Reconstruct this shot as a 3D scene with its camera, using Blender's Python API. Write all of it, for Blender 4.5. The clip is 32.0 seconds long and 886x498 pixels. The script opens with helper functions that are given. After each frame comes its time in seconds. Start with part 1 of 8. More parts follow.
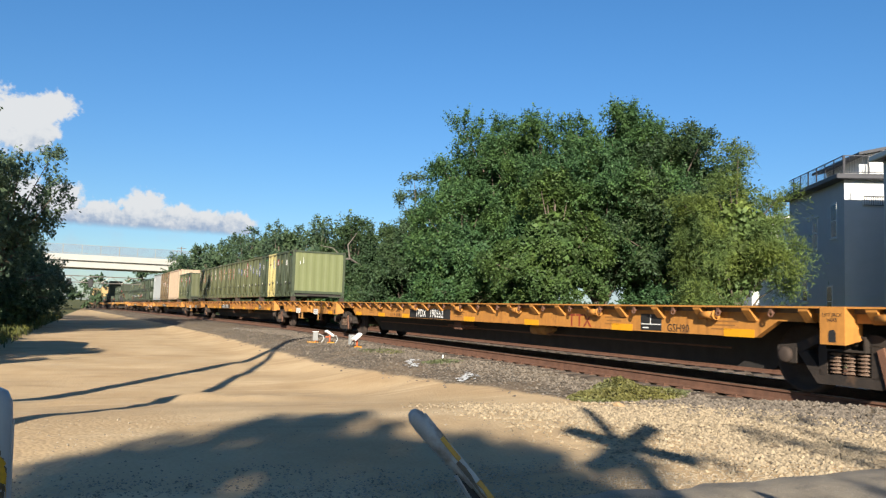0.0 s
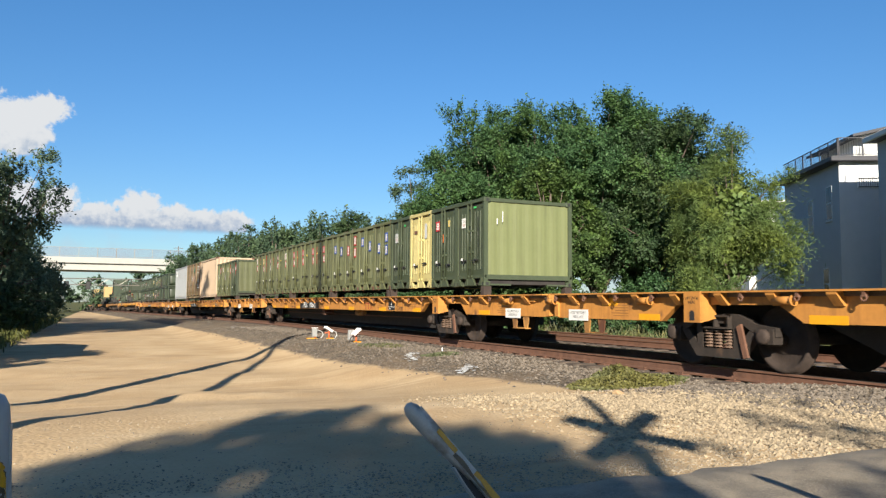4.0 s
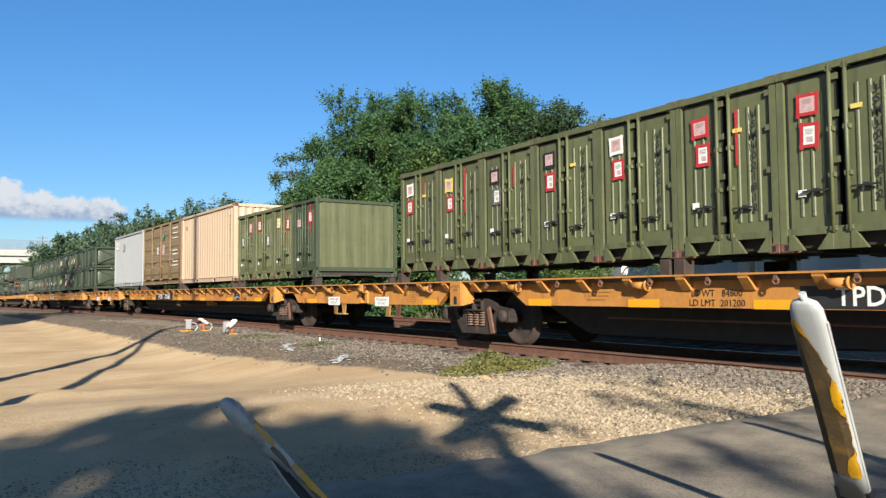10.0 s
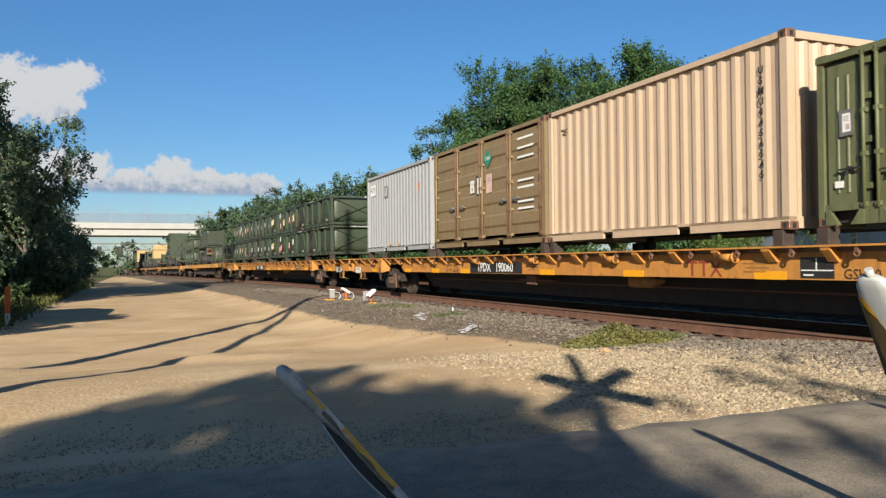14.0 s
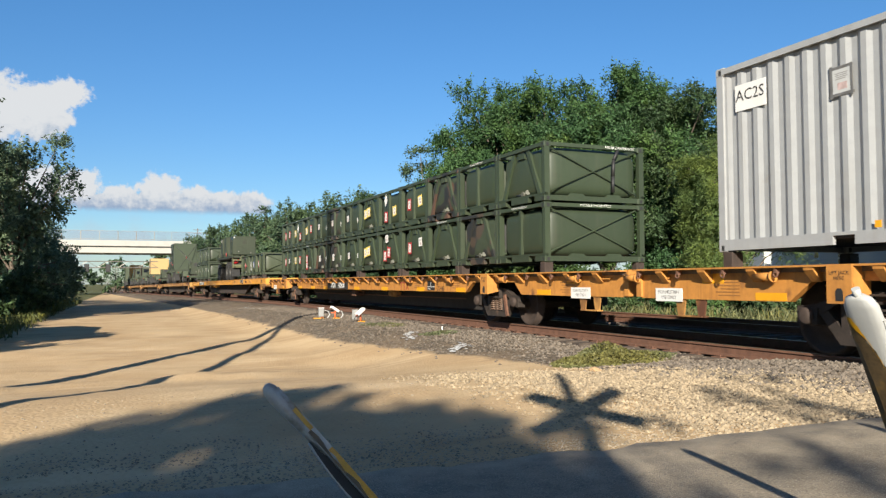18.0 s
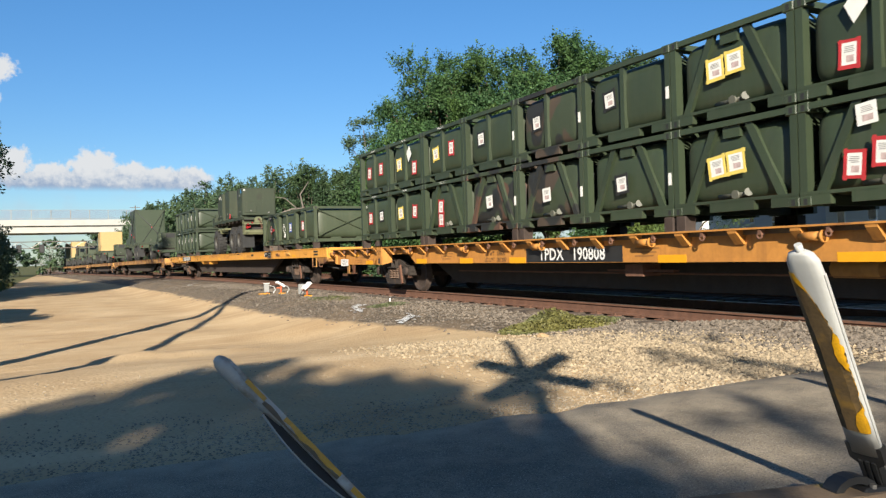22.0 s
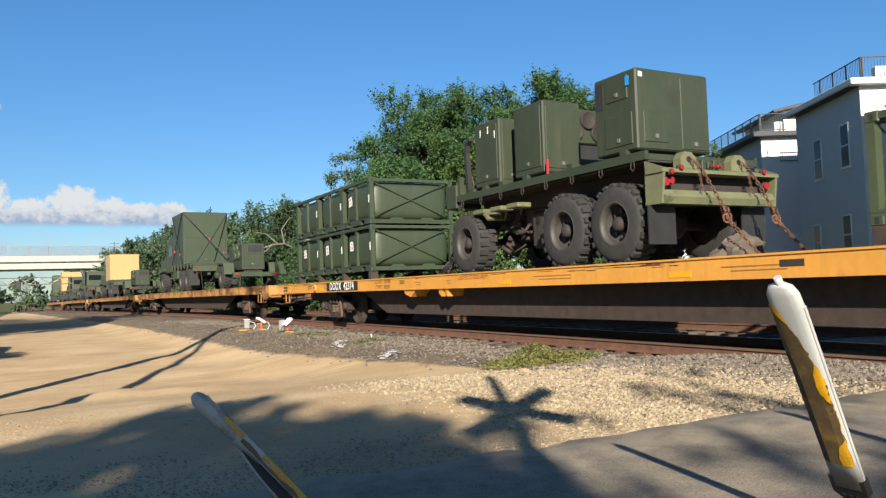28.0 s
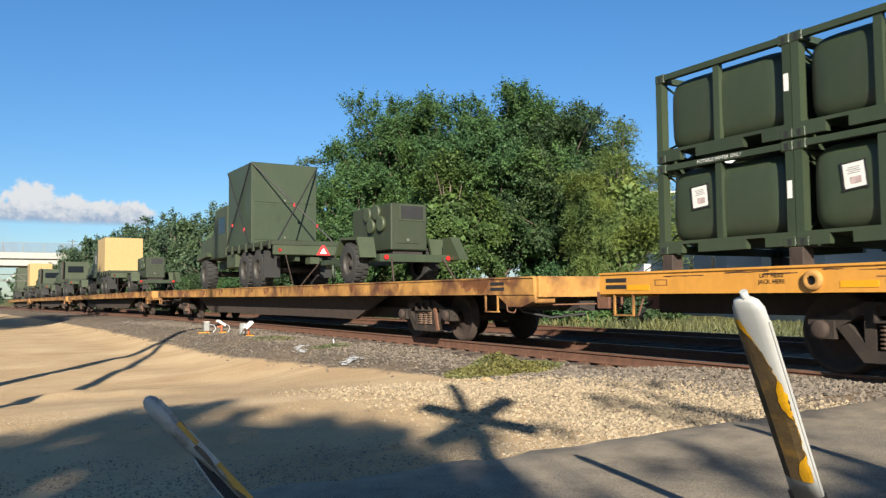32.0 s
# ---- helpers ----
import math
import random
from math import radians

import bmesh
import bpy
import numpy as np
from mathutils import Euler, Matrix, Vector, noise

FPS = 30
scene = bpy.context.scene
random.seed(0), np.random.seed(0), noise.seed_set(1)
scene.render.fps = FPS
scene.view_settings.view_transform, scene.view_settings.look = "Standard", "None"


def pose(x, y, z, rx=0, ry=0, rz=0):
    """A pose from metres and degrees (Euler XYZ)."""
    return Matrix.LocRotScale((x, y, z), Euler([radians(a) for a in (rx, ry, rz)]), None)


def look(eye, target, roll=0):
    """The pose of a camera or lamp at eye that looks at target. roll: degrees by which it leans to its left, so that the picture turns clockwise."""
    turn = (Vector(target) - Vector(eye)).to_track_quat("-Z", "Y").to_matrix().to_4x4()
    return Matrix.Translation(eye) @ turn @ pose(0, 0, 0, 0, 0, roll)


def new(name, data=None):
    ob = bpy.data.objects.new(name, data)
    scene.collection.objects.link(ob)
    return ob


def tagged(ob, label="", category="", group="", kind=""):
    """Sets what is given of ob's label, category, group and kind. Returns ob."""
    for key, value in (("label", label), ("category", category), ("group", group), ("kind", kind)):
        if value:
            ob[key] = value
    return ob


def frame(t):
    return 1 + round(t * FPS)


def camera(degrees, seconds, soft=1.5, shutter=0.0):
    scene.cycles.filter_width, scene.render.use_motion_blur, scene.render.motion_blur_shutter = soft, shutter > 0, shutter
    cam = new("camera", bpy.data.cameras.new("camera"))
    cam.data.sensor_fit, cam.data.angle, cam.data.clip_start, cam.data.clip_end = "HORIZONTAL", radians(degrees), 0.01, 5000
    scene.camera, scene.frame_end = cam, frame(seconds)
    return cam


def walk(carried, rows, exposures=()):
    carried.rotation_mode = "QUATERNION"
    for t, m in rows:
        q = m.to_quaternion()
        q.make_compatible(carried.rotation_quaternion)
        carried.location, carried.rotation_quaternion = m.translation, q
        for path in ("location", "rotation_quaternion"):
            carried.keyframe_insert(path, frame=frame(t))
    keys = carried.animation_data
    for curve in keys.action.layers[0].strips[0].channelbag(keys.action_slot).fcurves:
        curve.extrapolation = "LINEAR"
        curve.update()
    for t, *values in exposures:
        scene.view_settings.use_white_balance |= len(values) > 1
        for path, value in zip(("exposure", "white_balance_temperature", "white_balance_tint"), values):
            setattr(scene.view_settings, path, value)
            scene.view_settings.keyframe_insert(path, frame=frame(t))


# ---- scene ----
# All lengths in metres. The track runs along +Y; the train comes down it towards -Y.
cam = camera(59.3, 32.0, soft=1.3, shutter=0.12)
PATH = [
    (0, (2.56, 0.972, 1.595), (3.368, 2.794, 1.754), 1.9),
    (0.5, (2.559, 0.963, 1.597), (3.367, 2.787, 1.74), 1.7),
    (1, (2.564, 0.962, 1.595), (3.379, 2.783, 1.731), 1.5),
    (1.5, (2.569, 0.957, 1.598), (3.387, 2.778, 1.727), 1.2),
    (2, (2.571, 0.962, 1.595), (3.398, 2.779, 1.718), 1.5),
    (2.5, (2.571, 0.966, 1.588), (3.416, 2.776, 1.691), 1.8),
    (4.5, (2.569, 0.946, 1.6), (3.372, 2.77, 1.755), -0.1),
    (5, (2.562, 0.939, 1.601), (3.354, 2.768, 1.765), -0.1),
    (5.5, (2.563, 0.934, 1.604), (3.342, 2.768, 1.776), 0.2),
    (6, (2.561, 0.927, 1.605), (3.327, 2.766, 1.782), 0.3),
    (6.5, (2.563, 0.941, 1.602), (3.325, 2.782, 1.776), 0.3),
    (7, (2.562, 0.948, 1.601), (3.324, 2.789, 1.771), 0.6),
    (7.5, (2.564, 0.946, 1.601), (3.322, 2.789, 1.77), 0.5),
    (8, (2.569, 0.944, 1.602), (3.319, 2.79, 1.771), 0.5),
    (8.5, (2.568, 0.939, 1.604), (3.313, 2.787, 1.771), 0.3),
    (9, (2.577, 0.92, 1.601), (3.329, 2.767, 1.749), -0.8),
    (9.5, (2.652, 0.866, 1.604), (3.522, 2.664, 1.7), -1.6),
    (10, (2.729, 0.836, 1.609), (3.803, 2.520, 1.719), -0.5),
    (10.5, (2.752, 0.837, 1.609), (3.916, 2.455, 1.785), -1.3),
    (11, (2.809, 0.670, 1.618), (3.997, 2.270, 1.793), -1.9),
    (11.5, (2.893, 0.602, 1.598), (4.119, 2.179, 1.698), -1.3),
    (12, (3.005, 0.634, 1.599), (4.271, 2.180, 1.668), -1.0),
    (12.5, (3.052, 0.611, 1.600), (4.215, 2.237, 1.620), 0.0),
    (13, (3.062, 0.616, 1.62), (3.911, 2.426, 1.613), 0.8),
    (13.5, (2.974, 0.638, 1.624), (3.722, 2.492, 1.67), -0.4),
    (14, (2.969, 0.641, 1.622), (3.716, 2.496, 1.659), -0.5),
    (14.5, (2.962, 0.639, 1.621), (3.676, 2.507, 1.648), -0.3),
    (16.5, (2.969, 0.642, 1.62), (3.695, 2.505, 1.671), -0.7),
    (17, (2.964, 0.622, 1.621), (3.705, 2.479, 1.686), -0.5),
    (17.5, (2.963, 0.632, 1.619), (3.715, 2.484, 1.694), -0.4),
    (18, (2.973, 0.645, 1.62), (3.744, 2.488, 1.705), -0.3),
    (18.5, (2.973, 0.639, 1.614), (3.781, 2.466, 1.693), 0.2),
    (19, (2.977, 0.662, 1.598), (3.853, 2.46, 1.626), 0.5),
    (19.5, (2.964, 0.657, 1.594), (3.897, 2.425, 1.583), 0.9),
    (20, (2.997, 0.671, 1.604), (3.963, 2.421, 1.568), 0.6),
    (20.5, (2.945, 0.652, 1.592), (3.897, 2.411, 1.537), 0.4),
    (21, (2.969, 0.668, 1.604), (3.909, 2.433, 1.561), -0.3),
    (21.5, (2.958, 0.663, 1.608), (3.871, 2.442, 1.606), -0.7),
    (22, (2.963, 0.671, 1.6), (3.861, 2.458, 1.611), -1.7),
    (22.5, (2.985, 0.687, 1.599), (3.918, 2.456, 1.592), -2.5),
    (23, (2.983, 0.675, 1.596), (3.958, 2.421, 1.601), -3.1),
    (23.5, (2.978, 0.671, 1.593), (3.98, 2.402, 1.621), -3.3),
    (24, (2.967, 0.663, 1.589), (3.983, 2.385, 1.627), -3.5),
    (24.5, (2.973, 0.68, 1.589), (3.987, 2.404, 1.628), -3.6),
    (25, (2.969, 0.668, 1.595), (3.958, 2.405, 1.64), -3.3),
    (25.5, (2.975, 0.703, 1.597), (3.934, 2.457, 1.661), -2.6),
    (27.5, (2.967, 0.684, 1.598), (3.908, 2.447, 1.69), -2.2),
    (28, (2.967, 0.678, 1.596), (3.908, 2.44, 1.696), -1.9),
    (28.5, (2.967, 0.681, 1.597), (3.908, 2.443, 1.701), -1.8),
    (29, (2.965, 0.675, 1.594), (3.905, 2.437, 1.701), -1.6),
    (29.5, (2.963, 0.669, 1.594), (3.906, 2.429, 1.703), -1.4),
    (30, (2.962, 0.673, 1.594), (3.914, 2.428, 1.709), -1.2),
    (30.5, (2.964, 0.673, 1.592), (3.925, 2.423, 1.709), -1.0),
    (31, (2.971, 0.688, 1.59), (3.946, 2.431, 1.702), -0.7),
    (31.5, (2.98, 0.708, 1.592), (3.97, 2.443, 1.699), -0.4),
    (32, (2.985, 0.719, 1.593), (4.004, 2.436, 1.71), -0.5),
]

walk(cam, [(t, look(eye, target, roll)) for t, eye, target, roll in PATH],
     [(0, 1.12, 6500, 10), (9.3, 1.12, 6500, 10), (10.6, 1.08, 6000, 10), (12.0, 1.06, 6000, 10), (13.1, 1.02, 6500, 10), (14.0, 0.88, 6500, 10), (15.2, 0.94, 6500, 10), (17.0, 1.04, 6500, 10), (19.0, 1.10, 6500, 10), (32, 1.12, 6500, 10)])

# ---------------------------------------------------------------- light
SUN_AZ = Vector((-0.467, -0.884, 0)).normalized()
SUN_EL = radians(22)
world = bpy.data.worlds.new("sky")
scene.world = world
world.use_nodes = True


def build_sky():
    """A clear evening sky with a few low cumulus clouds far up the line."""
    nt = world.node_tree
    nt.nodes.clear()
    out = nt.nodes.new("ShaderNodeOutputWorld")
    bg = nt.nodes.new("ShaderNodeBackground")
    sky = nt.nodes.new("ShaderNodeTexSky")
    sky.sky_type = "NISHITA"
    sky.sun_disc = False
    sky.sun_elevation = SUN_EL
    sky.sun_rotation = math.atan2(SUN_AZ.x, SUN_AZ.y)
    sky.air_density, sky.dust_density, sky.ozone_density = 1.0, 0.3, 3.0
    bg.inputs["Strength"].default_value = 0.0555

    def op(kind, a, b=None, c=None):
        n = nt.nodes.new("ShaderNodeMath")
        n.operation = kind
        for k, v in enumerate((a, b, c)):
            if v is None:
                continue
            if isinstance(v, (int, float)):
                n.inputs[k].default_value = v
            else:
                nt.links.new(v, n.inputs[k])
        return n.outputs[0]

    def ranged(v, lo, hi, a=0.0, b=1.0):
        n = nt.nodes.new("ShaderNodeMapRange")
        n.interpolation_type = "SMOOTHSTEP"
        for k, q in zip((1, 2, 3, 4), (lo, hi, a, b)):
            n.inputs[k].default_value = q
        nt.links.new(v, n.inputs[0])
        return n.outputs[0]

    def blend(a, b, f, mode="MIX"):
        n = nt.nodes.new("ShaderNodeMix")
        n.data_type, n.blend_type = "RGBA", mode
        for sock, v in ((n.inputs[6], a), (n.inputs[7], b)):
            if isinstance(v, tuple):
                sock.default_value = (*v, 1)
            else:
                nt.links.new(v, sock)
        if isinstance(f, float):
            n.inputs[0].default_value = f
        else:
            nt.links.new(f, n.inputs[0])
        return n.outputs[2]

    hsv = nt.nodes.new("ShaderNodeHueSaturation")
    hsv.inputs["Saturation"].default_value = 1.19
    nt.links.new(sky.outputs[0], hsv.inputs["Color"])
    tc = nt.nodes.new("ShaderNodeTexCoord")
    sep = nt.nodes.new("ShaderNodeSeparateXYZ")
    nt.links.new(tc.outputs["Generated"], sep.inputs[0])
    tint = blend((0.70, 0.82, 0.98), (0.84, 1.03, 1.16), ranged(sep.outputs[2], 0.0, 0.40))
    clear = blend(hsv.outputs[0], tint, 1.0, "MULTIPLY")
    clear = blend(clear, (0.62, 0.60, 0.58), ranged(sep.outputs[2], 0.36, 1.0), "MULTIPLY")
    yy = op("MAXIMUM", sep.outputs[1], 0.05)
    u, v = op("DIVIDE", sep.outputs[0], yy), op("DIVIDE", sep.outputs[2], yy)
    flat = nt.nodes.new("ShaderNodeCombineXYZ")
    nt.links.new(u, flat.inputs[0])
    nt.links.new(v, flat.inputs[1])

    def puffs(scale, detail, shift):
        n = nt.nodes.new("ShaderNodeTexNoise")
        n.inputs["Scale"].default_value, n.inputs["Detail"].default_value, n.inputs["Roughness"].default_value = scale, detail, 0.55
        ad = nt.nodes.new("ShaderNodeVectorMath")
        ad.inputs[1].default_value = shift
        nt.links.new(flat.outputs[0], ad.inputs[0])
        nt.links.new(ad.outputs[0], n.inputs["Vector"])
        return n.outputs[0]

    def heap(spots):
        best = None
        for cu, cv, ru, rv in spots:
            d = nt.nodes.new("ShaderNodeVectorMath")
            d.operation = "SUBTRACT"
            d.inputs[1].default_value = (cu, cv, 0)
            m = nt.nodes.new("ShaderNodeVectorMath")
            m.operation = "MULTIPLY"
            m.inputs[1].default_value = (1 / ru, 1 / rv, 0)
            ln = nt.nodes.new("ShaderNodeVectorMath")
            ln.operation = "LENGTH"
            nt.links.new(flat.outputs[0], d.inputs[0])
            nt.links.new(d.outputs[0], m.inputs[0])
            nt.links.new(m.outputs[0], ln.inputs[0])
            f = op("SUBTRACT", 1.0, ln.outputs["Value"])
            best = f if best is None else op("SMOOTH_MAX", best, f, 0.15)
        return best

    bank = heap([(0.045, 0.106, 0.034, 0.030), (-0.041, 0.116, 0.026, 0.022), (0.004, 0.100, 0.030, 0.019), (0.087, 0.101, 0.034, 0.021), (0.120, 0.098, 0.034, 0.018),
                 (0.151, 0.099, 0.034, 0.019), (-0.090, 0.112, 0.045, 0.028), (-0.012, 0.096, 0.050, 0.014), (0.070, 0.094, 0.10, 0.016)])
    tower = heap([(-0.095, 0.208, 0.036, 0.026), (-0.057, 0.223, 0.028, 0.020), (-0.074, 0.212, 0.032, 0.024), (-0.086, 0.184, 0.032, 0.022), (-0.067, 0.190, 0.020, 0.016),
                  (-0.135, 0.200, 0.055, 0.045), (-0.19, 0.19, 0.06, 0.040)])
    fluff = op("ADD", op("MULTIPLY", puffs(60, 6, (0, 0, 0)), 0.9), -0.45)
    curl = op("ADD", op("MULTIPLY", puffs(140, 5, (3, 1, 0)), 0.7), -0.35)
    rough = op("ADD", fluff, curl)
    ahead = ranged(sep.outputs[1], 0.05, 0.25)
    a1 = op("MULTIPLY", ranged(op("ADD", bank, rough), -0.06, 0.28), ranged(op("ADD", v, op("MULTIPLY", rough, 0.004)), 0.083, 0.092))
    a2 = ranged(op("ADD", tower, rough), -0.04, 0.30)
    s1 = ranged(op("ADD", v, op("MULTIPLY", rough, 0.045)), 0.082, 0.112)
    s2 = ranged(op("ADD", op("ADD", v, op("MULTIPLY", u, -0.25)), op("MULTIPLY", rough, 0.08)), 0.165, 0.215)
    WHITE_TOP, GREY_BASE = (6.3, 6.5, 6.7), (2.6, 3.5, 4.9)
    haze = op("MULTIPLY", ranged(op("ADD", puffs(14, 5, (7, 2, 0)), op("MULTIPLY", v, -0.6)), 0.44, 0.62, 0.0, 0.55), ranged(v, 0.13, 0.02))
    col = blend(clear, (4.4, 5.2, 6.0), op("MULTIPLY", haze, ahead))
    col = blend(col, blend(GREY_BASE, WHITE_TOP, s1), op("MULTIPLY", a1, ahead))
    col = blend(col, blend((3.6, 4.3, 5.3), WHITE_TOP, s2), op("MULTIPLY", a2, ahead))
    nt.links.new(col, bg.inputs[0])
    nt.links.new(bg.outputs[0], out.inputs[0])
    d = bpy.data.lights.new("sun", "SUN")
    d.energy, d.angle, d.color = 5.2, radians(0.6), (1.0, 0.92, 0.78)
    ob = new("sun", d)
    to_sun = SUN_AZ * math.cos(SUN_EL) + Vector((0, 0, math.sin(SUN_EL)))
    ob.rotation_mode = "QUATERNION"
    ob.rotation_quaternion = to_sun.to_track_quat("Z", "Y")


build_sky()

# ---------------------------------------------------------------- materials
MATS = {}
TONE = 0.82  # scales every mat() colour down, so shade deepens against a stronger sun


def mat(name, color, rough=0.7, metal=0.0, vary=0.12, scale=6.0, bump=0.0, bscale=40.0, stain=None, stain_amt=0.0, stain_scale=1.5,
        island=0.0, objvar=0.0, spec=None, streak=None, streak_amt=0.5):
    """A procedural surface: base colour, fine and coarse variation, optional stains and bump."""
    if name in MATS:
        return MATS[name]
    color = tuple(c * TONE for c in color)
    stain = tuple(c * TONE for c in stain) if stain else stain
    m = bpy.data.materials.new(name)
    m.use_nodes = True
    nt = m.node_tree
    b = nt.nodes["Principled BSDF"]
    b.inputs["Roughness"].default_value = rough
    b.inputs["Metallic"].default_value = metal
    if spec is not None:
        b.inputs["Specular IOR Level"].default_value = spec
    tc = nt.nodes.new("ShaderNodeTexCoord")

    def noise_node(s, detail=4):
        n = nt.nodes.new("ShaderNodeTexNoise")
        n.inputs["Scale"].default_value = s
        n.inputs["Detail"].default_value = detail
        nt.links.new(tc.outputs["Object"], n.inputs["Vector"])
        return n

    def mix(a, bcol, fac, mode="MIX"):
        n = nt.nodes.new("ShaderNodeMix")
        n.data_type, n.blend_type = "RGBA", mode
        for sock, v in ((n.inputs[6], a), (n.inputs[7], bcol)):
            if isinstance(v, tuple):
                sock.default_value = (*v, 1)
            else:
                nt.links.new(v, sock)
        if isinstance(fac, float):
            n.inputs[0].default_value = fac
        else:
            nt.links.new(fac, n.inputs[0])
        return n.outputs[2]

    def ramp(src, lo, hi):
        r = nt.nodes.new("ShaderNodeMapRange")
        r.inputs[1].default_value, r.inputs[2].default_value = lo, hi
        nt.links.new(src, r.inputs[0])
        return r.outputs[0]

    dark = tuple(c * (1 - vary * 1.6) for c in color)
    light = tuple(min(1, c * (1 + vary)) for c in color)
    n1 = noise_node(scale)
    n2 = noise_node(scale * 9, 3)
    avg = nt.nodes.new("ShaderNodeMath")
    avg.operation = "MULTIPLY_ADD"
    avg.inputs[1].default_value = 0.4
    nt.links.new(n2.outputs[0], avg.inputs[0])
    half = nt.nodes.new("ShaderNodeMath")
    half.operation = "MULTIPLY"
    half.inputs[1].default_value = 0.6
    nt.links.new(n1.outputs[0], half.inputs[0])
    nt.links.new(half.outputs[0], avg.inputs[2])
    col = mix(dark, light, ramp(avg.outputs[0], 0.3, 0.7))
    if stain:
        n3 = noise_node(stain_scale, 6)
        col = mix(col, stain, ramp(n3.outputs[0], 0.72 - stain_amt * 0.4, 0.80 - stain_amt * 0.2))
    if streak:
        mp = nt.nodes.new("ShaderNodeMapping")
        mp.inputs["Scale"].default_value = (11.0, 11.0, 0.7)
        nt.links.new(tc.outputs["Object"], mp.inputs[0])
        n5 = noise_node(1.0, 5)
        nt.links.new(mp.outputs[0], n5.inputs["Vector"])
        n6 = noise_node(1.7, 3)
        both = nt.nodes.new("ShaderNodeMath")
        both.operation = "MULTIPLY"
        nt.links.new(ramp(n5.outputs[0], 0.47, 0.72), both.inputs[0])
        nt.links.new(ramp(n6.outputs[0], 0.35, 0.65), both.inputs[1])
        deep = nt.nodes.new("ShaderNodeMath")
        deep.operation = "MULTIPLY"
        deep.inputs[1].default_value = streak_amt
        nt.links.new(both.outputs[0], deep.inputs[0])
        col = mix(col, tuple(c * TONE for c in streak), deep.outputs[0])
    for amt, kind in ((island, "geo"), (objvar, "obj")):
        if amt:
            g = nt.nodes.new("ShaderNodeNewGeometry" if kind == "geo" else "ShaderNodeObjectInfo")
            s = g.outputs["Random Per Island"] if kind == "geo" else g.outputs["Random"]
            hsv = nt.nodes.new("ShaderNodeHueSaturation")
            mr = nt.nodes.new("ShaderNodeMapRange")
            mr.inputs[3].default_value, mr.inputs[4].default_value = 1 - amt, 1 + amt
            nt.links.new(s, mr.inputs[0])
            nt.links.new(mr.outputs[0], hsv.inputs["Value"])
            nt.links.new(col, hsv.inputs["Color"])
            col = hsv.outputs[0]
    nt.links.new(col, b.inputs["Base Color"])
    if bump:
        n4 = noise_node(bscale, 5)
        bp = nt.nodes.new("ShaderNodeBump")
        bp.inputs["Strength"].default_value = bump
        bp.inputs["Distance"].default_value = 0.02
        nt.links.new(n4.outputs[0], bp.inputs["Height"])
        nt.links.new(bp.outputs[0], b.inputs["Normal"])
    MATS[name] = m
    return m


ORANGE = mat("freight_orange", (0.52, 0.225, 0.045), 0.65, vary=0.14, scale=2.0, stain=(0.16, 0.07, 0.03), stain_amt=0.18, stain_scale=2.2, streak=(0.17, 0.07, 0.025), streak_amt=0.55)
ORANGE_RUST = mat("rusted_orange", (0.50, 0.255, 0.065), 0.7, vary=0.2, scale=1.5, stain=(0.11, 0.042, 0.02), stain_amt=0.78, stain_scale=1.7)
AMBER = mat("amber_paint", (0.66, 0.305, 0.05), 0.5, vary=0.08, scale=1.5, stain=(0.30, 0.12, 0.03), stain_amt=0.06, stain_scale=1.4, streak=(0.34, 0.14, 0.03), streak_amt=0.4)
SAFETY = mat("reflector_yellow", (0.80, 0.36, 0.01), 0.45, vary=0.06)
# DARK is grimy steel, and also the painted shade under cars and trucks.
DARK = mat("grime_and_shade_steel", (0.032, 0.026, 0.023), 0.8, vary=0.3, scale=5, bump=0.1)
RUST = mat("rusty_steel", (0.16, 0.075, 0.045), 0.85, vary=0.25, scale=7, bump=0.15)
RUST_DARK = mat("dark_rusty_steel", (0.050, 0.033, 0.025), 0.85, vary=0.3, scale=7, bump=0.15)
RAIL_TOP = mat("polished_rail", (0.42, 0.36, 0.32), 0.35, metal=0.9, vary=0.15, scale=3)
# BLACK is black paint and rubber, and the painted shade inside holes.
BLACK = mat("black_paint_and_shade", (0.02, 0.02, 0.02), 0.6, vary=0.2)
WHITE = mat("white_paint", (0.78, 0.77, 0.74), 0.6, vary=0.05)
PAPER = mat("white_paper", (0.75, 0.74, 0.70), 0.7, vary=0.05)
PAPER_YEL = mat("yellow_paper", (0.72, 0.55, 0.12), 0.7, vary=0.08)
TAPE_RED = mat("red_tape", (0.46, 0.032, 0.035), 0.5, vary=0.1)
TAPE_BLUE = mat("blue_tape", (0.03, 0.08, 0.35), 0.5, vary=0.1)
MARK_RED = mat("dull_red_paint", (0.28, 0.05, 0.02), 0.6, vary=0.1)
GREEN_A = mat("olive_container_paint", (0.116, 0.125, 0.056), 0.55, vary=0.14, scale=1.5, stain=(0.060, 0.072, 0.035), stain_amt=0.15, objvar=0.14, streak=(0.045, 0.048, 0.026), streak_amt=0.75)
GREEN_END = mat("pale_olive_end", (0.17, 0.19, 0.080), 0.55, vary=0.06, scale=1.5, stain=(0.11, 0.13, 0.05), stain_amt=0.08, streak=(0.12, 0.125, 0.06), streak_amt=0.6)
GREEN_B = mat("dark_green_paint", (0.050, 0.066, 0.034), 0.55, vary=0.14, scale=1.5, stain=(0.03, 0.045, 0.025), stain_amt=0.15, objvar=0.10, streak=(0.085, 0.09, 0.055), streak_amt=0.45)
GREEN_T = mat("tank_green_paint", (0.036, 0.052, 0.027), 0.5, vary=0.10, scale=1.2, stain=(0.022, 0.030, 0.018), stain_amt=0.2, objvar=0.14, streak=(0.06, 0.066, 0.042), streak_amt=0.5)
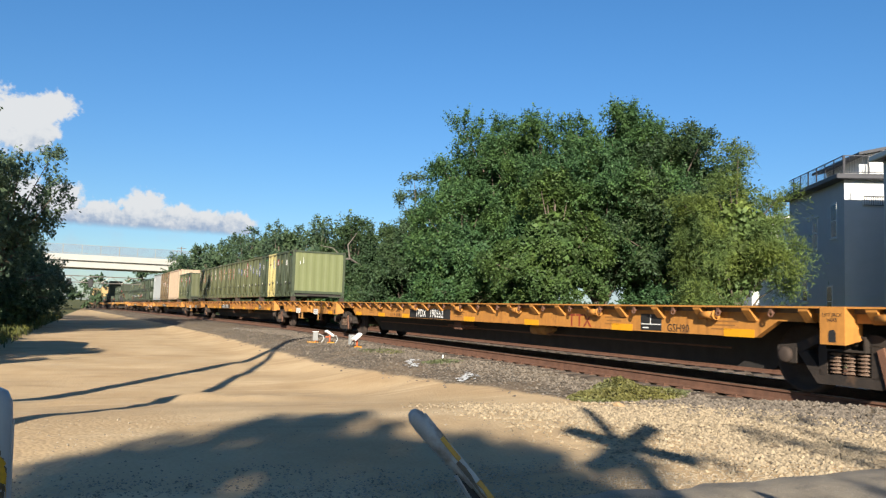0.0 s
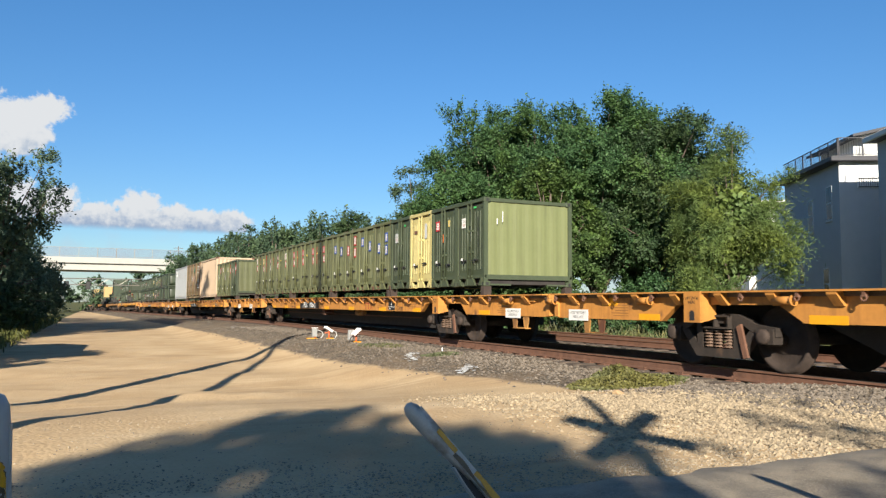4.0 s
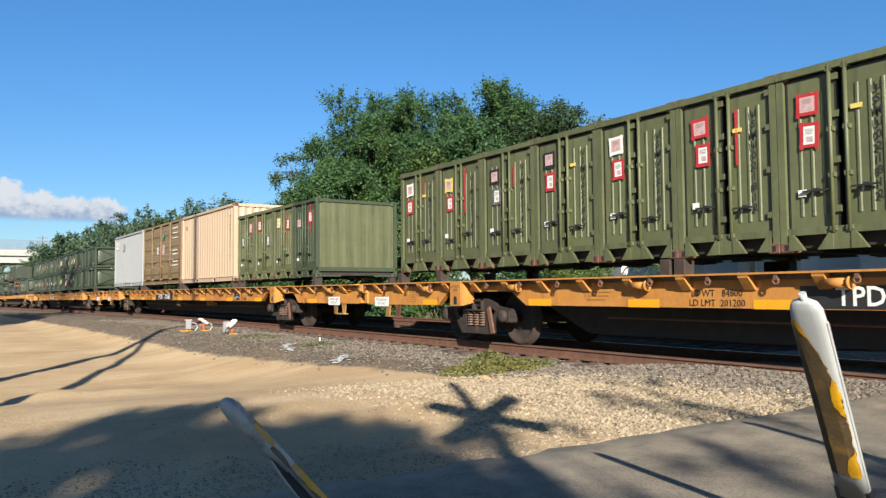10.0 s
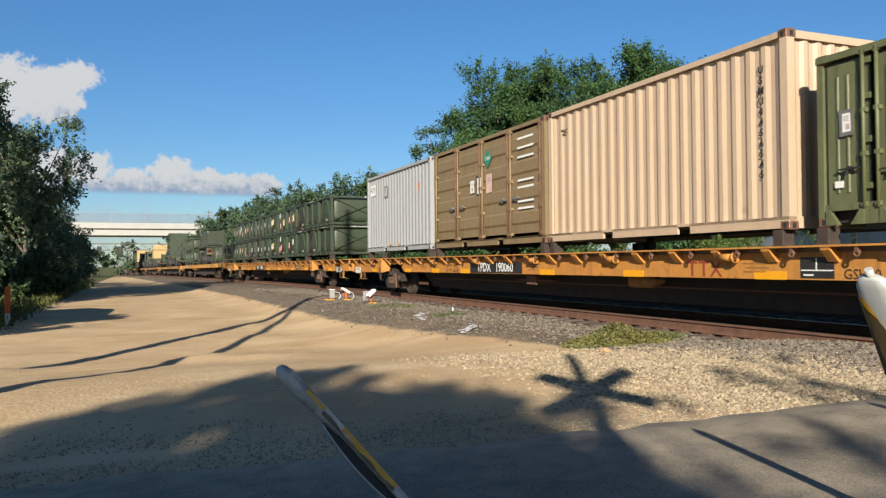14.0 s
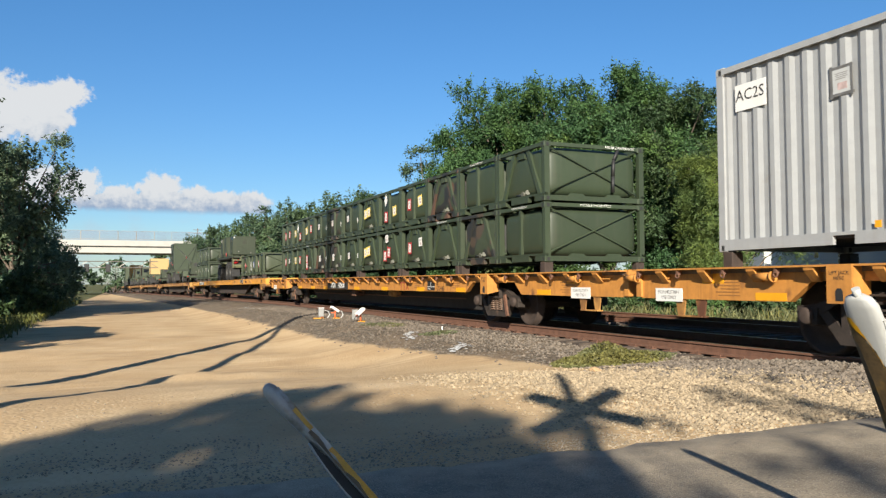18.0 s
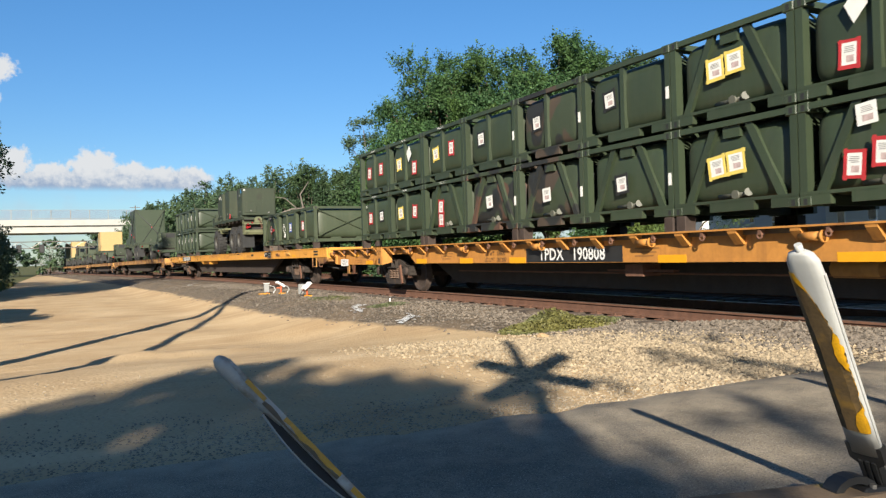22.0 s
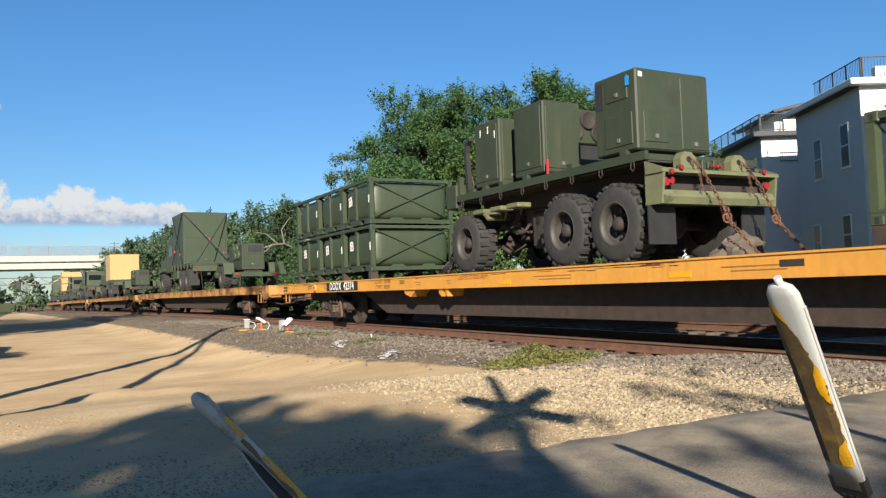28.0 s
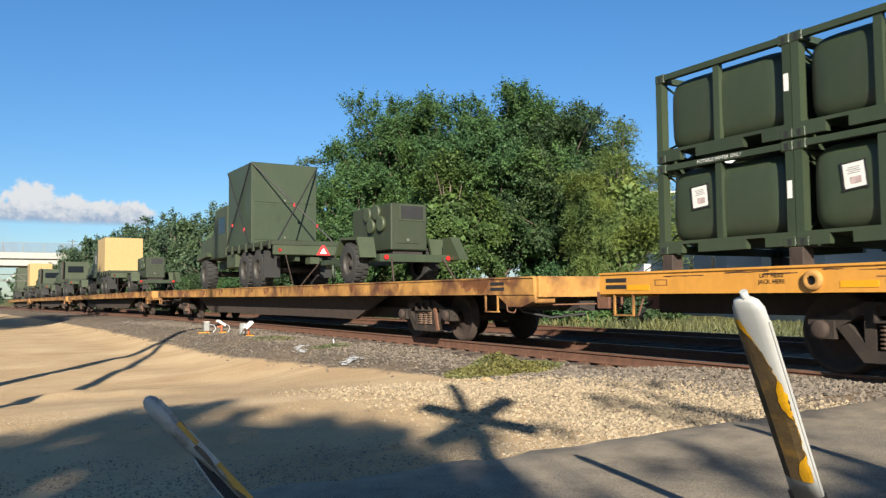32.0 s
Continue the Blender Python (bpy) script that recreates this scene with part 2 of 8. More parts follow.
def camo(name, green, black, brown, scale, shift):
    """Paint in broad soft-edged patches of green, black and brown."""
    m = mat(name, green, 0.6, vary=0.1)
    nt = m.node_tree
    b = nt.nodes["Principled BSDF"]
    src = b.inputs["Base Color"].links[0].from_socket
    tc = nt.nodes.new("ShaderNodeTexCoord")
    for k, (col, lo) in enumerate(((black, 0.50), (brown, 0.55))):
        mp = nt.nodes.new("ShaderNodeMapping")
        mp.inputs["Location"].default_value = (shift + 7 * k, 3 * k, 5 * k)
        n = nt.nodes.new("ShaderNodeTexNoise")
        n.inputs["Scale"].default_value, n.inputs["Detail"].default_value = scale, 1.0
        r = nt.nodes.new("ShaderNodeMapRange")
        r.inputs[1].default_value, r.inputs[2].default_value = lo, lo + 0.025
        mx = nt.nodes.new("ShaderNodeMix")
        mx.data_type = "RGBA"
        nt.links.new(tc.outputs["Object"], mp.inputs[0])
        nt.links.new(mp.outputs[0], n.inputs["Vector"])
        nt.links.new(n.outputs[0], r.inputs[0])
        nt.links.new(r.outputs[0], mx.inputs[0])
        nt.links.new(src, mx.inputs[6])
        mx.inputs[7].default_value = (*col, 1)
        src = mx.outputs[2]
    nt.links.new(src, b.inputs["Base Color"])
    return m


CAMO_BRN = camo("camouflage_brown_patches", (0.040, 0.055, 0.030), (0.014, 0.015, 0.014), (0.075, 0.042, 0.028), 1.6, 0.0)
CAMO_BLK = camo("camouflage_black_patches", (0.040, 0.055, 0.030), (0.016, 0.017, 0.016), (0.055, 0.040, 0.028), 1.3, 4.0)
CREAM = mat("pale_yellow_paint", (0.50, 0.43, 0.18), 0.55, vary=0.10, stain=(0.28, 0.22, 0.10), stain_amt=0.2, streak=(0.24, 0.17, 0.08), streak_amt=0.7)
BEIGE = mat("beige_paint", (0.51, 0.378, 0.26), 0.5, vary=0.05, scale=1.0, stain=(0.38, 0.25, 0.13), stain_amt=0.05, streak=(0.40, 0.28, 0.17), streak_amt=0.5)
TAN = mat("tan_brown_paint", (0.23, 0.165, 0.085), 0.55, vary=0.10, stain=(0.13, 0.09, 0.05), stain_amt=0.2, streak=(0.12, 0.07, 0.035), streak_amt=0.6)
LGREY = mat("light_grey_paint", (0.50, 0.51, 0.50), 0.5, vary=0.05, stain=(0.35, 0.34, 0.32), stain_amt=0.08)
BOXYEL = mat("ochre_yellow_paint", (0.48, 0.325, 0.135), 0.5, vary=0.08)
RUBBER = mat("tyre_rubber", (0.03, 0.029, 0.028), 0.85, vary=0.25, scale=8, bump=0.1)
CHROME = mat("worn_metal", (0.30, 0.28, 0.25), 0.45, metal=0.6, vary=0.2)
WOODP = mat("deck_plank_wood", (0.16, 0.11, 0.07), 0.85, vary=0.25, scale=4)
ASPHALT = mat("grey_asphalt", (0.325, 0.265, 0.187), 0.85, vary=0.30, scale=1.1, bump=0.35, bscale=110.0, stain=(0.24, 0.205, 0.157), stain_amt=0.5, stain_scale=0.8)


def weather_road(m):
    """Fine pale and dark stone in the asphalt, with dust gathered at the edges."""
    nt = m.node_tree
    b = nt.nodes["Principled BSDF"]
    src = b.inputs["Base Color"].links[0].from_socket
    tc = nt.nodes.new("ShaderNodeTexCoord")
    at = nt.nodes.new("ShaderNodeAttribute")
    at.attribute_name = "dust"

    def layer(base, col, scale, detail, lo, hi, amt, extra=None):
        n = nt.nodes.new("ShaderNodeTexNoise")
        n.inputs["Scale"].default_value, n.inputs["Detail"].default_value = scale, detail
        nt.links.new(tc.outputs["Object"], n.inputs["Vector"])
        v = n.outputs[0]
        if extra is not None:
            ad = nt.nodes.new("ShaderNodeMath")
            ad.operation = "ADD"
            nt.links.new(v, ad.inputs[0])
            nt.links.new(extra, ad.inputs[1])
            v = ad.outputs[0]
        r = nt.nodes.new("ShaderNodeMapRange")
        for k, q in zip((1, 2, 4), (lo, hi, amt)):
            r.inputs[k].default_value = q
        nt.links.new(v, r.inputs[0])
        mx = nt.nodes.new("ShaderNodeMix")
        mx.data_type = "RGBA"
        nt.links.new(r.outputs[0], mx.inputs[0])
        nt.links.new(base, mx.inputs[6])
        mx.inputs[7].default_value = (*col, 1)
        return mx.outputs[2]
    src = layer(src, (0.13, 0.112, 0.088), 2.6, 6, 0.52, 0.72, 0.65)
    src = layer(src, (0.08, 0.070, 0.056), 95, 2, 0.52, 0.66, 0.75)
    src = layer(src, (0.46, 0.41, 0.33), 150, 2, 0.60, 0.68, 0.85)
    src = layer(src, (0.42, 0.34, 0.235), 5.0, 6, 0.62, 1.15, 0.85, at.outputs["Fac"])
    nt.links.new(src, b.inputs["Base Color"])


weather_road(ASPHALT)
GRASSG = mat("rough_grass_ground", (0.10, 0.11, 0.04), 0.95, vary=0.3, scale=1.5, bump=0.6, bscale=14)
CONCRETE = mat("pale_concrete", (0.42, 0.41, 0.38), 0.85, vary=0.08, scale=0.8, stain=(0.28, 0.27, 0.25), stain_amt=0.15)
TIE = mat("weathered_tie_wood", (0.10, 0.075, 0.058), 0.9, vary=0.3, scale=6, bump=0.3, objvar=0.3)
BARK = mat("tree_bark", (0.16, 0.125, 0.095), 0.95, vary=0.25, scale=6, bump=0.5, bscale=25)
WALLG = mat("pale_grey_stucco", (0.55, 0.56, 0.57), 0.85, vary=0.04, scale=2, bump=0.1, bscale=80)
WALLW = mat("white_stucco", (0.80, 0.80, 0.78), 0.8, vary=0.03)
DARKTRIM = mat("dark_roof_trim", (0.035, 0.035, 0.045), 0.6, vary=0.15)
GLASSD = mat("dark_window_glass", (0.012, 0.015, 0.02), 0.15, vary=0.1, spec=0.12)
POSTW = mat("white_delineator_plastic", (0.44, 0.44, 0.42), 0.4, vary=0.05, stain=(0.45, 0.44, 0.40), stain_amt=0.12, stain_scale=6)
POSTD = mat("stained_delineator_plastic", (0.46, 0.45, 0.42), 0.45, vary=0.12, scale=18, stain=(0.15, 0.105, 0.06), stain_amt=0.55, stain_scale=14)
REFLY = mat("amber_reflective_sheet", (0.64, 0.33, 0.012), 0.3, vary=0.25, scale=14, stain=(0.10, 0.08, 0.05), stain_amt=0.30, stain_scale=11)


def leaf_mat(name, color, trans, warm=(1.5, 1.25, 0.8), patch=0.55):
    """Leaf green that differs from leaf to leaf and, warmer or duller, from bough to bough."""
    m = bpy.data.materials.new(name)
    m.use_nodes = True
    nt = m.node_tree
    b = nt.nodes["Principled BSDF"]
    b.inputs["Roughness"].default_value = 0.6
    b.inputs["Specular IOR Level"].default_value = 0.3
    g = nt.nodes.new("ShaderNodeNewGeometry")
    tc = nt.nodes.new("ShaderNodeTexCoord")
    n = nt.nodes.new("ShaderNodeTexNoise")
    n.inputs["Scale"].default_value, n.inputs["Detail"].default_value = patch, 3.0
    nt.links.new(tc.outputs["Object"], n.inputs["Vector"])
    r = nt.nodes.new("ShaderNodeMapRange")
    r.inputs[1].default_value, r.inputs[2].default_value = 0.42, 0.66
    nt.links.new(n.outputs[0], r.inputs[0])
    mix = nt.nodes.new("ShaderNodeMix")
    mix.data_type = "RGBA"
    mix.inputs[6].default_value = (*color, 1)
    mix.inputs[7].default_value = (*(c * w for c, w in zip(color, warm)), 1)
    nt.links.new(r.outputs[0], mix.inputs[0])
    hsv = nt.nodes.new("ShaderNodeHueSaturation")
    mr = nt.nodes.new("ShaderNodeMapRange")
    mr.inputs[3].default_value, mr.inputs[4].default_value = 0.6, 1.4
    nt.links.new(g.outputs["Random Per Island"], mr.inputs[0])
    nt.links.new(mr.outputs[0], hsv.inputs["Value"])
    nt.links.new(mix.outputs[2], hsv.inputs["Color"])
    nt.links.new(hsv.outputs[0], b.inputs["Base Color"])
    t = nt.nodes.new("ShaderNodeBsdfTranslucent")
    nt.links.new(hsv.outputs[0], t.inputs["Color"])
    mx = nt.nodes.new("ShaderNodeMixShader")
    mx.inputs[0].default_value = trans
    nt.links.new(b.outputs[0], mx.inputs[1])
    nt.links.new(t.outputs[0], mx.inputs[2])
    nt.links.new(mx.outputs[0], nt.nodes["Material Output"].inputs[0])
    return m


LEAF_A = leaf_mat("oak_leaf", (0.047, 0.102, 0.039), 0.28, (1.5, 1.25, 0.85))
LEAF_B = leaf_mat("bright_leaf", (0.056, 0.100, 0.030), 0.26, (1.35, 1.2, 0.85))
LEAF_C = leaf_mat("dusky_leaf", (0.040, 0.074, 0.033), 0.24, (1.3, 1.15, 0.85))
# Distance haze is mixed into this leaf green, paler and bluer.
LEAF_D = leaf_mat("hazed_wood_leaf", (0.068, 0.112, 0.064), 0.3, (1.25, 1.15, 0.9))
LEAF_F = leaf_mat("feathery_leaf", (0.105, 0.160, 0.052), 0.40)
# Lightened and greyed: haze over the lot's trees is in the colour.
LEAF_L = leaf_mat("hazed_lot_leaf", (0.100, 0.152, 0.098), 0.38, (1.3, 1.15, 0.9))
GRASS_LEAF = leaf_mat("grass_blade", (0.085, 0.098, 0.030), 0.3)
WEED_LEAF = leaf_mat("weed_leaf", (0.098, 0.110, 0.052), 0.25)

# ---------------------------------------------------------------- mesh helpers


def box(bm, x0, x1, y0, y1, z0, z1, mi=0, bev=0.0):
    """An axis-aligned box, added to bm."""
    vs = [bm.verts.new((x, y, z)) for x in (x0, x1) for y in (y0, y1) for z in (z0, z1)]
    fs = []
    for a, b, c, d in ((0, 1, 3, 2), (4, 6, 7, 5), (0, 4, 5, 1), (2, 3, 7, 6), (0, 2, 6, 4), (1, 5, 7, 3)):
        f = bm.faces.new((vs[a], vs[b], vs[c], vs[d]))
        f.material_index = mi
        fs.append(f)
    if bev:
        es = list({e for f in fs for e in f.edges})
        bmesh.ops.bevel(bm, geom=es, offset=bev, segments=1, affect="EDGES")
    return vs


def prism(bm, pts, axis, a, b, mi=0):
    """A prism: pts is an outline in the two other axes (order x<y<z), swept along axis from a to b."""
    def put(p, s):
        return {"x": (s, p[0], p[1]), "y": (p[0], s, p[1]), "z": (p[0], p[1], s)}[axis]
    lo = [bm.verts.new(put(p, a)) for p in pts]
    hi = [bm.verts.new(put(p, b)) for p in pts]
    n = len(pts)
    fs = [bm.faces.new(lo), bm.faces.new(hi[::-1])]
    fs += [bm.faces.new((lo[i], hi[i], hi[(i + 1) % n], lo[(i + 1) % n])) for i in range(n)]
    for f in fs:
        f.material_index = mi
    return fs


def tube(bm, p, q, r, seg=8, mi=0, r2=None, caps=True):
    """A straight round bar from p to q."""
    p, q = Vector(p), Vector(q)
    d = (q - p).normalized()
    s = d.orthogonal().normalized()
    u = d.cross(s)
    r2 = r if r2 is None else r2
    a = [bm.verts.new(p + (s * math.cos(k * 6.28318 / seg) + u * math.sin(k * 6.28318 / seg)) * r) for k in range(seg)]
    b = [bm.verts.new(q + (s * math.cos(k * 6.28318 / seg) + u * math.sin(k * 6.28318 / seg)) * r2) for k in range(seg)]
    for k in range(seg):
        f = bm.faces.new((a[k], a[(k + 1) % seg], b[(k + 1) % seg], b[k]))
        f.material_index = mi
        f.smooth = seg > 6
    if caps:
        for ring in (a[::-1], b):
            bm.faces.new(ring).material_index = mi


def lathe(bm, profile, seg=24, axis="x", center=(0, 0, 0), mi=0, caps=True):
    """Turns a profile of (along, radius) about an axis."""
    rings = []
    for along, r in profile:
        ring = []
        for k in range(seg):
            c, s = r * math.cos(k * 2 * math.pi / seg), r * math.sin(k * 2 * math.pi / seg)
            v = {"x": (along, c, s), "y": (c, along, s), "z": (c, s, along)}[axis]
            ring.append(bm.verts.new(Vector(v) + Vector(center)))
        rings.append(ring)
    for a, b in zip(rings, rings[1:]):
        for k in range(seg):
            f = bm.faces.new((a[k], a[(k + 1) % seg], b[(k + 1) % seg], b[k]))
            f.material_index = mi
            f.smooth = True
    if caps:
        for ring in (rings[0][::-1], rings[-1]):
            bm.faces.new(ring).material_index = mi


def mesh_of(name, bm, mats):
    bmesh.ops.recalc_face_normals(bm, faces=bm.faces)
    me = bpy.data.meshes.new(name)
    bm.to_mesh(me)
    bm.free()
    for m in mats if isinstance(mats, (list, tuple)) else [mats]:
        me.materials.append(m)
    return me


def part(name, bm, material, parent, label="", at=None):
    """Links a bmesh (or a finished mesh) as one mesh object under a thing or a part."""
    me = bm if isinstance(bm, bpy.types.Mesh) else mesh_of(name, bm, material)
    ob = new(name, me)
    ob.parent = parent
    if at is not None:
        ob.matrix_basis = at
    if label:
        ob["label"] = label
    return ob


def thing(name, label, category, group="", kind="", at=None):
    ob = new(name)
    ob.empty_display_size = 0.2
    if at is not None:
        ob.matrix_basis = at
    return tagged(ob, label, category, group, kind)


def solid(name, bm, material, label, category, group="", kind="", at=None):
    ob = new(name, mesh_of(name, bm, material))
    if at is not None:
        ob.matrix_basis = at
    return tagged(ob, label, category, group, kind)


def B(fn):
    """A fresh bmesh filled by fn."""
    bm = bmesh.new()
    fn(bm)
    return bm


def boxes(*rows):
    bm = bmesh.new()
    for r in rows:
        box(bm, *r)
    return bm


TEXTS = {}


def letters(text, size, material, bold=0.0):
    """A flat mesh of words in the built-in font, centred, in the XY plane."""
    key = (text, size, material.name, bold)
    if key not in TEXTS:
        cu = bpy.data.curves.new("words", "FONT")
        cu.body, cu.size, cu.align_x, cu.align_y, cu.offset = text, size, "CENTER", "CENTER", bold
        cu.resolution_u = 2
        tmp = bpy.data.objects.new("words", cu)
        scene.collection.objects.link(tmp)
        me = bpy.data.meshes.new_from_object(tmp.evaluated_get(bpy.context.evaluated_depsgraph_get()))
        bpy.data.objects.remove(tmp)
        bpy.data.curves.remove(cu)
        me.materials.clear()
        me.materials.append(material)
        TEXTS[key] = me
    return TEXTS[key]


# faces -X (towards the road): words run towards -Y
def side_pose(x, y, z):
    return Matrix(((0, 0, -1, x), (-1, 0, 0, y), (0, 1, 0, z), (0, 0, 0, 1)))


# ---------------------------------------------------------------- the track and the train's run
TX = 12.0


def bend(y):
    """Sideways run of the track, which bends gently away up the line."""
    if y < 12:
        return 0.0
    if y < 45:
        return -0.042 * (y - 12) ** 2 / 66
    return -0.693 - 0.042 * (y - 45)


def rail_z(y):
    """Height of the rail heads, falling slightly up the line."""
    if y < 36:
        return 0.68
    if y < 50:
        return 0.68 - 0.006 * (y - 36) ** 2 / 28
    return 0.68 - 0.042 - 0.006 * (y - 50)


def run(t):
    """How far the train has come at t seconds."""
    return 4.555 * t - 0.00484 * t * t


def track_pose(y, half):
    """Pose of a car whose bogies stand half ahead of and behind y."""
    a, b = (Vector((TX + bend(v), v, rail_z(v))) for v in (y - half, y + half))
    d = (b - a).normalized()
    s = d.cross(Vector((0, 0, 1))).normalized()
    u = s.cross(d)
    m = Matrix((s, d, u)).transposed().to_4x4()
    m.translation = (a + b) / 2
    return m


TRAIN = []  # (thing, its place at the start along the line, its own pose on the car)
WHEELS = []


def aboard(ob, c, local):
    ob.matrix_basis = track_pose(c, 10) @ local
    TRAIN.append((ob, c, local))
    return ob


def motions():
    times = [0.0] + [float(k) for k in range(1, 33)]
    for ob, c, local in TRAIN:
        walk(ob, [(t, track_pose(c - run(t), 10) @ local) for t in times])
    steps = [k / 8 for k in range(257)]
    for ob, base in WHEELS:
        walk(ob, [(t, base @ Matrix.Rotation(run(t) / 0.457, 4, "X")) for t in steps])


# ---------------------------------------------------------------- ground
def smooth(a, b, v):
    u = max(0.0, min(1.0, (v - a) / (b - a)))
    return u * u * (3 - 2 * u)


def ground_z(x, y):
    dx = x - bend(y)
    d = 0.60 - 0.52 * smooth(7.0, 15.0, y) - 0.005 * max(0.0, min(y, 200) - 50)
    top = rail_z(min(max(y, -40), 250)) - 0.21
    bank = smooth(6.3, 9.0, dx) * (1 - smooth(18.4, 20.5, dx))
    z = d + (max(d, top) - d) * bank
    if dx > 19:
        z += (0.25 - z) * smooth(19, 22, dx)
    n = noise.noise((x * 0.5, y * 0.5, 3.1)) * 0.035 + noise.noise((x * 2.1, y * 2.1, 7.7)) * 0.014 + noise.noise((x * 4.7, y * 4.7, 1.7)) * 0.006
    if y < 5.2:
        n *= 0.15
        if 9 < dx < 18.5:
            z = 0.58
    ridge = 0.11 * math.exp(-((y - 12.6 - 0.25 * (x - 3) - 0.4 * noise.noise((x * 0.9, 4, 1))) / 0.45) ** 2) * smooth(7.2, 4.5, x) * (0.55 + 1.1 * noise.noise((x * 1.3, y * 0.8, 2)))
    return z + n + max(0, ridge)


def spread(lo, hi, a, b, fine, grow):
    """Grid lines, fine between a and b, and ever wider outwards to lo and hi."""
    v = list(np.arange(a, b + 1e-6, fine))
    s, p = fine, b
    while p < hi:
        s *= grow
        p += s
        v.append(p)
    s, p = fine, a
    while p > lo:
        s *= grow
        p -= s
        v.insert(0, p)
    return v


def ground_material():
    m = bpy.data.materials.new("dirt_ballast_and_grass")
    m.use_nodes = True
    nt = m.node_tree
    b = nt.nodes["Principled BSDF"]
    b.inputs["Roughness"].default_value = 0.95
    b.inputs["Specular IOR Level"].default_value = 0.2
    tc = nt.nodes.new("ShaderNodeTexCoord")

    def noi(s, detail=5, rough=0.6):
        n = nt.nodes.new("ShaderNodeTexNoise")
        n.inputs["Scale"].default_value, n.inputs["Detail"].default_value, n.inputs["Roughness"].default_value = s, detail, rough
        nt.links.new(tc.outputs["Object"], n.inputs["Vector"])
        return n.outputs[0]

    def rng(src, lo, hi, a=0.0, c=1.0):
        r = nt.nodes.new("ShaderNodeMapRange")
        for k, v in zip((1, 2, 3, 4), (lo, hi, a, c)):
            r.inputs[k].default_value = v
        nt.links.new(src, r.inputs[0])
        return r.outputs[0]

    def mix(a, c, f):
        n = nt.nodes.new("ShaderNodeMix")
        n.data_type = "RGBA"
        for sock, v in ((n.inputs[6], a), (n.inputs[7], c)):
            if isinstance(v, tuple):
                sock.default_value = (*(q * w for q, w in zip(v, (0.84, 0.82, 0.79))), 1)
            else:
                nt.links.new(v, sock)
        nt.links.new(f, n.inputs[0])
        return n.outputs[2]

    def vor(s):
        n = nt.nodes.new("ShaderNodeTexVoronoi")
        n.inputs["Scale"].default_value = s
        nt.links.new(tc.outputs["Object"], n.inputs["Vector"])
        return n

    def add(a, c, k):
        n = nt.nodes.new("ShaderNodeMath")
        n.operation = "MULTIPLY_ADD"
        n.inputs[1].default_value = k
        nt.links.new(c, n.inputs[0])
        nt.links.new(a, n.inputs[2])
        return n.outputs[0]

    def attr(name):
        n = nt.nodes.new("ShaderNodeAttribute")
        n.attribute_name = name
        return n.outputs["Fac"]

    dirt = mix((0.50, 0.345, 0.19), (0.65, 0.49, 0.30), rng(noi(0.55), 0.3, 0.7))
    dirt = mix(dirt, (0.35, 0.235, 0.13), rng(noi(0.23), 0.56, 0.72, 0, 0.55))
    dirt = mix(dirt, (0.34, 0.23, 0.13), rng(noi(14, 4, 0.7), 0.60, 0.78, 0, 0.4))
    mp = nt.nodes.new("ShaderNodeMapping")
    mp.inputs["Rotation"].default_value = (0, 0, 0.32)
    mp.inputs["Scale"].default_value = (0.22, 1.5, 1.0)
    nt.links.new(tc.outputs["Object"], mp.inputs[0])
    tr = nt.nodes.new("ShaderNodeTexNoise")
    tr.inputs["Scale"].default_value, tr.inputs["Detail"].default_value, tr.inputs["Roughness"].default_value = 1.3, 6, 0.65
    nt.links.new(mp.outputs[0], tr.inputs["Vector"])
    dirt = mix(dirt, (0.33, 0.22, 0.125), rng(tr.outputs[0], 0.56, 0.70, 0, 0.55))
    dirt = mix(dirt, (0.72, 0.56, 0.36), rng(tr.outputs[0], 0.44, 0.34, 0, 0.6))
    dirt = mix(dirt, (0.26, 0.18, 0.105), rng(noi(38, 3, 0.6), 0.66, 0.76, 0, 0.45))
    v = vor(26)
    sepr = nt.nodes.new("ShaderNodeSeparateColor")
    nt.links.new(v.outputs["Color"], sepr.inputs[0])
    stone = mix((0.12, 0.095, 0.070), (0.29, 0.23, 0.165), sepr.outputs[0])
    stone = mix(stone, (0.45, 0.40, 0.33), rng(sepr.outputs[1], 0.86, 0.90))
    # Shade in the gaps between stones is painted into the colour.
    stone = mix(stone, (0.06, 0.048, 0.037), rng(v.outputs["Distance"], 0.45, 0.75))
    stone = mix(stone, (0.30, 0.215, 0.135), rng(noi(0.8), 0.5, 0.72, 0, 0.65))
    wob = add(attr("ballast"), noi(1.7), 0.5)
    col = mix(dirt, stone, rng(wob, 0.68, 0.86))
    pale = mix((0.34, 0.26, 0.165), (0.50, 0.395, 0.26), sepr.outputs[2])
    # Gap shade between the pale stones, likewise in the colour.
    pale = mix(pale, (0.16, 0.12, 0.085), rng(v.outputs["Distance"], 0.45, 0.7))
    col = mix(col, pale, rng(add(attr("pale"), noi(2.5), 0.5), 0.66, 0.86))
    grass = mix((0.06, 0.075, 0.025), (0.16, 0.155, 0.06), rng(noi(2.2), 0.3, 0.7))
    col = mix(col, grass, rng(add(attr("grass"), noi(1.1), 0.6), 0.68, 0.9))
    nt.links.new(col, b.inputs["Base Color"])
    bp = nt.nodes.new("ShaderNodeBump")
    bp.inputs["Strength"].default_value, bp.inputs["Distance"].default_value = 0.30, 0.04
    nt.links.new(add(noi(7.0, 6), v.outputs["Distance"], -0.5), bp.inputs["Height"])
    nt.links.new(bp.outputs[0], b.inputs["Normal"])
    return m


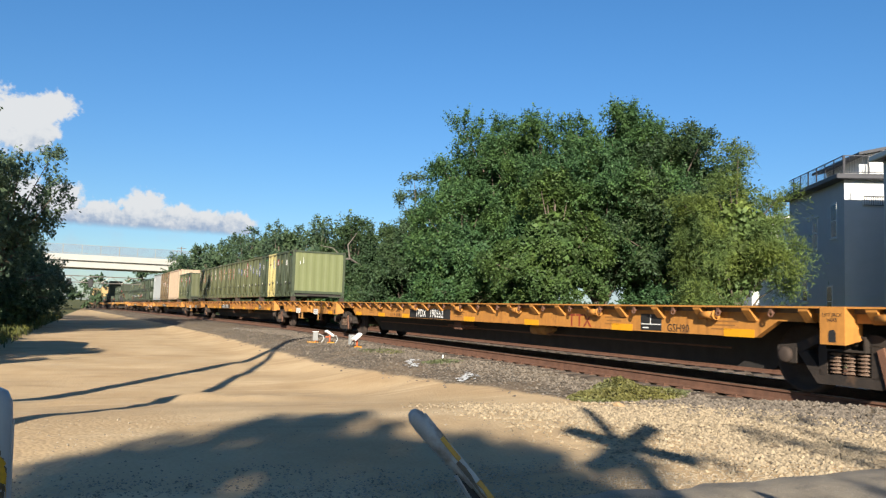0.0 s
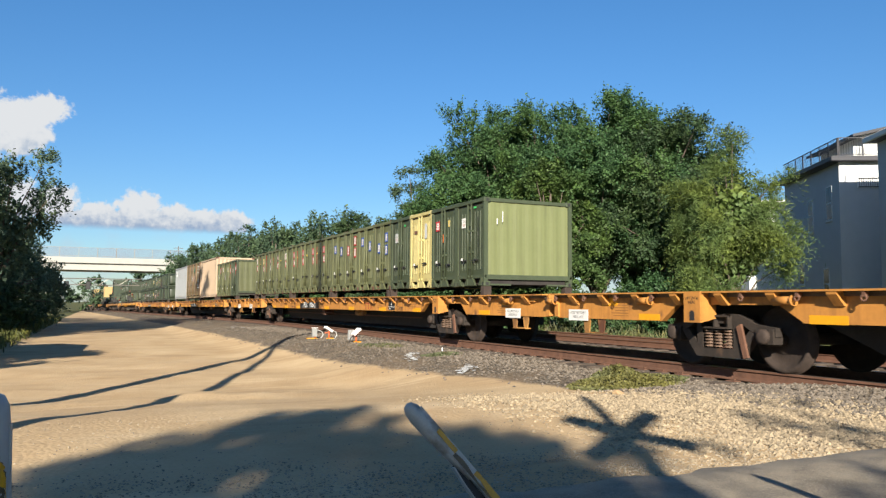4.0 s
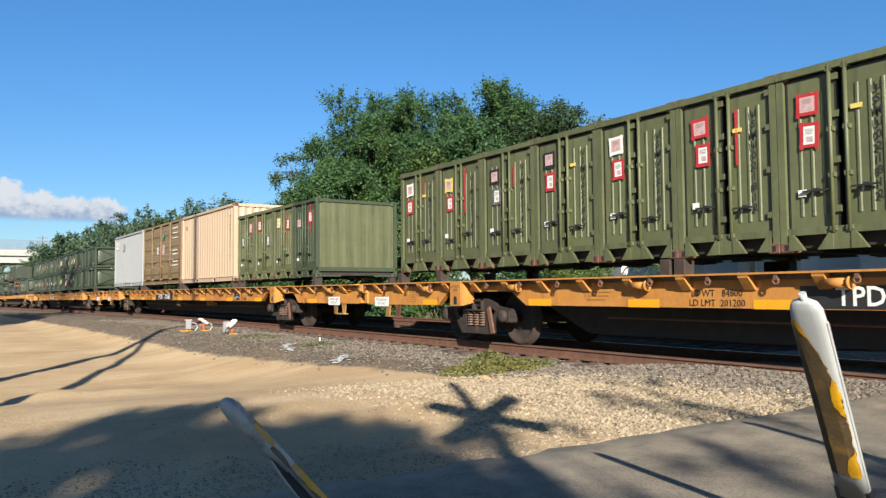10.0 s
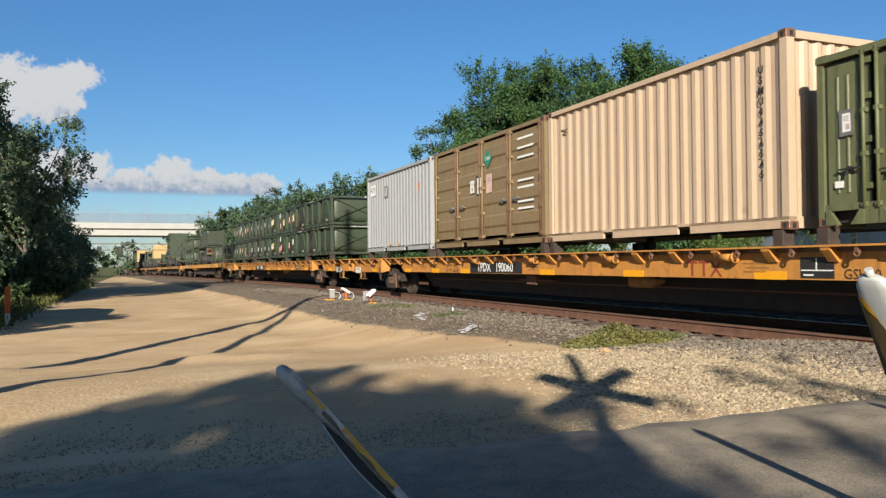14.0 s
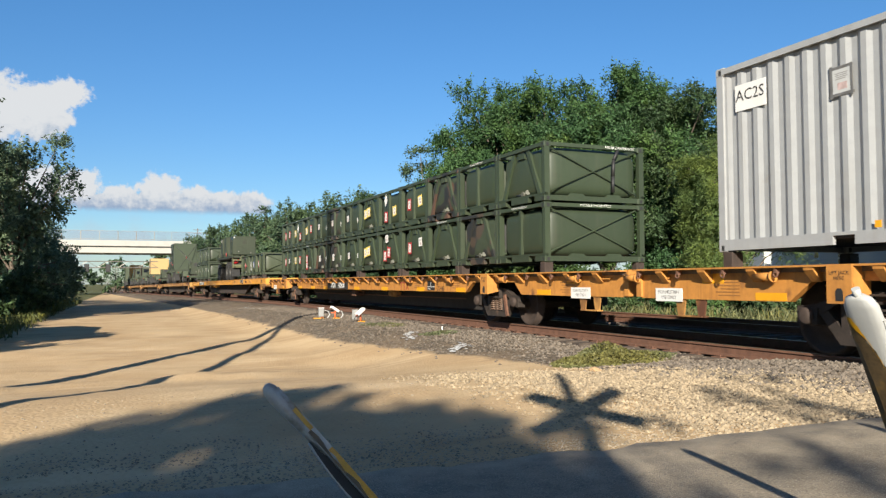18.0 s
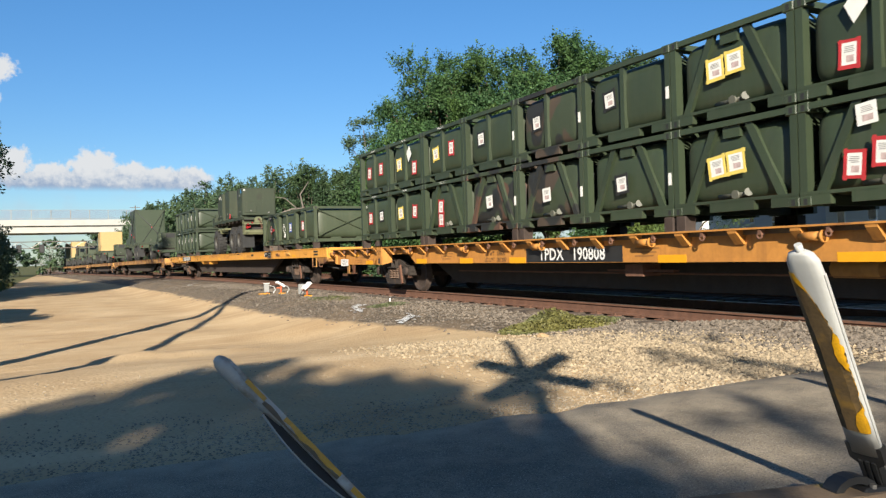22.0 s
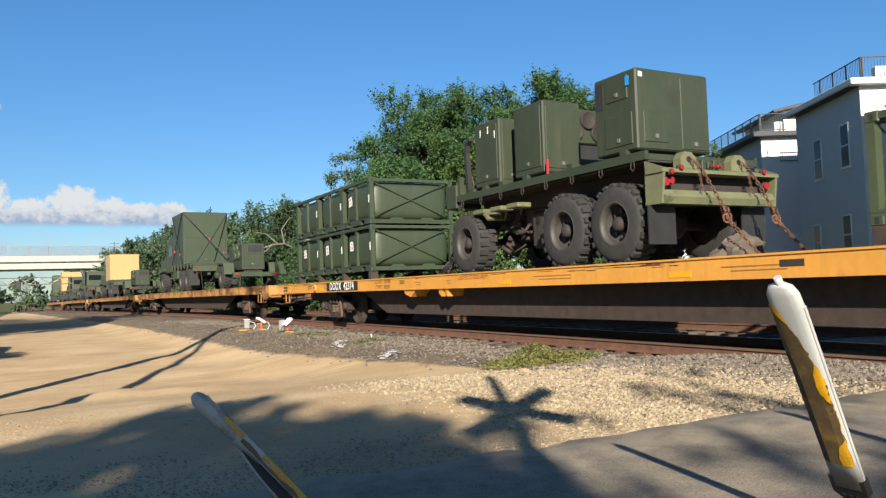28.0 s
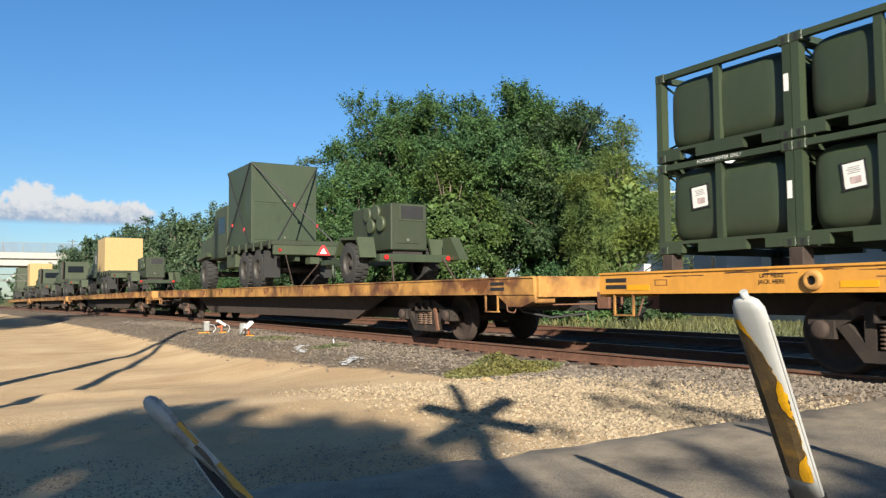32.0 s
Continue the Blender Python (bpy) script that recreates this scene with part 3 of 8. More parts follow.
def build_ground():
    xs = spread(-1500, 1500, -3.0, 18.0, 0.25, 1.22)
    ys = spread(-800, 2600, -4.0, 32.0, 0.25, 1.05)
    verts, bal, gra, pal = [], [], [], []
    for y in ys:
        for x in xs:
            verts.append((x, y, ground_z(x, y)))
            dx = x - bend(y)
            w = smooth(6.9, 8.3, dx - 0.9 * smooth(20, 8, y) + 0.8 * smooth(7.5, 5.5, y)) * (1 - smooth(18.4, 19.8, dx))
            bal.append(w)
            gra.append(max(smooth(18.5, 20.0, dx), smooth(0.6, -1.0, x) * smooth(10, 20, y), smooth(-14, -18, x), smooth(-10, -14, y)))
            pal.append(smooth(6.6, 7.8, dx) * (1 - smooth(8.9, 9.9, dx)) * smooth(4.3, 5.4, y) * (1 - smooth(7.4, 9.6, y + 0.45 * (dx - 8))))
    n = len(xs)
    faces = [(j * n + i, j * n + i + 1, j * n + n + i + 1, j * n + n + i) for j in range(len(ys) - 1) for i in range(n - 1)]
    me = bpy.data.meshes.new("ground")
    me.from_pydata(verts, [], faces)
    for name, vals in (("ballast", bal), ("grass", gra), ("pale", pal)):
        me.attributes.new(name, "FLOAT", "POINT").data.foreach_set("value", vals)
    me.polygons.foreach_set("use_smooth", [True] * len(faces))
    me.materials.append(ground_material())
    tagged(new("ground", me), "sandy dirt lot with gravel bank and rough grass", "ground", kind="structure")


build_ground()


def build_road():
    bm = bmesh.new()
    dust = bm.verts.layers.float.new("dust")
    xs = list(np.arange(-60, -4, 0.7)) + list(np.arange(-4, 10.9, 0.16)) + [10.9]
    rows = []
    for x in xs:
        e = 4.72 + 0.14 * noise.noise((x * 0.9, 1, 0)) + 0.09 * noise.noise((x * 3.1, 5, 0)) + 0.05 * noise.noise((x * 9, 2, 0)) + 0.035 * max(0, x - 6)
        row = []
        for y, z, d in ((-3.6, 0.575, 0.6), (-3.45, 0.628, 0.4), (0.6, 0.655, 0.0), (e - 1.3, 0.650, 0.0), (e - 0.45, 0.642, 0.18), (e - 0.12, 0.628, 0.42), (e, 0.56, 0.6)):
            v = bm.verts.new((x, y, z))
            v[dust] = d + 0.25 * smooth(8.6, 10.9, x)
            row.append(v)
        rows.append(row)
    for a, b in zip(rows, rows[1:]):
        for k in range(6):
            bm.faces.new((a[k], b[k], b[k + 1], a[k + 1])).smooth = True
    solid("road", bm, ASPHALT, "worn grey asphalt road leading to the level crossing", "road", kind="structure")


build_road()


def build_track(cx, label, last, seed):
    tr = thing("railway_track", label, "railway track", kind="structure")
    ys = list(np.arange(-30, 60, 2.0)) + list(np.arange(60, 420, 6.0))
    prof = [(-0.075, -0.165), (0.075, -0.165), (0.075, -0.15), (0.012, -0.13), (0.012, -0.04), (0.036, -0.03), (0.036, 0.0),
            (-0.036, 0.0), (-0.036, -0.03), (-0.012, -0.04), (-0.012, -0.13), (-0.075, -0.15)]
    for side in (-0.7525, 0.7525):
        bm = bmesh.new()
        rings = [[bm.verts.new((cx + bend(y) + side + px, y, rail_z(y) + pz)) for px, pz in prof] for y in ys]
        for a, b in zip(rings, rings[1:]):
            for k in range(len(prof)):
                f = bm.faces.new((a[k], b[k], b[(k + 1) % 12], a[(k + 1) % 12]))
                f.material_index = 1 if k == 6 else 0
        part("rail", bm, [RUST, RAIL_TOP], tr)
    sl = mesh_of("sleeper", boxes((-1.3, 1.3, -0.115, 0.115, -0.17, 0.0)), TIE)
    plate = mesh_of("tie_plate", boxes((-0.17, 0.17, -0.09, 0.09, 0.0, 0.014), (-0.11, -0.085, -0.03, 0.0, 0.014, 0.04), (0.085, 0.11, 0.0, 0.03, 0.014, 0.04)), RUST)
    y = -8.0
    rng = random.Random(seed)
    while y < last:
        z = rail_z(y) - 0.178
        s = part("sleeper", sl, None, tr, at=pose(cx + bend(y) + rng.uniform(-0.06, 0.06), y, z + rng.uniform(-0.008, 0.004), 0, 0, rng.uniform(-1, 1)))
        if 3 < y < 26 and cx == TX:
            part("tie_plate", plate, None, s, at=pose(-0.7525, 0, 0.0))
        y += 0.52


build_track(TX, "rusty steel rails on dark timber sleepers", 110, 5)
build_track(16.4, "second line of rusty rails behind the train", 60, 6)


# ---------------------------------------------------------------- flat cars
def wheel_set(parent, y):
    bm = bmesh.new()
    for s in (-1, 1):
        pr = [(0.66, 0.06), (0.66, 0.16), (0.70, 0.20), (0.70, 0.40), (0.675, 0.43), (0.675, 0.487), (0.705, 0.487), (0.715, 0.46),
              (0.81, 0.452), (0.81, 0.40), (0.76, 0.37), (0.755, 0.20), (0.80, 0.16), (0.80, 0.06)]
        lathe(bm, [(s * a, r) for a, r in pr], 28)
        tube(bm, (s * 0.80, 0, 0), (s * 1.08, 0, 0), 0.09, 12)
        tube(bm, (s * 1.081, -0.04, 0.03), (s * 1.09, -0.04, 0.03), 0.02, 6)
        tube(bm, (s * 1.081, 0.05, 0.0), (s * 1.09, 0.05, 0.0), 0.02, 6)
    tube(bm, (-0.67, 0, 0), (0.67, 0, 0), 0.085, 12)
    base = pose(0, y, 0.457)
    ob = part("wheel_set", bm, RUST_DARK, parent, "rusty steel wheels on an axle", base)
    return ob, base


SPRING = mat("spring_steel", (0.17, 0.105, 0.07), 0.75, vary=0.2)


GRIME = mat("grimy_cast_steel", (0.034, 0.024, 0.018), 0.8, vary=0.35, scale=6, bump=0.15, stain=(0.09, 0.052, 0.03), stain_amt=0.3, stain_scale=5)


def spring_mesh():
    bm = bmesh.new()
    prof = []
    for k in range(6):
        z = 0.315 + k * 0.045
        prof += [(z, 0.045), (z + 0.006, 0.086), (z + 0.022, 0.086), (z + 0.028, 0.045)]
    lathe(bm, prof, 10, "z")
    for f in bm.faces:
        f.smooth = False
    return mesh_of("spring", bm, SPRING)


SPRING_ME = [spring_mesh()]


def make_bogie(car, y):
    bg = part("bogie", boxes((-1.0, 1.0, -0.24, 0.24, 0.50, 0.78), (-0.2, 0.2, -0.2, 0.2, 0.78, 0.98)), DARK, car, "grimy cast steel freight bogie", pose(0, y, 0))
    for s in (-1, 1):
        bm = bmesh.new()
        x0, x1 = (s * 1.06 - 0.06, s * 1.06 + 0.06)
        prism(bm, [(-1.06, 0.50), (-1.06, 0.62), (-0.72, 0.66), (-0.40, 0.80), (0.40, 0.80), (0.72, 0.66), (1.06, 0.62), (1.06, 0.50),
                   (0.72, 0.52), (0.46, 0.66), (-0.46, 0.66), (-0.72, 0.52)], "x", x0, x1)
        prism(bm, [(-0.72, 0.52), (-0.60, 0.57), (-0.36, 0.30), (0.36, 0.30), (0.60, 0.57), (0.72, 0.52), (0.44, 0.17), (-0.44, 0.17)], "x", x0, x1)
        for q in (-1, 1):
            box(bm, x0, x1, q * 0.36 - 0.06, q * 0.36 + 0.06, 0.28, 0.68)
            prism(bm, [(q * 0.89 - 0.15, 0.40), (q * 0.89 + 0.15, 0.40), (q * 0.89 + 0.15, 0.60), (q * 0.89 - 0.15, 0.60)], "x", x0 - 0.03, x1 + 0.03)
        part("side_frame", bm, GRIME, bg, "dusty dark cast side frame")
        for q in (-0.19, 0.0, 0.19):
            part("spring", SPRING_ME[0], None, bg, "pale rusty spring", pose(s * 1.07, q, 0))
        xa, xb = sorted((s * 1.09, s * 1.19))
        be = boxes((xa, xb, -0.28, 0.28, 0.585, 0.61), (xa, xb, -0.28, 0.28, 0.755, 0.78), (xa, xb, -0.28, -0.255, 0.61, 0.755),
                   (xa, xb, 0.255, 0.28, 0.61, 0.755), (xa, xb, -0.012, 0.012, 0.61, 0.755))
        part("bolster_end", be, GRIME, bg, "open cast end of the bolster")
        for q in (-0.89, 0.89):
            cap = bmesh.new()
            lathe(cap, [(-0.05, 0.02), (-0.05, 0.105), (0.03, 0.105), (0.05, 0.07), (0.055, 0.02)], 14, "x")
            part("axle_cap", cap, RUST_DARK, bg, "round rusty axle end cap", pose(s * 1.17, q, 0.5, 0, 0, 0 if s > 0 else 180))
        br = bmesh.new()
        prism(br, [(-0.60, 0.20), (-0.52, 0.18), (-0.40, 0.62), (-0.48, 0.66)], "x", s * 1.14 - 0.02, s * 1.14 + 0.02)
        part("brake_hanger", br, RUST, bg)
    ws = [wheel_set(bg, q * 0.89) for q in (-1, 1)]
    return bg, ws


def stake_bracket():
    bm = bmesh.new()
    prism(bm, [(0.0, 0.0), (-0.165, 0.0), (-0.16, -0.04), (-0.03, -0.18), (0.0, -0.18)], "y", -0.07, 0.07)
    return mesh_of("stake_bracket", bm, ORANGE)


def tie_ring():
    bm = bmesh.new()
    box(bm, -0.06, 0.02, -0.022, 0.022, 0.0, 0.075)
    lathe(bm, [(-0.05 + 0.012 * math.cos(k * math.pi / 3), 0.036 + 0.012 * math.sin(k * math.pi / 3)) for k in range(7)], 10, "x", (0, 0, -0.012), caps=False)
    return mesh_of("tie_down_ring", bm, RUST)


PRINTB = mat("faded_brown_print", (0.30, 0.135, 0.035), 0.7)
BRACKET = stake_bracket()
RING = tie_ring()
HALF = 14.65
SX = -1.26  # outer face of the side sill


def make_flat_car(number):
    """A 90-foot intermodal flat car; the origin lies at rail height in its middle."""
    car = thing("flat_car", "orange intermodal flat car with stake brackets along its sills", "railway car", "flat cars of the train")
    D = 1.11
    part("deck", boxes((-1.30, 1.30, -HALF, HALF, D - 0.07, D - 0.01)), WOODP, car, "dark weathered deck")
    for s in (-1, 1):
        bm = bmesh.new()
        a = SX if s < 0 else -SX - 0.10
        low = D - 0.41
        prism(bm, [(-HALF, D), (HALF, D), (HALF, D - 0.44), (11.65, D - 0.44), (11.3, D - 0.18), (9.35, D - 0.18), (8.95, low), (-8.35, low), (-8.72, D - 0.18),
                   (-10.75, D - 0.18), (-11.05, D - 0.44), (-HALF, D - 0.44)], "x", a, a + 0.10)
        box(bm, a - 0.175 if s < 0 else a, a + 0.10 if s < 0 else a + 0.275, -HALF, HALF, D - 0.012, D + 0.012)
        part("side_sill", bm, ORANGE, car, "orange painted steel side sill")
    # Made deep and dark so it also fills the under-car view with shade.
    part("centre_sill", B(lambda bm: prism(bm, [(-HALF + 0.1, D - 0.07), (HALF - 0.1, D - 0.07), (HALF - 0.1, 0.70), (9.3, 0.70), (8.2, 0.24), (-8.0, 0.24), (-8.6, 0.70), (-HALF + 0.1, 0.70)], "x", -0.55, 0.55)), DARK, car, "grimy fish-bellied centre sill, deep and dark for the shade under the car")
    for q in (-1, 1):
        part("end_sill", boxes((-1.30, 1.30, q * HALF - 0.06, q * HALF + 0.06, D - 0.42, D + 0.02)), ORANGE, car)
        cp = bmesh.new()
        tube(cp, (0, q * HALF, 0.80), (0, q * (HALF + 0.30), 0.80), 0.09, 8)
        box(cp, -0.16, 0.16, q * (HALF + 0.15) - 0.12, q * (HALF + 0.15) + 0.12, 0.66, 0.94)
        part("coupler", cp, RUST, car, "rusty knuckle coupler")
        st = bmesh.new()
        box(st, SX - 0.01, SX + 0.12, q * 13.5 - 0.26, q * 13.5 + 0.26, 0.41, 0.43)
        part("foot_step", st, ORANGE_RUST, car, "rusty step tread")
        gr = bmesh.new()
        tube(gr, (SX - 0.05, q * 14.2, 0.98), (SX - 0.05, q * 13.9, 0.98), 0.012, 6)
        for y in (14.2, 13.9):
            tube(gr, (SX, q * y, 1.0), (SX - 0.05, q * y, 0.98), 0.012, 6)
        part("grab_iron", gr, ORANGE, car)
        jy = -9.7 if q < 0 else 10.75
        jp = bmesh.new()
        box(jp, SX - 0.20, SX - 0.175, jy - 0.17, jy + 0.17, D - 0.44, D + 0.01)
        prism(jp, [(SX - 0.18, D), (SX + 0.1, D), (SX + 0.1, D - 0.38), (SX - 0.18, D - 0.44)], "y", jy - 0.17, jy - 0.14)
        prism(jp, [(SX - 0.18, D), (SX + 0.1, D), (SX + 0.1, D - 0.38), (SX - 0.18, D - 0.44)], "y", jy + 0.14, jy + 0.17)
        jk = part("jack_pad", jp, ORANGE, car, "orange jacking bracket")
        # No hole is cut: the keyhole's shade is a black plate.
        part("keyhole", B(lambda bm: prism(bm, [(jy + 0.05, D - 0.41), (jy + 0.05, D - 0.30), (jy + 0.025, D - 0.265), (jy - 0.025, D - 0.265), (jy - 0.05, D - 0.30), (jy - 0.05, D - 0.41)],
                                             "x", SX - 0.204, SX - 0.199)), BLACK, jk)
        part("lettering", letters("LIFT JACK\nHERE", 0.062, BLACK), None, jk, "", side_pose(SX - 0.203, jy, D - 0.12))
        for y in (q * 13.28, q * 13.72):
            part("step_plate", B(lambda bm: prism(bm, [(y - 0.11, D - 0.44), (y + 0.11, D - 0.44), (y + 0.06, D - 0.70), (y - 0.06, D - 0.70)], "x", SX + 0.02, SX + 0.045)), ORANGE_RUST, car)
        part("end_strip", boxes((SX - 0.004, SX, q * 11.95 - 0.26, q * 11.95 + 0.26, D - 0.43, D - 0.33)), SAFETY, car, "yellow reflective strip")
        part("paint_patch", boxes((SX - 0.003, SX, q * 13.0 - 0.22, q * 13.0 + 0.22, D - 0.21, D - 0.03)), SAFETY, car, "fresh yellow paint patch")
        tx = bmesh.new()
        for k in range(5):
            box(tx, SX - 0.003, SX, q * 12.75 - 0.26, q * 12.75 + 0.2 - 0.05 * (k % 3), D - 0.20 - 0.045 * k, D - 0.185 - 0.045 * k)
        part("small_print", tx, PRINTB, car)
    for s in (-1, 1):
        y, k = -13.9, 0
        while y < 14:
            if abs(y + 9.7) > 0.3 and abs(y - 10.75) > 0.3:
                part("stake_bracket", BRACKET, None, car, at=pose(s * 1.26, y, D - 0.010, 0, 0, 0 if s < 0 else 180))
            y += 0.93
            k += 1
            if s < 0:
                part("tie_down_ring", RING, None, car, at=pose(SX - 0.10, y - 0.42, D - 0.08))
                if k % 3 == 1:
                    wn = bmesh.new()
                    tube(wn, (SX - 0.09, y - 0.30, D - 0.12), (SX - 0.09, y - 0.02, D - 0.12), 0.055, 10)
                    tube(wn, (SX - 0.09, y - 0.33, D - 0.12), (SX - 0.09, y - 0.30, D - 0.12), 0.075, 10)
                    part("winch", wn, ORANGE, car, "orange tie-down winch")
    refl = mesh_of("reflector", boxes((-0.003, 0.0, -0.28, 0.28, -0.055, 0.055)), SAFETY)
    for y in (-8.05, -5.45, -2.5, 0.35, 4.4, 6.4, 8.6):
        part("reflector", refl, None, car, "yellow reflective strip", pose(SX, y, D - 0.36))
    part("number_plate_panel", boxes((SX - 0.005, SX, 1.40, 4.08, D - 0.40, D - 0.15)), BLACK, car, "black panel")
    part("car_number", letters("TPDX   " + number, 0.29, WHITE, 0.005), None, car, "white lettering", side_pose(SX - 0.008, 2.74, D - 0.275))
    part("load_panel", boxes((SX - 0.005, SX, -6.45, -5.95, D - 0.39, D - 0.13)), BLACK, car, "black stencil panel")
    part("panel_line", boxes((SX - 0.007, SX - 0.005, -6.44, -5.96, D - 0.30, D - 0.285), (SX - 0.007, SX - 0.005, -6.20, -6.185, D - 0.29, D - 0.14), (SX - 0.007, SX - 0.005, -6.15, -6.0, D - 0.36, D - 0.34)), WHITE, car)
    part("class_mark", letters("GSH90", 0.17, BLACK), None, car, "", side_pose(SX - 0.006, -6.83, D - 0.34))
    part("weight_mark", letters("LT WT   84800\nLD LMT  201200", 0.12, BLACK), None, car, "", side_pose(SX - 0.006, 5.2, D - 0.29))
    # owner's mark, drawn as plain strokes
    mk = bmesh.new()
    for y0 in (-3.95, -4.2):
        box(mk, SX - 0.004, SX, y0 - 0.11, y0 + 0.11, D - 0.20, D - 0.165)
        box(mk, SX - 0.004, SX, y0 - 0.025, y0 + 0.025, D - 0.39, D - 0.20)
    for d in (-1, 1):
        prism(mk, [(-4.45 + d * 0.08, D - 0.39), (-4.45 + d * 0.13, D - 0.39), (-4.45 - d * 0.08, D - 0.165), (-4.45 - d * 0.13, D - 0.165)], "x", SX - 0.004, SX)
    part("owner_mark", mk, MARK_RED, car, "dull red painted mark")
    for q in (-1, 1):
        sy = -13.25 if q < 0 else 13.95
        sg = part("sign_panel", boxes((SX - 0.012, SX - 0.006, sy - 0.31, sy + 0.31, D - 0.48, D - 0.28)), WHITE, car, "white sign")
        part("sign_lettering", letters("FOR MILITARY\nUSE ONLY", 0.076, BLACK), None, sg, "", side_pose(SX - 0.014, sy, D - 0.38))
    for y0 in (-7.75, -5.2, 0.9, 7.3):
        tx = bmesh.new()
        for k in range(3):
            box(tx, SX - 0.003, SX, y0 - 0.30 + 0.06 * k, y0 + 0.22 - 0.05 * (k % 2), D - 0.215 - 0.055 * k, D - 0.195 - 0.055 * k)
        part("small_print", tx, PRINTB, car)
    # brake gear and air reservoir under the middle
    bk = bmesh.new()
    tube(bk, (-0.80, -2.45, 0.60), (-0.80, -1.85, 0.60), 0.11, 12)
    tube(bk, (-0.80, -2.45, 0.60), (-0.80, -2.70, 0.62), 0.11, 12, r2=0.03)
    part("air_reservoir", bk, ORANGE_RUST, car, "rusty air tank")
    bv = boxes((-1.05, -0.7, 1.2, 1.6, 0.48, 0.66), (-1.0, -0.9, 0.6, 2.1, 0.55, 0.58))
    part("brake_valve", bv, RUST, car)
    rod = bmesh.new()
    tube(rod, (-0.85, -7.5, 0.52), (-0.85, 7.5, 0.52), 0.015, 6)
    part("brake_rod", rod, RUST, car)
    return car


def add_bogies(car, ys):
    for y in ys:
        bg, ws = make_bogie(car, y)
        WHEELS.extend(ws)


CAR_C = dict(A=17.25, B=47.0, C=76.75, D=106.5, E=135.75, F=165.7, G=195.0, H=224.4, J=253.8)
for key, number in (("A", "190552"), ("B", "190542"), ("C", "190060"), ("D", "190808")):
    fc = make_flat_car(number)
    add_bogies(fc, (-9.65, 10.6))
    aboard(fc, CAR_C[key], Matrix())


def make_heavy_flat(name, label, material, fish=True, number=""):
    """A plain-decked flat car with deep sills and no brackets."""
    car = thing(name, label, "railway car", "flat cars of the train")
    D, h = 1.20, 14.15
    part("deck", boxes((-1.42, 1.42, -h, h, D - 0.06, D)), WOODP, car, "timber plank deck")
    for s in (-1, 1):
        bm = bmesh.new()
        a = -1.46 if s < 0 else 1.36
        prism(bm, [(-h, D - 0.01), (h, D - 0.01), (h, D - 0.30), (-h, D - 0.30)], "x", a, a + 0.10)
        box(bm, a - 0.02, a + 0.12, -h, h, D - 0.03, D - 0.005)
        part("side_sill", bm, material, car)
        if fish:
            b2 = bmesh.new()
            prism(b2, [(-8.2, D - 0.30), (8.2, D - 0.30), (6.6, D - 0.86), (-6.6, D - 0.86)], "x", s * 1.0 - 0.05, s * 1.0 + 0.05)
            # The dark brown carries the shade below the deck; the sill paint is lighter.
            part("belly_sill", b2, RUST_DARK, car, "brown belly sill with shade put into its colour")
    part("centre_sill", boxes((-0.4, 0.4, -h + 0.1, h - 0.1, 0.62, D - 0.06), (-0.55, 0.55, -h + 5.0, h - 5.0, 0.38, 0.62)), DARK, car)
    for q in (-1, 1):
        part("end_sill", boxes((-1.40, 1.40, q * h - 0.06, q * h + 0.06, D - 0.34, D - 0.005)), material, car)
        cp = bmesh.new()
        tube(cp, (0, q * h, 0.80), (0, q * (h + 0.45), 0.80), 0.09, 8)
        box(cp, -0.16, 0.16, q * (h + 0.2) - 0.13, q * (h + 0.2) + 0.13, 0.66, 0.94)
        part("coupler", cp, RUST, car, "rusty knuckle coupler")
        st = bmesh.new()
        off = 0.0 if q < 0 else 0.75
        box(st, -1.45, -1.40, q * (12.95 + off) - 0.19, q * (12.95 + off) + 0.19, 0.60, 0.62)
        for y in (12.77 + off, 13.13 + off):
            box(st, -1.45, -1.42, q * y - 0.012, q * y + 0.012, 0.61, 0.92)
        part("foot_step", st, ORANGE_RUST, car, "rusty stirrup step")
        en = bmesh.new()
        y0, y1, y2, y3 = (q * v for v in (13.1, 13.45, 13.8, h))
        prism(en, [(y0, D - 0.30), (y3, D - 0.30), (y3, D - 0.40), (y2, D - 0.50), (y1, D - 0.50)], "x", -1.44, -1.30)
        box(en, -1.42, -1.0, min(y2, y3), max(y2, y3), D - 0.44, D - 0.30, 0, 0.02)
        if q < 0:
            part("end_bracket", en, ORANGE_RUST if material is AMBER else material, car, "rusty end casting")
        else:
            en.free()
        sy = q * 13.15 if q < 0 else 13.82
        # Slots are black plates that paint the shade inside them.
        part("slot", boxes((-1.466, -1.459, sy - 0.20, sy + 0.20, D - 0.14, D - 0.085), (-1.466, -1.459, sy - 0.20, sy + 0.20, D - 0.23, D - 0.175)), BLACK, car, "hand slots drawn as black plates")
        hs = bmesh.new()
        pts = [(-1.2, q * 13.4, 0.80), (-1.25, q * 13.6, 0.62), (-0.9, q * 13.9, 0.52), (-0.5, q * 14.3, 0.58)]
        for a, b in zip(pts, pts[1:]):
            tube(hs, a, b, 0.022, 6)
        part("brake_hose", hs, BLACK, car, "black rubber brake hose")
        ub = bmesh.new()
        pts = [(-1.42, q * 13.35, 0.84), (-1.44, q * 13.42, 0.62), (-1.40, q * 13.55, 0.60), (-1.36, q * 13.6, 0.72), (-0.3, q * 14.35, 0.74)]
        for a, b in zip(pts, pts[1:]):
            tube(ub, a, b, 0.013, 6)
        part("uncoupling_rod", ub, RUST, car)
    return car


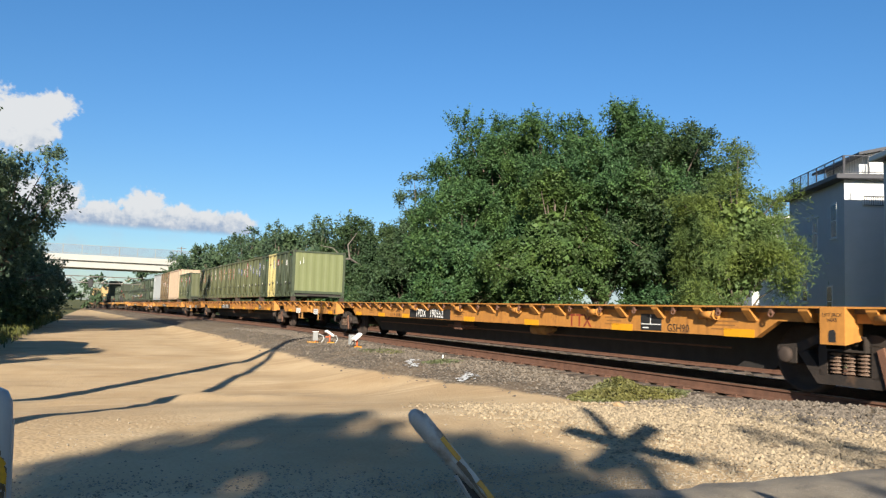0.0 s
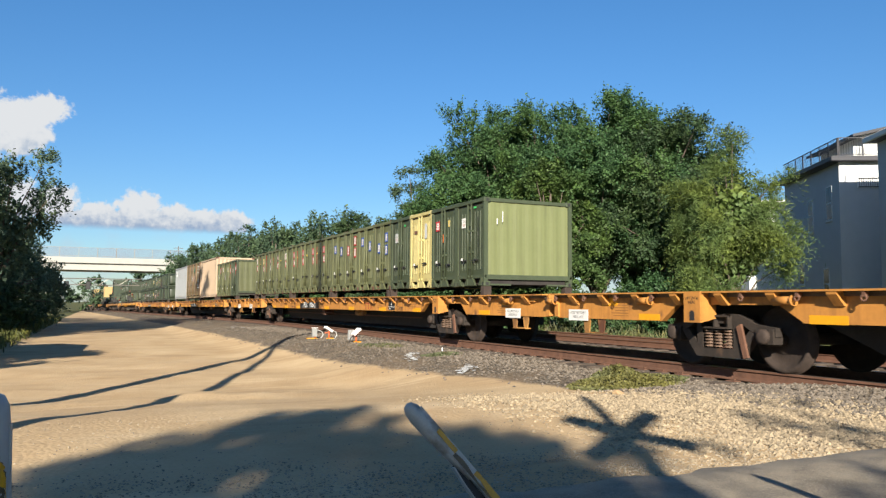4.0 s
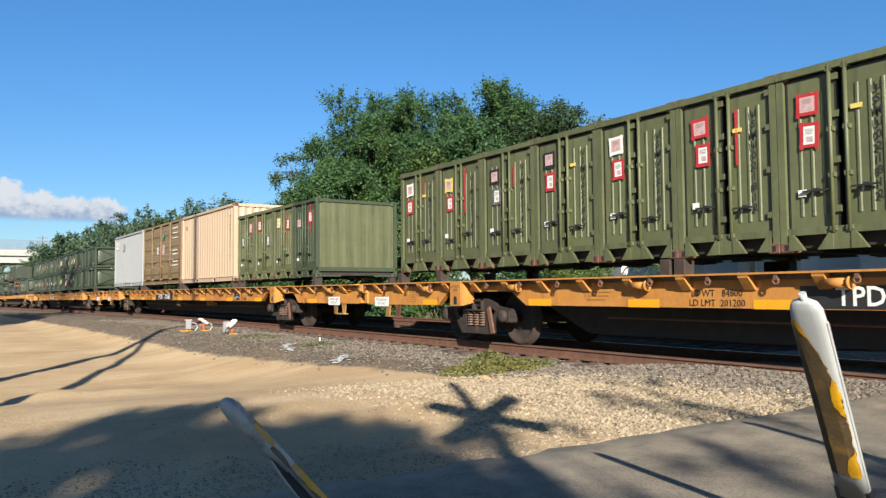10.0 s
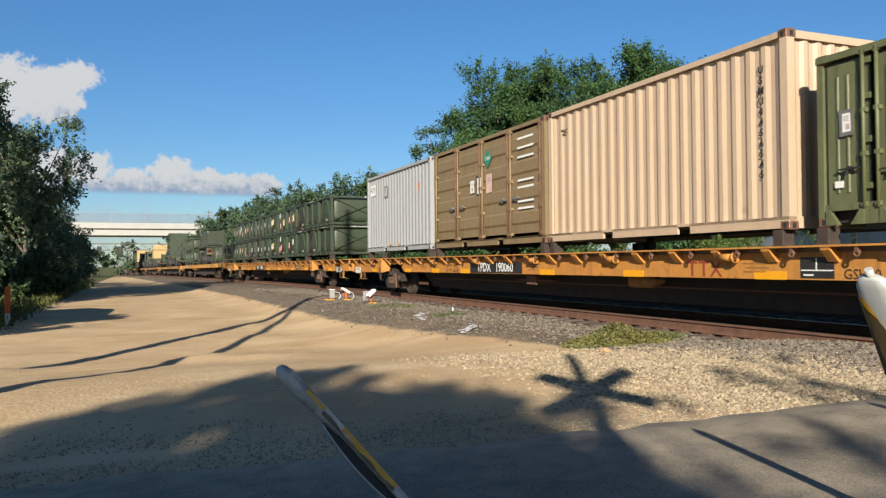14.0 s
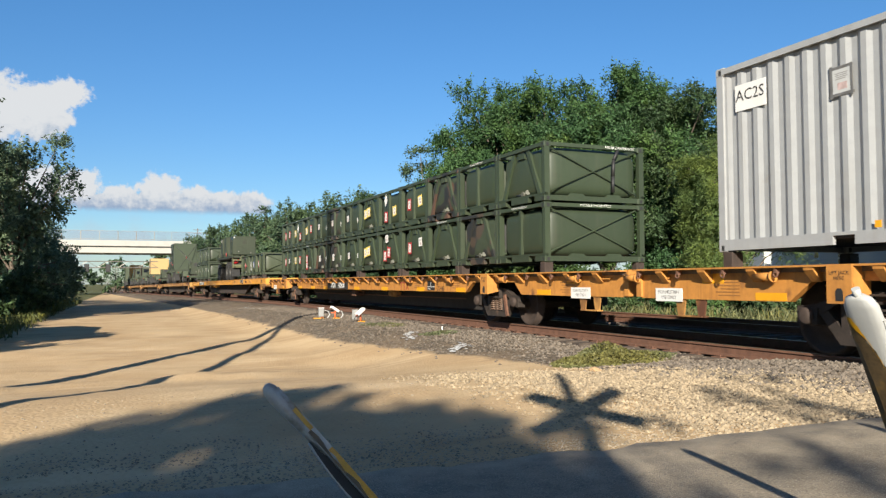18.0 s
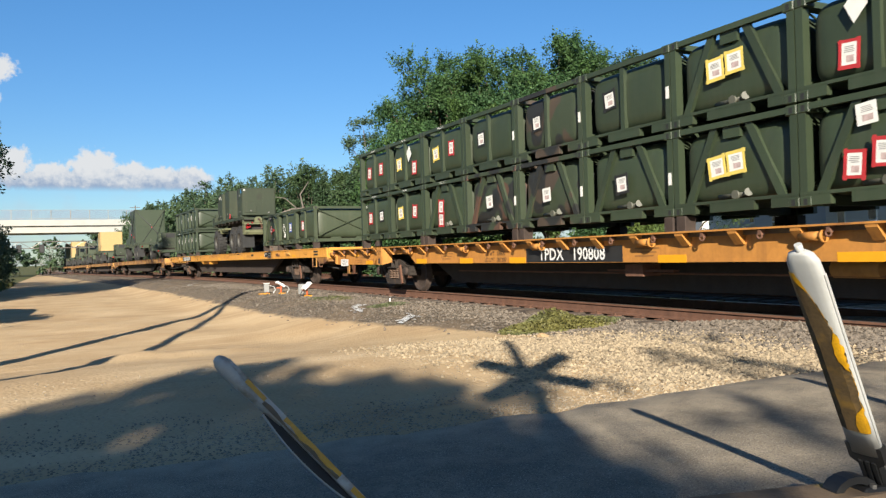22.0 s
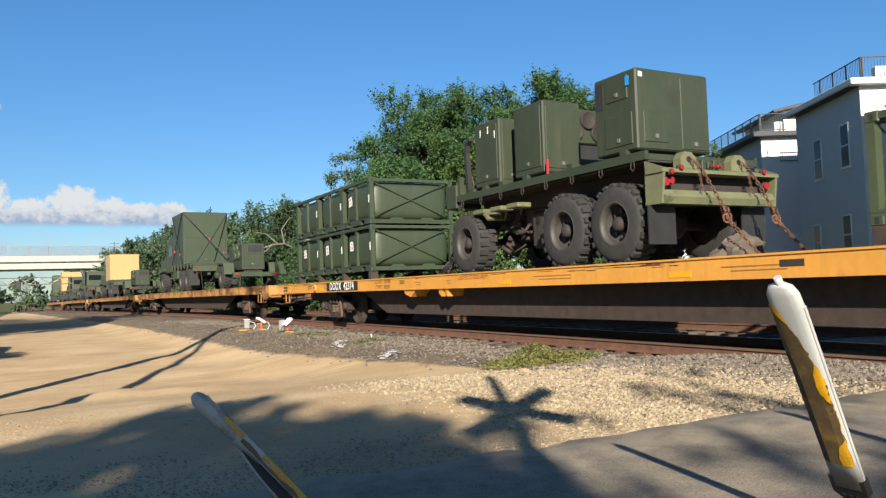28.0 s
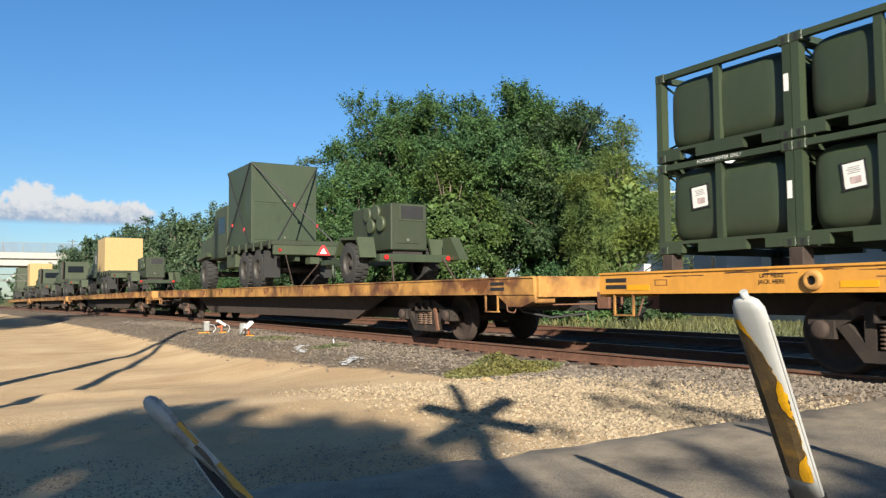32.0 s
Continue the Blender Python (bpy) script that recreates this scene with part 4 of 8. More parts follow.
car_e = make_heavy_flat("heavy_flat_car", "amber yellow military flat car with a smooth deep sill", AMBER)
part("number_plate_panel", boxes((-1.466, -1.46, 7.50, 9.85, 0.93, 1.175)), BLACK, car_e, "black panel")
part("car_number", letters("DODX  42374", 0.30, WHITE, 0.008), None, car_e, "white lettering", side_pose(-1.469, 8.67, 1.05))
part("owner_words", letters("UNITED STATES ARMY", 0.115, MARK_RED), None, car_e, "red lettering", side_pose(-1.468, 1.6, 1.10))
part("load_words", letters("LD LMT   201000\nLT WT    85000", 0.13, BLACK), None, car_e, "", side_pose(-1.468, 5.9, 1.05))
part("gauge_words", letters("286K", 0.13, BLACK), None, car_e, "", side_pose(-1.468, 4.8, 1.08))
for y in (-10.9, -6.85, -3.75, 0.5, 10.35, 13.4):
    part("reflector", boxes((-1.466, -1.46, y - 0.20, y + 0.20, 0.95, 1.02)), SAFETY, car_e, "yellow reflective strip")
for y in (-10.3, -9.1):
    part("jack_pad", B(lambda bm: (box(bm, -1.50, -1.455, y - 0.22, y + 0.22, 1.00, 1.04, 0, 0.008), box(bm, -1.52, -1.455, y - 0.16, y + 0.20, 1.04, 1.10, 0, 0.012))), ORANGE_RUST, car_e, "rusty cast lug on the sill")
for y, w in ((-12.1, 0.22), (-4.9, 0.5), (-0.9, 0.55), (2.6, 0.10), (4.0, 0.16), (9.9, 0.3)):
    tx = bmesh.new()
    for k in range(2):
        box(tx, -1.464, -1.46, y - w, y + w * (0.9 - 0.3 * k), 1.05 - 0.05 * k, 1.065 - 0.05 * k)
    part("small_print", tx, PRINTB, car_e)
# the black consolidated stencil with its white rules
st = part("stencil_panel", boxes((-1.465, -1.46, -8.10, -7.66, 0.94, 1.165), (-1.465, -1.46, -7.63, -7.25, 0.985, 1.165)), BLACK, car_e, "black stencil panel")
part("panel_line", boxes((-1.467, -1.465, -8.09, -7.67, 1.03, 1.037), (-1.467, -1.465, -8.09, -7.67, 1.085, 1.092), (-1.467, -1.465, -7.62, -7.26, 1.06, 1.067), (-1.467, -1.465, -7.56, -7.36, 1.09, 1.11), (-1.467, -1.465, -8.02, -7.82, 1.11, 1.13),
                         (-1.467, -1.465, -8.0, -7.75, 0.975, 0.99), (-1.467, -1.465, -8.104, -8.094, 0.94, 1.165), (-1.467, -1.465, -7.256, -7.246, 0.985, 1.165)), WHITE, st)
part("builder_plate", boxes((-1.465, -1.46, -5.62, -5.30, 1.03, 1.11)), DARK, car_e, "small dark plate")
# brackets low on the belly, and scraped paint along the deck's edge
for y, w in ((4.5, 0.30), (3.0, 0.11), (2.75, 0.07)):
    part("belly_bracket", B(lambda bm: prism(bm, [(y - w, 0.90), (y + w, 0.90), (y + w * 0.8, 0.80), (y - w * 0.2, 0.74)], "x", -1.42, -1.05)), AMBER, car_e, "amber bracket under the sill")
SCRAPE = mat("scraped_bare_steel", (0.10, 0.045, 0.022), 0.8, vary=0.3, scale=9)
srng = random.Random(12)
for k in range(34):
    y = srng.choice((srng.uniform(-4.2, -0.4), srng.uniform(-4.2, -0.4), srng.uniform(-13.5, 13.5)))
    z, w, d = srng.uniform(1.10, 1.18), srng.uniform(0.04, 0.34), srng.uniform(0.004, 0.012)
    n = 7
    up = [(y - w + 2 * w * i / n, z + d * srng.uniform(0.2, 1.0)) for i in range(n + 1)]
    dn = [(y - w + 2 * w * i / n, z - d * srng.uniform(0.2, 1.0)) for i in range(n, -1, -1)]
    part("paint_scrape", B(lambda bm: prism(bm, up + dn, "x", -1.4632, -1.4602)), SCRAPE, car_e, "bare scrape in the paint")
part("jack_words", letters("LIFT HERE\nJACK HERE", 0.07, BLACK), None, car_e, "", side_pose(-1.468, 11.35, 1.06))
jo = bmesh.new()
lathe(jo, [(-1.50, 0.05), (-1.51, 0.08), (-1.50, 0.105), (-1.46, 0.115)], 16, "x", (0, 10.85, 1.03), caps=False)
# A black disc paints the shade inside the eye.
lathe(jo, [(-1.462, 0.002), (-1.464, 0.06)], 16, "x", (0, 10.85, 1.03), 1)
part("jacking_eye", jo, [ORANGE_RUST, BLACK], car_e, "cast jacking eye")
part("label_box", boxes((-1.464, -1.46, 12.88, 12.90, 1.01, 1.08), (-1.464, -1.46, 13.08, 13.10, 1.01, 1.08), (-1.464, -1.46, 12.88, 13.10, 1.075, 1.085), (-1.464, -1.46, 12.88, 13.10, 1.005, 1.015)), PRINTB, car_e)
add_bogies(car_e, (-10.1, 10.1))
aboard(car_e, CAR_C["E"], Matrix())
car_f = make_heavy_flat("rusty_flat_car", "rust-streaked yellow flat car with vehicles on its deck", ORANGE_RUST)


def streak_rust(car, seed):
    """Runs of rust down the near sill, each a thin flake of its own."""
    rng = random.Random(seed)
    for k in range(34):
        y, w = rng.uniform(-13.9, 13.9), rng.uniform(0.05, 0.32)
        z1 = 1.185 - rng.uniform(0.0, 0.05)
        z0 = z1 - rng.uniform(0.08, 0.27)
        bm = bmesh.new()
        pts = [(y - w, z1), (y + w, z1), (y + w * rng.uniform(0.5, 0.9), (z0 + z1) / 2), (y + w * rng.uniform(0.0, 0.4), max(z0, 0.905)), (y - w * rng.uniform(0.1, 0.5), max(z0 + 0.03, 0.915)), (y - w * 0.8, (z0 + z1) / 2)]
        prism(bm, pts, "x", -1.4625, -1.4602)
        part("rust_run", bm, RUST_RUN, car, "dark rust run")


RUST_RUN = mat("rust_run", (0.22, 0.085, 0.03), 0.85, vary=0.3, scale=6, stain=(0.42, 0.20, 0.05), stain_amt=0.4, stain_scale=7)
streak_rust(car_f, 3)
add_bogies(car_f, (-10.1, 10.1))
aboard(car_f, CAR_C["F"], Matrix())
for key in "GHJ":
    cf = make_heavy_flat("rusty_flat_car", "rust-streaked yellow flat car with vehicles on its deck", ORANGE_RUST)
    streak_rust(cf, ord(key))
    add_bogies(cf, (-10.1, 10.1))
    aboard(cf, CAR_C[key], Matrix())


# ---------------------------------------------------------------- loads

def on_car(ob, key, y0, x=0.0, z=1.335, turn=0.0):
    """Puts a load whose origin is at its base's middle at y0 along the line."""
    return aboard(ob, CAR_C[key], pose(x, y0 - CAR_C[key], z, 0, 0, turn))


# Black boxes paint the shaded insides of the fitting's holes.
CASTING = mesh_of("corner_fitting", B(lambda bm: (box(bm, -0.085, 0.085, -0.08, 0.08, -0.06, 0.06, 0, 0.012),
                                                  box(bm, -0.0865, 0.0865, -0.025, 0.025, -0.04, 0.03, 1),
                                                  box(bm, -0.03, 0.03, -0.0815, 0.0815, -0.04, 0.03, 1))), [RUST, BLACK])
CASTING_G = CASTING.copy()
CASTING_G.materials[0] = GREEN_A
CASTING_T = CASTING.copy()
CASTING_T.materials[0] = GREEN_T


def castings(parent, w, l, h, me):
    for x in (-1, 1):
        for y in (-1, 1):
            for z in (0.06, h - 0.06):
                part("corner_fitting", me, None, parent, at=pose(x * (w / 2 - 0.080), y * (l / 2 - 0.075), z))


PRINT = mat("faded_print", (0.30, 0.29, 0.28), 0.8)


SHEETS = random.Random(77)
SMUDGE = mat("faded_pink_print", (0.50, 0.38, 0.36), 0.8, vary=0.25, scale=14)


def sheet(parent, x, y, z, w, h, paper, tape=None, tilt=0.0, tw=0.03):
    """A paper placard on a wall that faces the road, held by four uneven strips of tape."""
    r = SHEETS.uniform
    m = pose(x, y, z, tilt + r(-2.5, 2.5))
    if tape is not None:
        tp = bmesh.new()
        for s in (-1, 1):
            box(tp, -0.005, -0.001, s * w / 2 - tw * (0.35 if s > 0 else 1.0) + r(-0.006, 0.006), s * w / 2 + tw * (1.0 if s > 0 else 0.35), -h / 2 - tw - r(0, 0.018), h / 2 + tw + r(0, 0.018))
            box(tp, -0.0045, -0.001, -w / 2 - tw - r(0, 0.015), w / 2 + tw + r(0, 0.015), s * h / 2 - tw * (0.35 if s > 0 else 1.0) + r(-0.006, 0.006), s * h / 2 + tw * (1.0 if s > 0 else 0.35))
        part("tape_frame", tp, tape, parent, "", m)
    part("placard", boxes((-0.004, -0.001, -w / 2, w / 2, -h / 2, h / 2)), paper, parent, "paper placard", m)
    bars = bmesh.new()
    for k in range(4):
        box(bars, -0.0062, -0.004, -w * r(0.24, 0.36), w * r(0.2, 0.34), h * (0.30 - 0.075 * k), h * (0.33 - 0.075 * k))
    part("print", bars, PRINT, parent, "", m)
    if w < 0.3:
        q = r(0.10, 0.22)
        part("print_block", boxes((-0.0062, -0.004, -w * 0.30, w * q, -h * 0.34, -h * 0.06)), SMUDGE, parent, "faded pink print", m)


QCOL = {}


def quad_meshes(m):
    """The shared meshes of a quarter container in one paint."""
    if m.name in QCOL:
        return QCOL[m.name]
    W, L, H = 2.44, 1.462, 2.083
    fr = bmesh.new()
    for x in (-1, 1):
        for y in (-1, 1):
            box(fr, x * 1.22 - (0.1 if x > 0 else 0), x * 1.22 + (0.1 if x < 0 else 0), y * L / 2 - (0.085 if y > 0 else 0), y * L / 2 + (0.085 if y < 0 else 0), 0.10, H - 0.10)
        box(fr, x * 1.20 - 0.04, x * 1.20 + 0.02 if x > 0 else x * 1.20 + 0.04, -L / 2, L / 2, H - 0.10, H - 0.02)
        box(fr, x * 1.18 - 0.03, x * 1.18 + 0.03, -L / 2, L / 2, 0.19, 0.27)
        for y in (-0.62, -0.10, 0.10, 0.62):
            d = 0.12 if y < 0 else -0.12
            d = d if abs(y) > 0.3 else -d
            prism(fr, [(y, 0.02), (y + d * 1.5, 0.02), (y + d * 0.4, 0.20), (y, 0.20)], "x", x * 1.20 - 0.03, x * 1.20 + 0.02)
        box(fr, x * 1.19 - 0.03, x * 1.19 + 0.03, -0.10, 0.10, 0.02, 0.20)
    for y in (-1, 1):
        box(fr, -1.2, 1.2, y * (L / 2 - 0.05) - 0.04, y * (L / 2 - 0.05) + 0.04, H - 0.10, H - 0.02)
        box(fr, -1.2, 1.2, y * (L / 2 - 0.05) - 0.04, y * (L / 2 - 0.05) + 0.04, 0.16, 0.27)
        for x in (-0.85, 0.85):
            box(fr, x - 0.35, x + 0.35, y * (L / 2 - 0.04) - 0.03, y * (L / 2 - 0.04) + 0.03, 0.02, 0.06)
    frame_me = mesh_of("frame", fr, m)
    roof_me = mesh_of("roof", boxes((-1.18, 1.18, -L / 2 + 0.04, L / 2 - 0.04, H - 0.06, H - 0.035)), m)
    floor_me = mesh_of("floor", boxes((-1.08, 1.08, -L / 2 + 0.08, L / 2 - 0.08, 0.05, 0.26)), DARK)
    # end wall with shallow corrugation
    wl = bmesh.new()
    pts, n = [], 26
    for k in range(n + 1):
        x = -1.12 + 2.24 * k / n
        pts.append((x, 0.0 if (k // 2) % 2 else 0.009))
    prism(wl, pts + [(1.12, -0.03), (-1.12, -0.03)], "z", 0.26, H - 0.09)
    wall_me = mesh_of("end_wall", wl, m)
    # a door leaf, hinged at one side: pressed panel with ribs
    dr = bmesh.new()
    w, dz0, dz1 = 0.60, 0.25, H - 0.12
    box(dr, -0.015, 0.02, -w / 2, w / 2, dz0, dz1)
    for q in (-0.14, 0.0, 0.14):
        prism(dr, [(-0.015, q - 0.022), (-0.027, q - 0.012), (-0.027, q + 0.012), (-0.015, q + 0.022)], "z", 0.40, H - 0.30)
    for z in (0.42, 0.95, 1.45, 1.86):
        box(dr, -0.05, 0.0, -w / 2 - 0.03, -w / 2 + 0.05, z, z + 0.07)
    door_me = mesh_of("door", dr, m)
    gk = boxes((-0.019, -0.012, -w / 2, -w / 2 + 0.022, dz0, dz1), (-0.019, -0.012, w / 2 - 0.022, w / 2, dz0, dz1),
               (-0.018, -0.012, -w / 2, w / 2, dz0, dz0 + 0.02), (-0.018, -0.012, -w / 2, w / 2, dz1 - 0.02, dz1))
    seal_me = mesh_of("door_seal", gk, BLACK)
    rod = bmesh.new()
    tube(rod, (-0.06, 0, 0.20), (-0.06, 0, H - 0.06), 0.022, 8)
    for z in (0.22, 0.8, 1.3, H - 0.12):
        box(rod, -0.075, 0.0, -0.035, 0.035, z, z + 0.05)
    rod_me = mesh_of("lock_rod", rod, m)
    hd = bmesh.new()
    box(hd, -0.08, -0.058, -0.15, 0.15, 0.562, 0.582)
    box(hd, -0.07, -0.02, -0.03, 0.03, 0.55, 0.60)
    tube(hd, (-0.07, 0.03, 0.56), (-0.07, 0.04, 0.50), 0.014, 6)
    handle_me = mesh_of("handle", hd, BLACK)
    cast = CASTING.copy()
    cast.materials[0] = m if m is not GREEN_A else RUST
    QCOL[m.name] = (frame_me, roof_me, floor_me, wall_me, door_me, rod_me, handle_me, cast, seal_me)
    return QCOL[m.name]


def make_quad(m, label, group="quarter containers", end=None):
    fr, roof, floor, wall, door, rod, handle, cast, seal = quad_meshes(m)
    q = thing("quad_container", label, "container", group)
    part("frame", fr, None, q)
    part("roof", roof, None, q)
    part("floor", floor, None, q)
    L = 1.462
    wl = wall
    # end: a lighter olive for the end walls than for the doors
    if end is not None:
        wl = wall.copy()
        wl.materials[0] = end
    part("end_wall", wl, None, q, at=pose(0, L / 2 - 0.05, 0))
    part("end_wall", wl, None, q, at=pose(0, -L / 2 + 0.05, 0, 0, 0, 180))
    for s in (-1, 1):
        for y in (-0.33, 0.33):
            flip = 1 if (y > 0) else -1
            d = part("door", door, None, q, at=pose(s * 1.165, y, 0, 0, 0, 0 if s < 0 else 180))
            if s < 0:
                part("door_seal", seal, None, d)
                part("lock_rod", rod, None, d, at=pose(0, -0.24 * flip, 0))
                part("handle", handle, None, d, at=pose(0, -0.05 * flip, random.choice((0.0, 0.05, 0.1))))
    castings(q, 2.44, L, 2.083, cast)
    return q


def code(parent, text, x, y, z, size=0.10):
    part("stencil_code", letters("\n".join(text), size, BLACK, 0.004), None, parent, "stencilled letters", side_pose(x, y, z))


rq = random.Random(11)
TAIL = {16: (PAPER, TAPE_RED, (1.55, 1.85), True), 15: (PAPER_YEL, TAPE_RED, (1.05, 1.88), False), 14: (BLACK, CHROME, (1.35, 1.72), False), 13: (BLACK, TAPE_RED, None, True), 12: (PAPER, TAPE_RED, None, False)}
B_PAINT = [GREEN_B, GREEN_B, CREAM, GREEN_B] + [GREEN_A] * 13
for k in range(17):
    m = B_PAINT[k]
    lab = {2: "pale yellow steel quarter container with scuffed doors"}.get(k, "dark green steel quarter container with double doors" if m is GREEN_B else "olive green steel quarter container with taped placards on its doors")
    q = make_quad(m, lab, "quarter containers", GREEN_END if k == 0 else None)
    X = -1.205
    if k == 0:
        sheet(q, X, 0.35, 1.55, 0.20, 0.24, PAPER)
        part("orange_tag", boxes((X - 0.004, X, -0.05, -0.02, 1.28, 1.50)), mat("orange_tag", (0.75, 0.16, 0.03)), q)
        part("green_tag", boxes((X - 0.004, X, -0.30, -0.18, 1.86, 1.90)), mat("green_tag", (0.05, 0.5, 0.12)), q)
        code(q, "USMU02179", X - 0.004, -0.40, 1.10, 0.125)
        part("chalk_mark", boxes((-0.75, -0.73, -0.7475, -0.7455, 1.5, 1.75), (-0.9, -0.87, -0.7475, -0.7455, 1.45, 1.58)), WHITE, q)
    elif k == 1:
        sheet(q, X, 0.37, 1.60, 0.17, 0.19, PAPER, TAPE_RED)
        sheet(q, X, -0.30, 1.62, 0.10, 0.16, PAPER_YEL)
        part("orange_tag", boxes((X - 0.004, X, 0.03, 0.06, 1.15, 1.38)), mat("orange_tag", (0.75, 0.16, 0.03)), q)
    elif k == 2:
        part("scuff", boxes((X - 0.004, X, 0.26, 0.46, 1.52, 1.60)), RUST, q, "brown scuff", None)
        part("paint_patch", boxes((X - 0.004, X, -0.40, -0.25, 1.35, 1.75)), LGREY, q, "grey paint patch")
    elif k == 3:
        sheet(q, X, 0.30, 1.50, 0.22, 0.26, LGREY)
        part("green_tag", boxes((X - 0.004, X, -0.36, -0.26, 1.80, 1.85)), mat("green_tag", (0.05, 0.5, 0.12)), q)
    elif k in (4, 5, 6, 7):
        if k != 6:
            sheet(q, X, 0.36 if k != 4 else -0.33, 1.60 - 0.08 * (k == 7), 0.16, 0.22, PAPER, TAPE_BLUE)
            sheet(q, X, -0.34 if k != 4 else 0.30, 1.42 if k != 4 else 1.30, 0.14, 0.24, PAPER, TAPE_BLUE)
            if k == 4:
                sheet(q, X, -0.33, 1.22, 0.14, 0.24, PAPER, TAPE_BLUE)
        else:
            sheet(q, X, -0.35, 1.70, 0.15, 0.26, PAPER, TAPE_RED)
            sheet(q, X, -0.35, 1.30, 0.15, 0.26, PAPER, TAPE_RED)
            sheet(q, X, 0.36, 1.40, 0.15, 0.26, PAPER, TAPE_RED)
    else:
        PINKQ = mat("pink_label", (0.58, 0.36, 0.34), 0.6)
        zz = 1.62 + rq.uniform(-0.06, 0.08)
        # tape of the upper and the lower placard, red strip from and to, yellow tag
        up, low, strip, tag = TAIL.get(k) or (rq.choice((BLACK, BLACK, TAPE_RED)), rq.choice((TAPE_RED, TAPE_RED, CHROME)), (1.1, 1.78) if rq.random() < 0.4 else None, rq.random() < 0.7)
        sheet(q, X, 0.36, zz, 0.20, 0.19, PINKQ, up)
        sheet(q, X, 0.34 + rq.uniform(-0.04, 0.04), zz - 0.35, 0.16, 0.22, PAPER, low)
        if strip:
            part("red_tape_strip", boxes((X - 0.004, X, -0.20, -0.165, *strip)), TAPE_RED, q)
        if tag:
            part("yellow_tag", boxes((X - 0.004, X, -0.26, -0.13, 1.50, 1.55)), PAPER_YEL, q)
        code(q, "USMU021" + rq.choice(("812", "908", "867")), X - 0.004, -0.42, 1.12, 0.125)
    part("data_plate", boxes((X - 0.004, X, 0.40, 0.50, 0.62, 0.70)), PAPER, q, "small white sticker")
    on_car(q, "B", 35.13 + 1.473 * (k + 0.5))

for k in range(4):
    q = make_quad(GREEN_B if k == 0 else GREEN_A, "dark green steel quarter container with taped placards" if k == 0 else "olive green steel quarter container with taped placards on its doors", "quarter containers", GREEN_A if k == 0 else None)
    X = -1.205
    PINK = mat("pink_label", (0.58, 0.36, 0.34), 0.6)
    if k == 0:
        sheet(q, X, -0.36, 1.60, 0.17, 0.24, PAPER, TAPE_RED)
        part("red_tape_strip", boxes((X - 0.003, X, -0.38, -0.34, 1.22, 1.95)), TAPE_RED, q)
        sheet(q, X, 0.36, 1.48, 0.22, 0.20, PINK)
    elif k == 1:
        sheet(q, X, -0.34, 1.52, 0.16, 0.24, PAPER, TAPE_RED)
        part("red_tape_strip", boxes((X - 0.003, X, -0.30, -0.27, 0.95, 1.85)), TAPE_RED, q)
        sheet(q, X, 0.34, 1.60, 0.18, 0.22, PAPER, PAPER_YEL)
    elif k == 2:
        sheet(q, X, 0.36, 1.64, 0.19, 0.26, PAPER, TAPE_RED)
        sheet(q, X, -0.33, 1.15, 0.14, 0.26, PAPER, CHROME)
    else:
        sheet(q, X, -0.34, 1.62, 0.17, 0.26, PAPER, TAPE_RED)
        sheet(q, X, 0.33, 1.22, 0.14, 0.24, PAPER, CHROME)
        code(q, "USMU02186", X - 0.004, -0.44, 1.05, 0.125)
    part("data_plate", boxes((X - 0.004, X, 0.38, 0.50, 0.46, 0.54)), PAPER, q, "small white sticker")
    on_car(q, "C", 64.66 + 1.473 * (k + 0.5))


# ---------------------------------------------------------------- twenty-foot containers
def corr_wall(name, l, z0, z1, m, pitch=0.275, depth=0.028, phase=0.0):
    """A vertically corrugated side wall in the YZ plane, facing -X."""
    bm = bmesh.new()
    pts, y = [], -l / 2
    while y < l / 2 - 1e-4:
        for f, d in ((0.0, 0.0), (0.27, 0.0), (0.5, depth), (0.77, depth)):
            if y + f * pitch < l / 2:
                pts.append((d, y + f * pitch))
        y += pitch
    pts.append((0.0, l / 2))
    prism(bm, pts + [(0.07, l / 2), (0.07, -l / 2)], "z", z0, z1)
    return mesh_of(name, bm, m)


def make_box20(label, m, cast_m, l=6.06, h=2.59):
    c = thing("shipping_container", label, "container", "twenty-foot containers")
    fr = bmesh.new()
    for x in (-1, 1):
        for y in (-1, 1):
            box(fr, x * 1.22 - (0.13 if x > 0 else 0), x * 1.22 + (0.13 if x < 0 else 0), y * l / 2 - (0.12 if y > 0 else 0), y * l / 2 + (0.12 if y < 0 else 0), 0.1, h - 0.1)
        box(fr, x * 1.195 - 0.03, x * 1.195 + 0.02, -l / 2, l / 2, h - 0.10, h - 0.02)
        for y0, y1 in ((-l / 2, -1.15), (-0.85, 0.85), (1.15, l / 2)):
            box(fr, x * 1.195 - 0.03, x * 1.195 + 0.02, y0, y1, 0.02, 0.17)
        box(fr, x * 1.195 - 0.03, x * 1.195 + 0.02, -l / 2, l / 2, 0.13, 0.17)
    for y in (-1, 1):
        box(fr, -1.2, 1.2, y * (l / 2 - 0.05) - 0.05, y * (l / 2 - 0.05) + 0.05, h - 0.12, h - 0.02)
        box(fr, -1.2, 1.2, y * (l / 2 - 0.05) - 0.05, y * (l / 2 - 0.05) + 0.05, 0.02, 0.17)
    part("frame", fr, m, c)
    part("roof", boxes((-1.19, 1.19, -l / 2 + 0.06, l / 2 - 0.06, h - 0.05, h - 0.03)), m, c)
    part("floor", boxes((-1.17, 1.17, -l / 2 + 0.06, l / 2 - 0.06, 0.10, 0.15)), DARK, c)
    cm = CASTING.copy()
    cm.materials[0] = cast_m
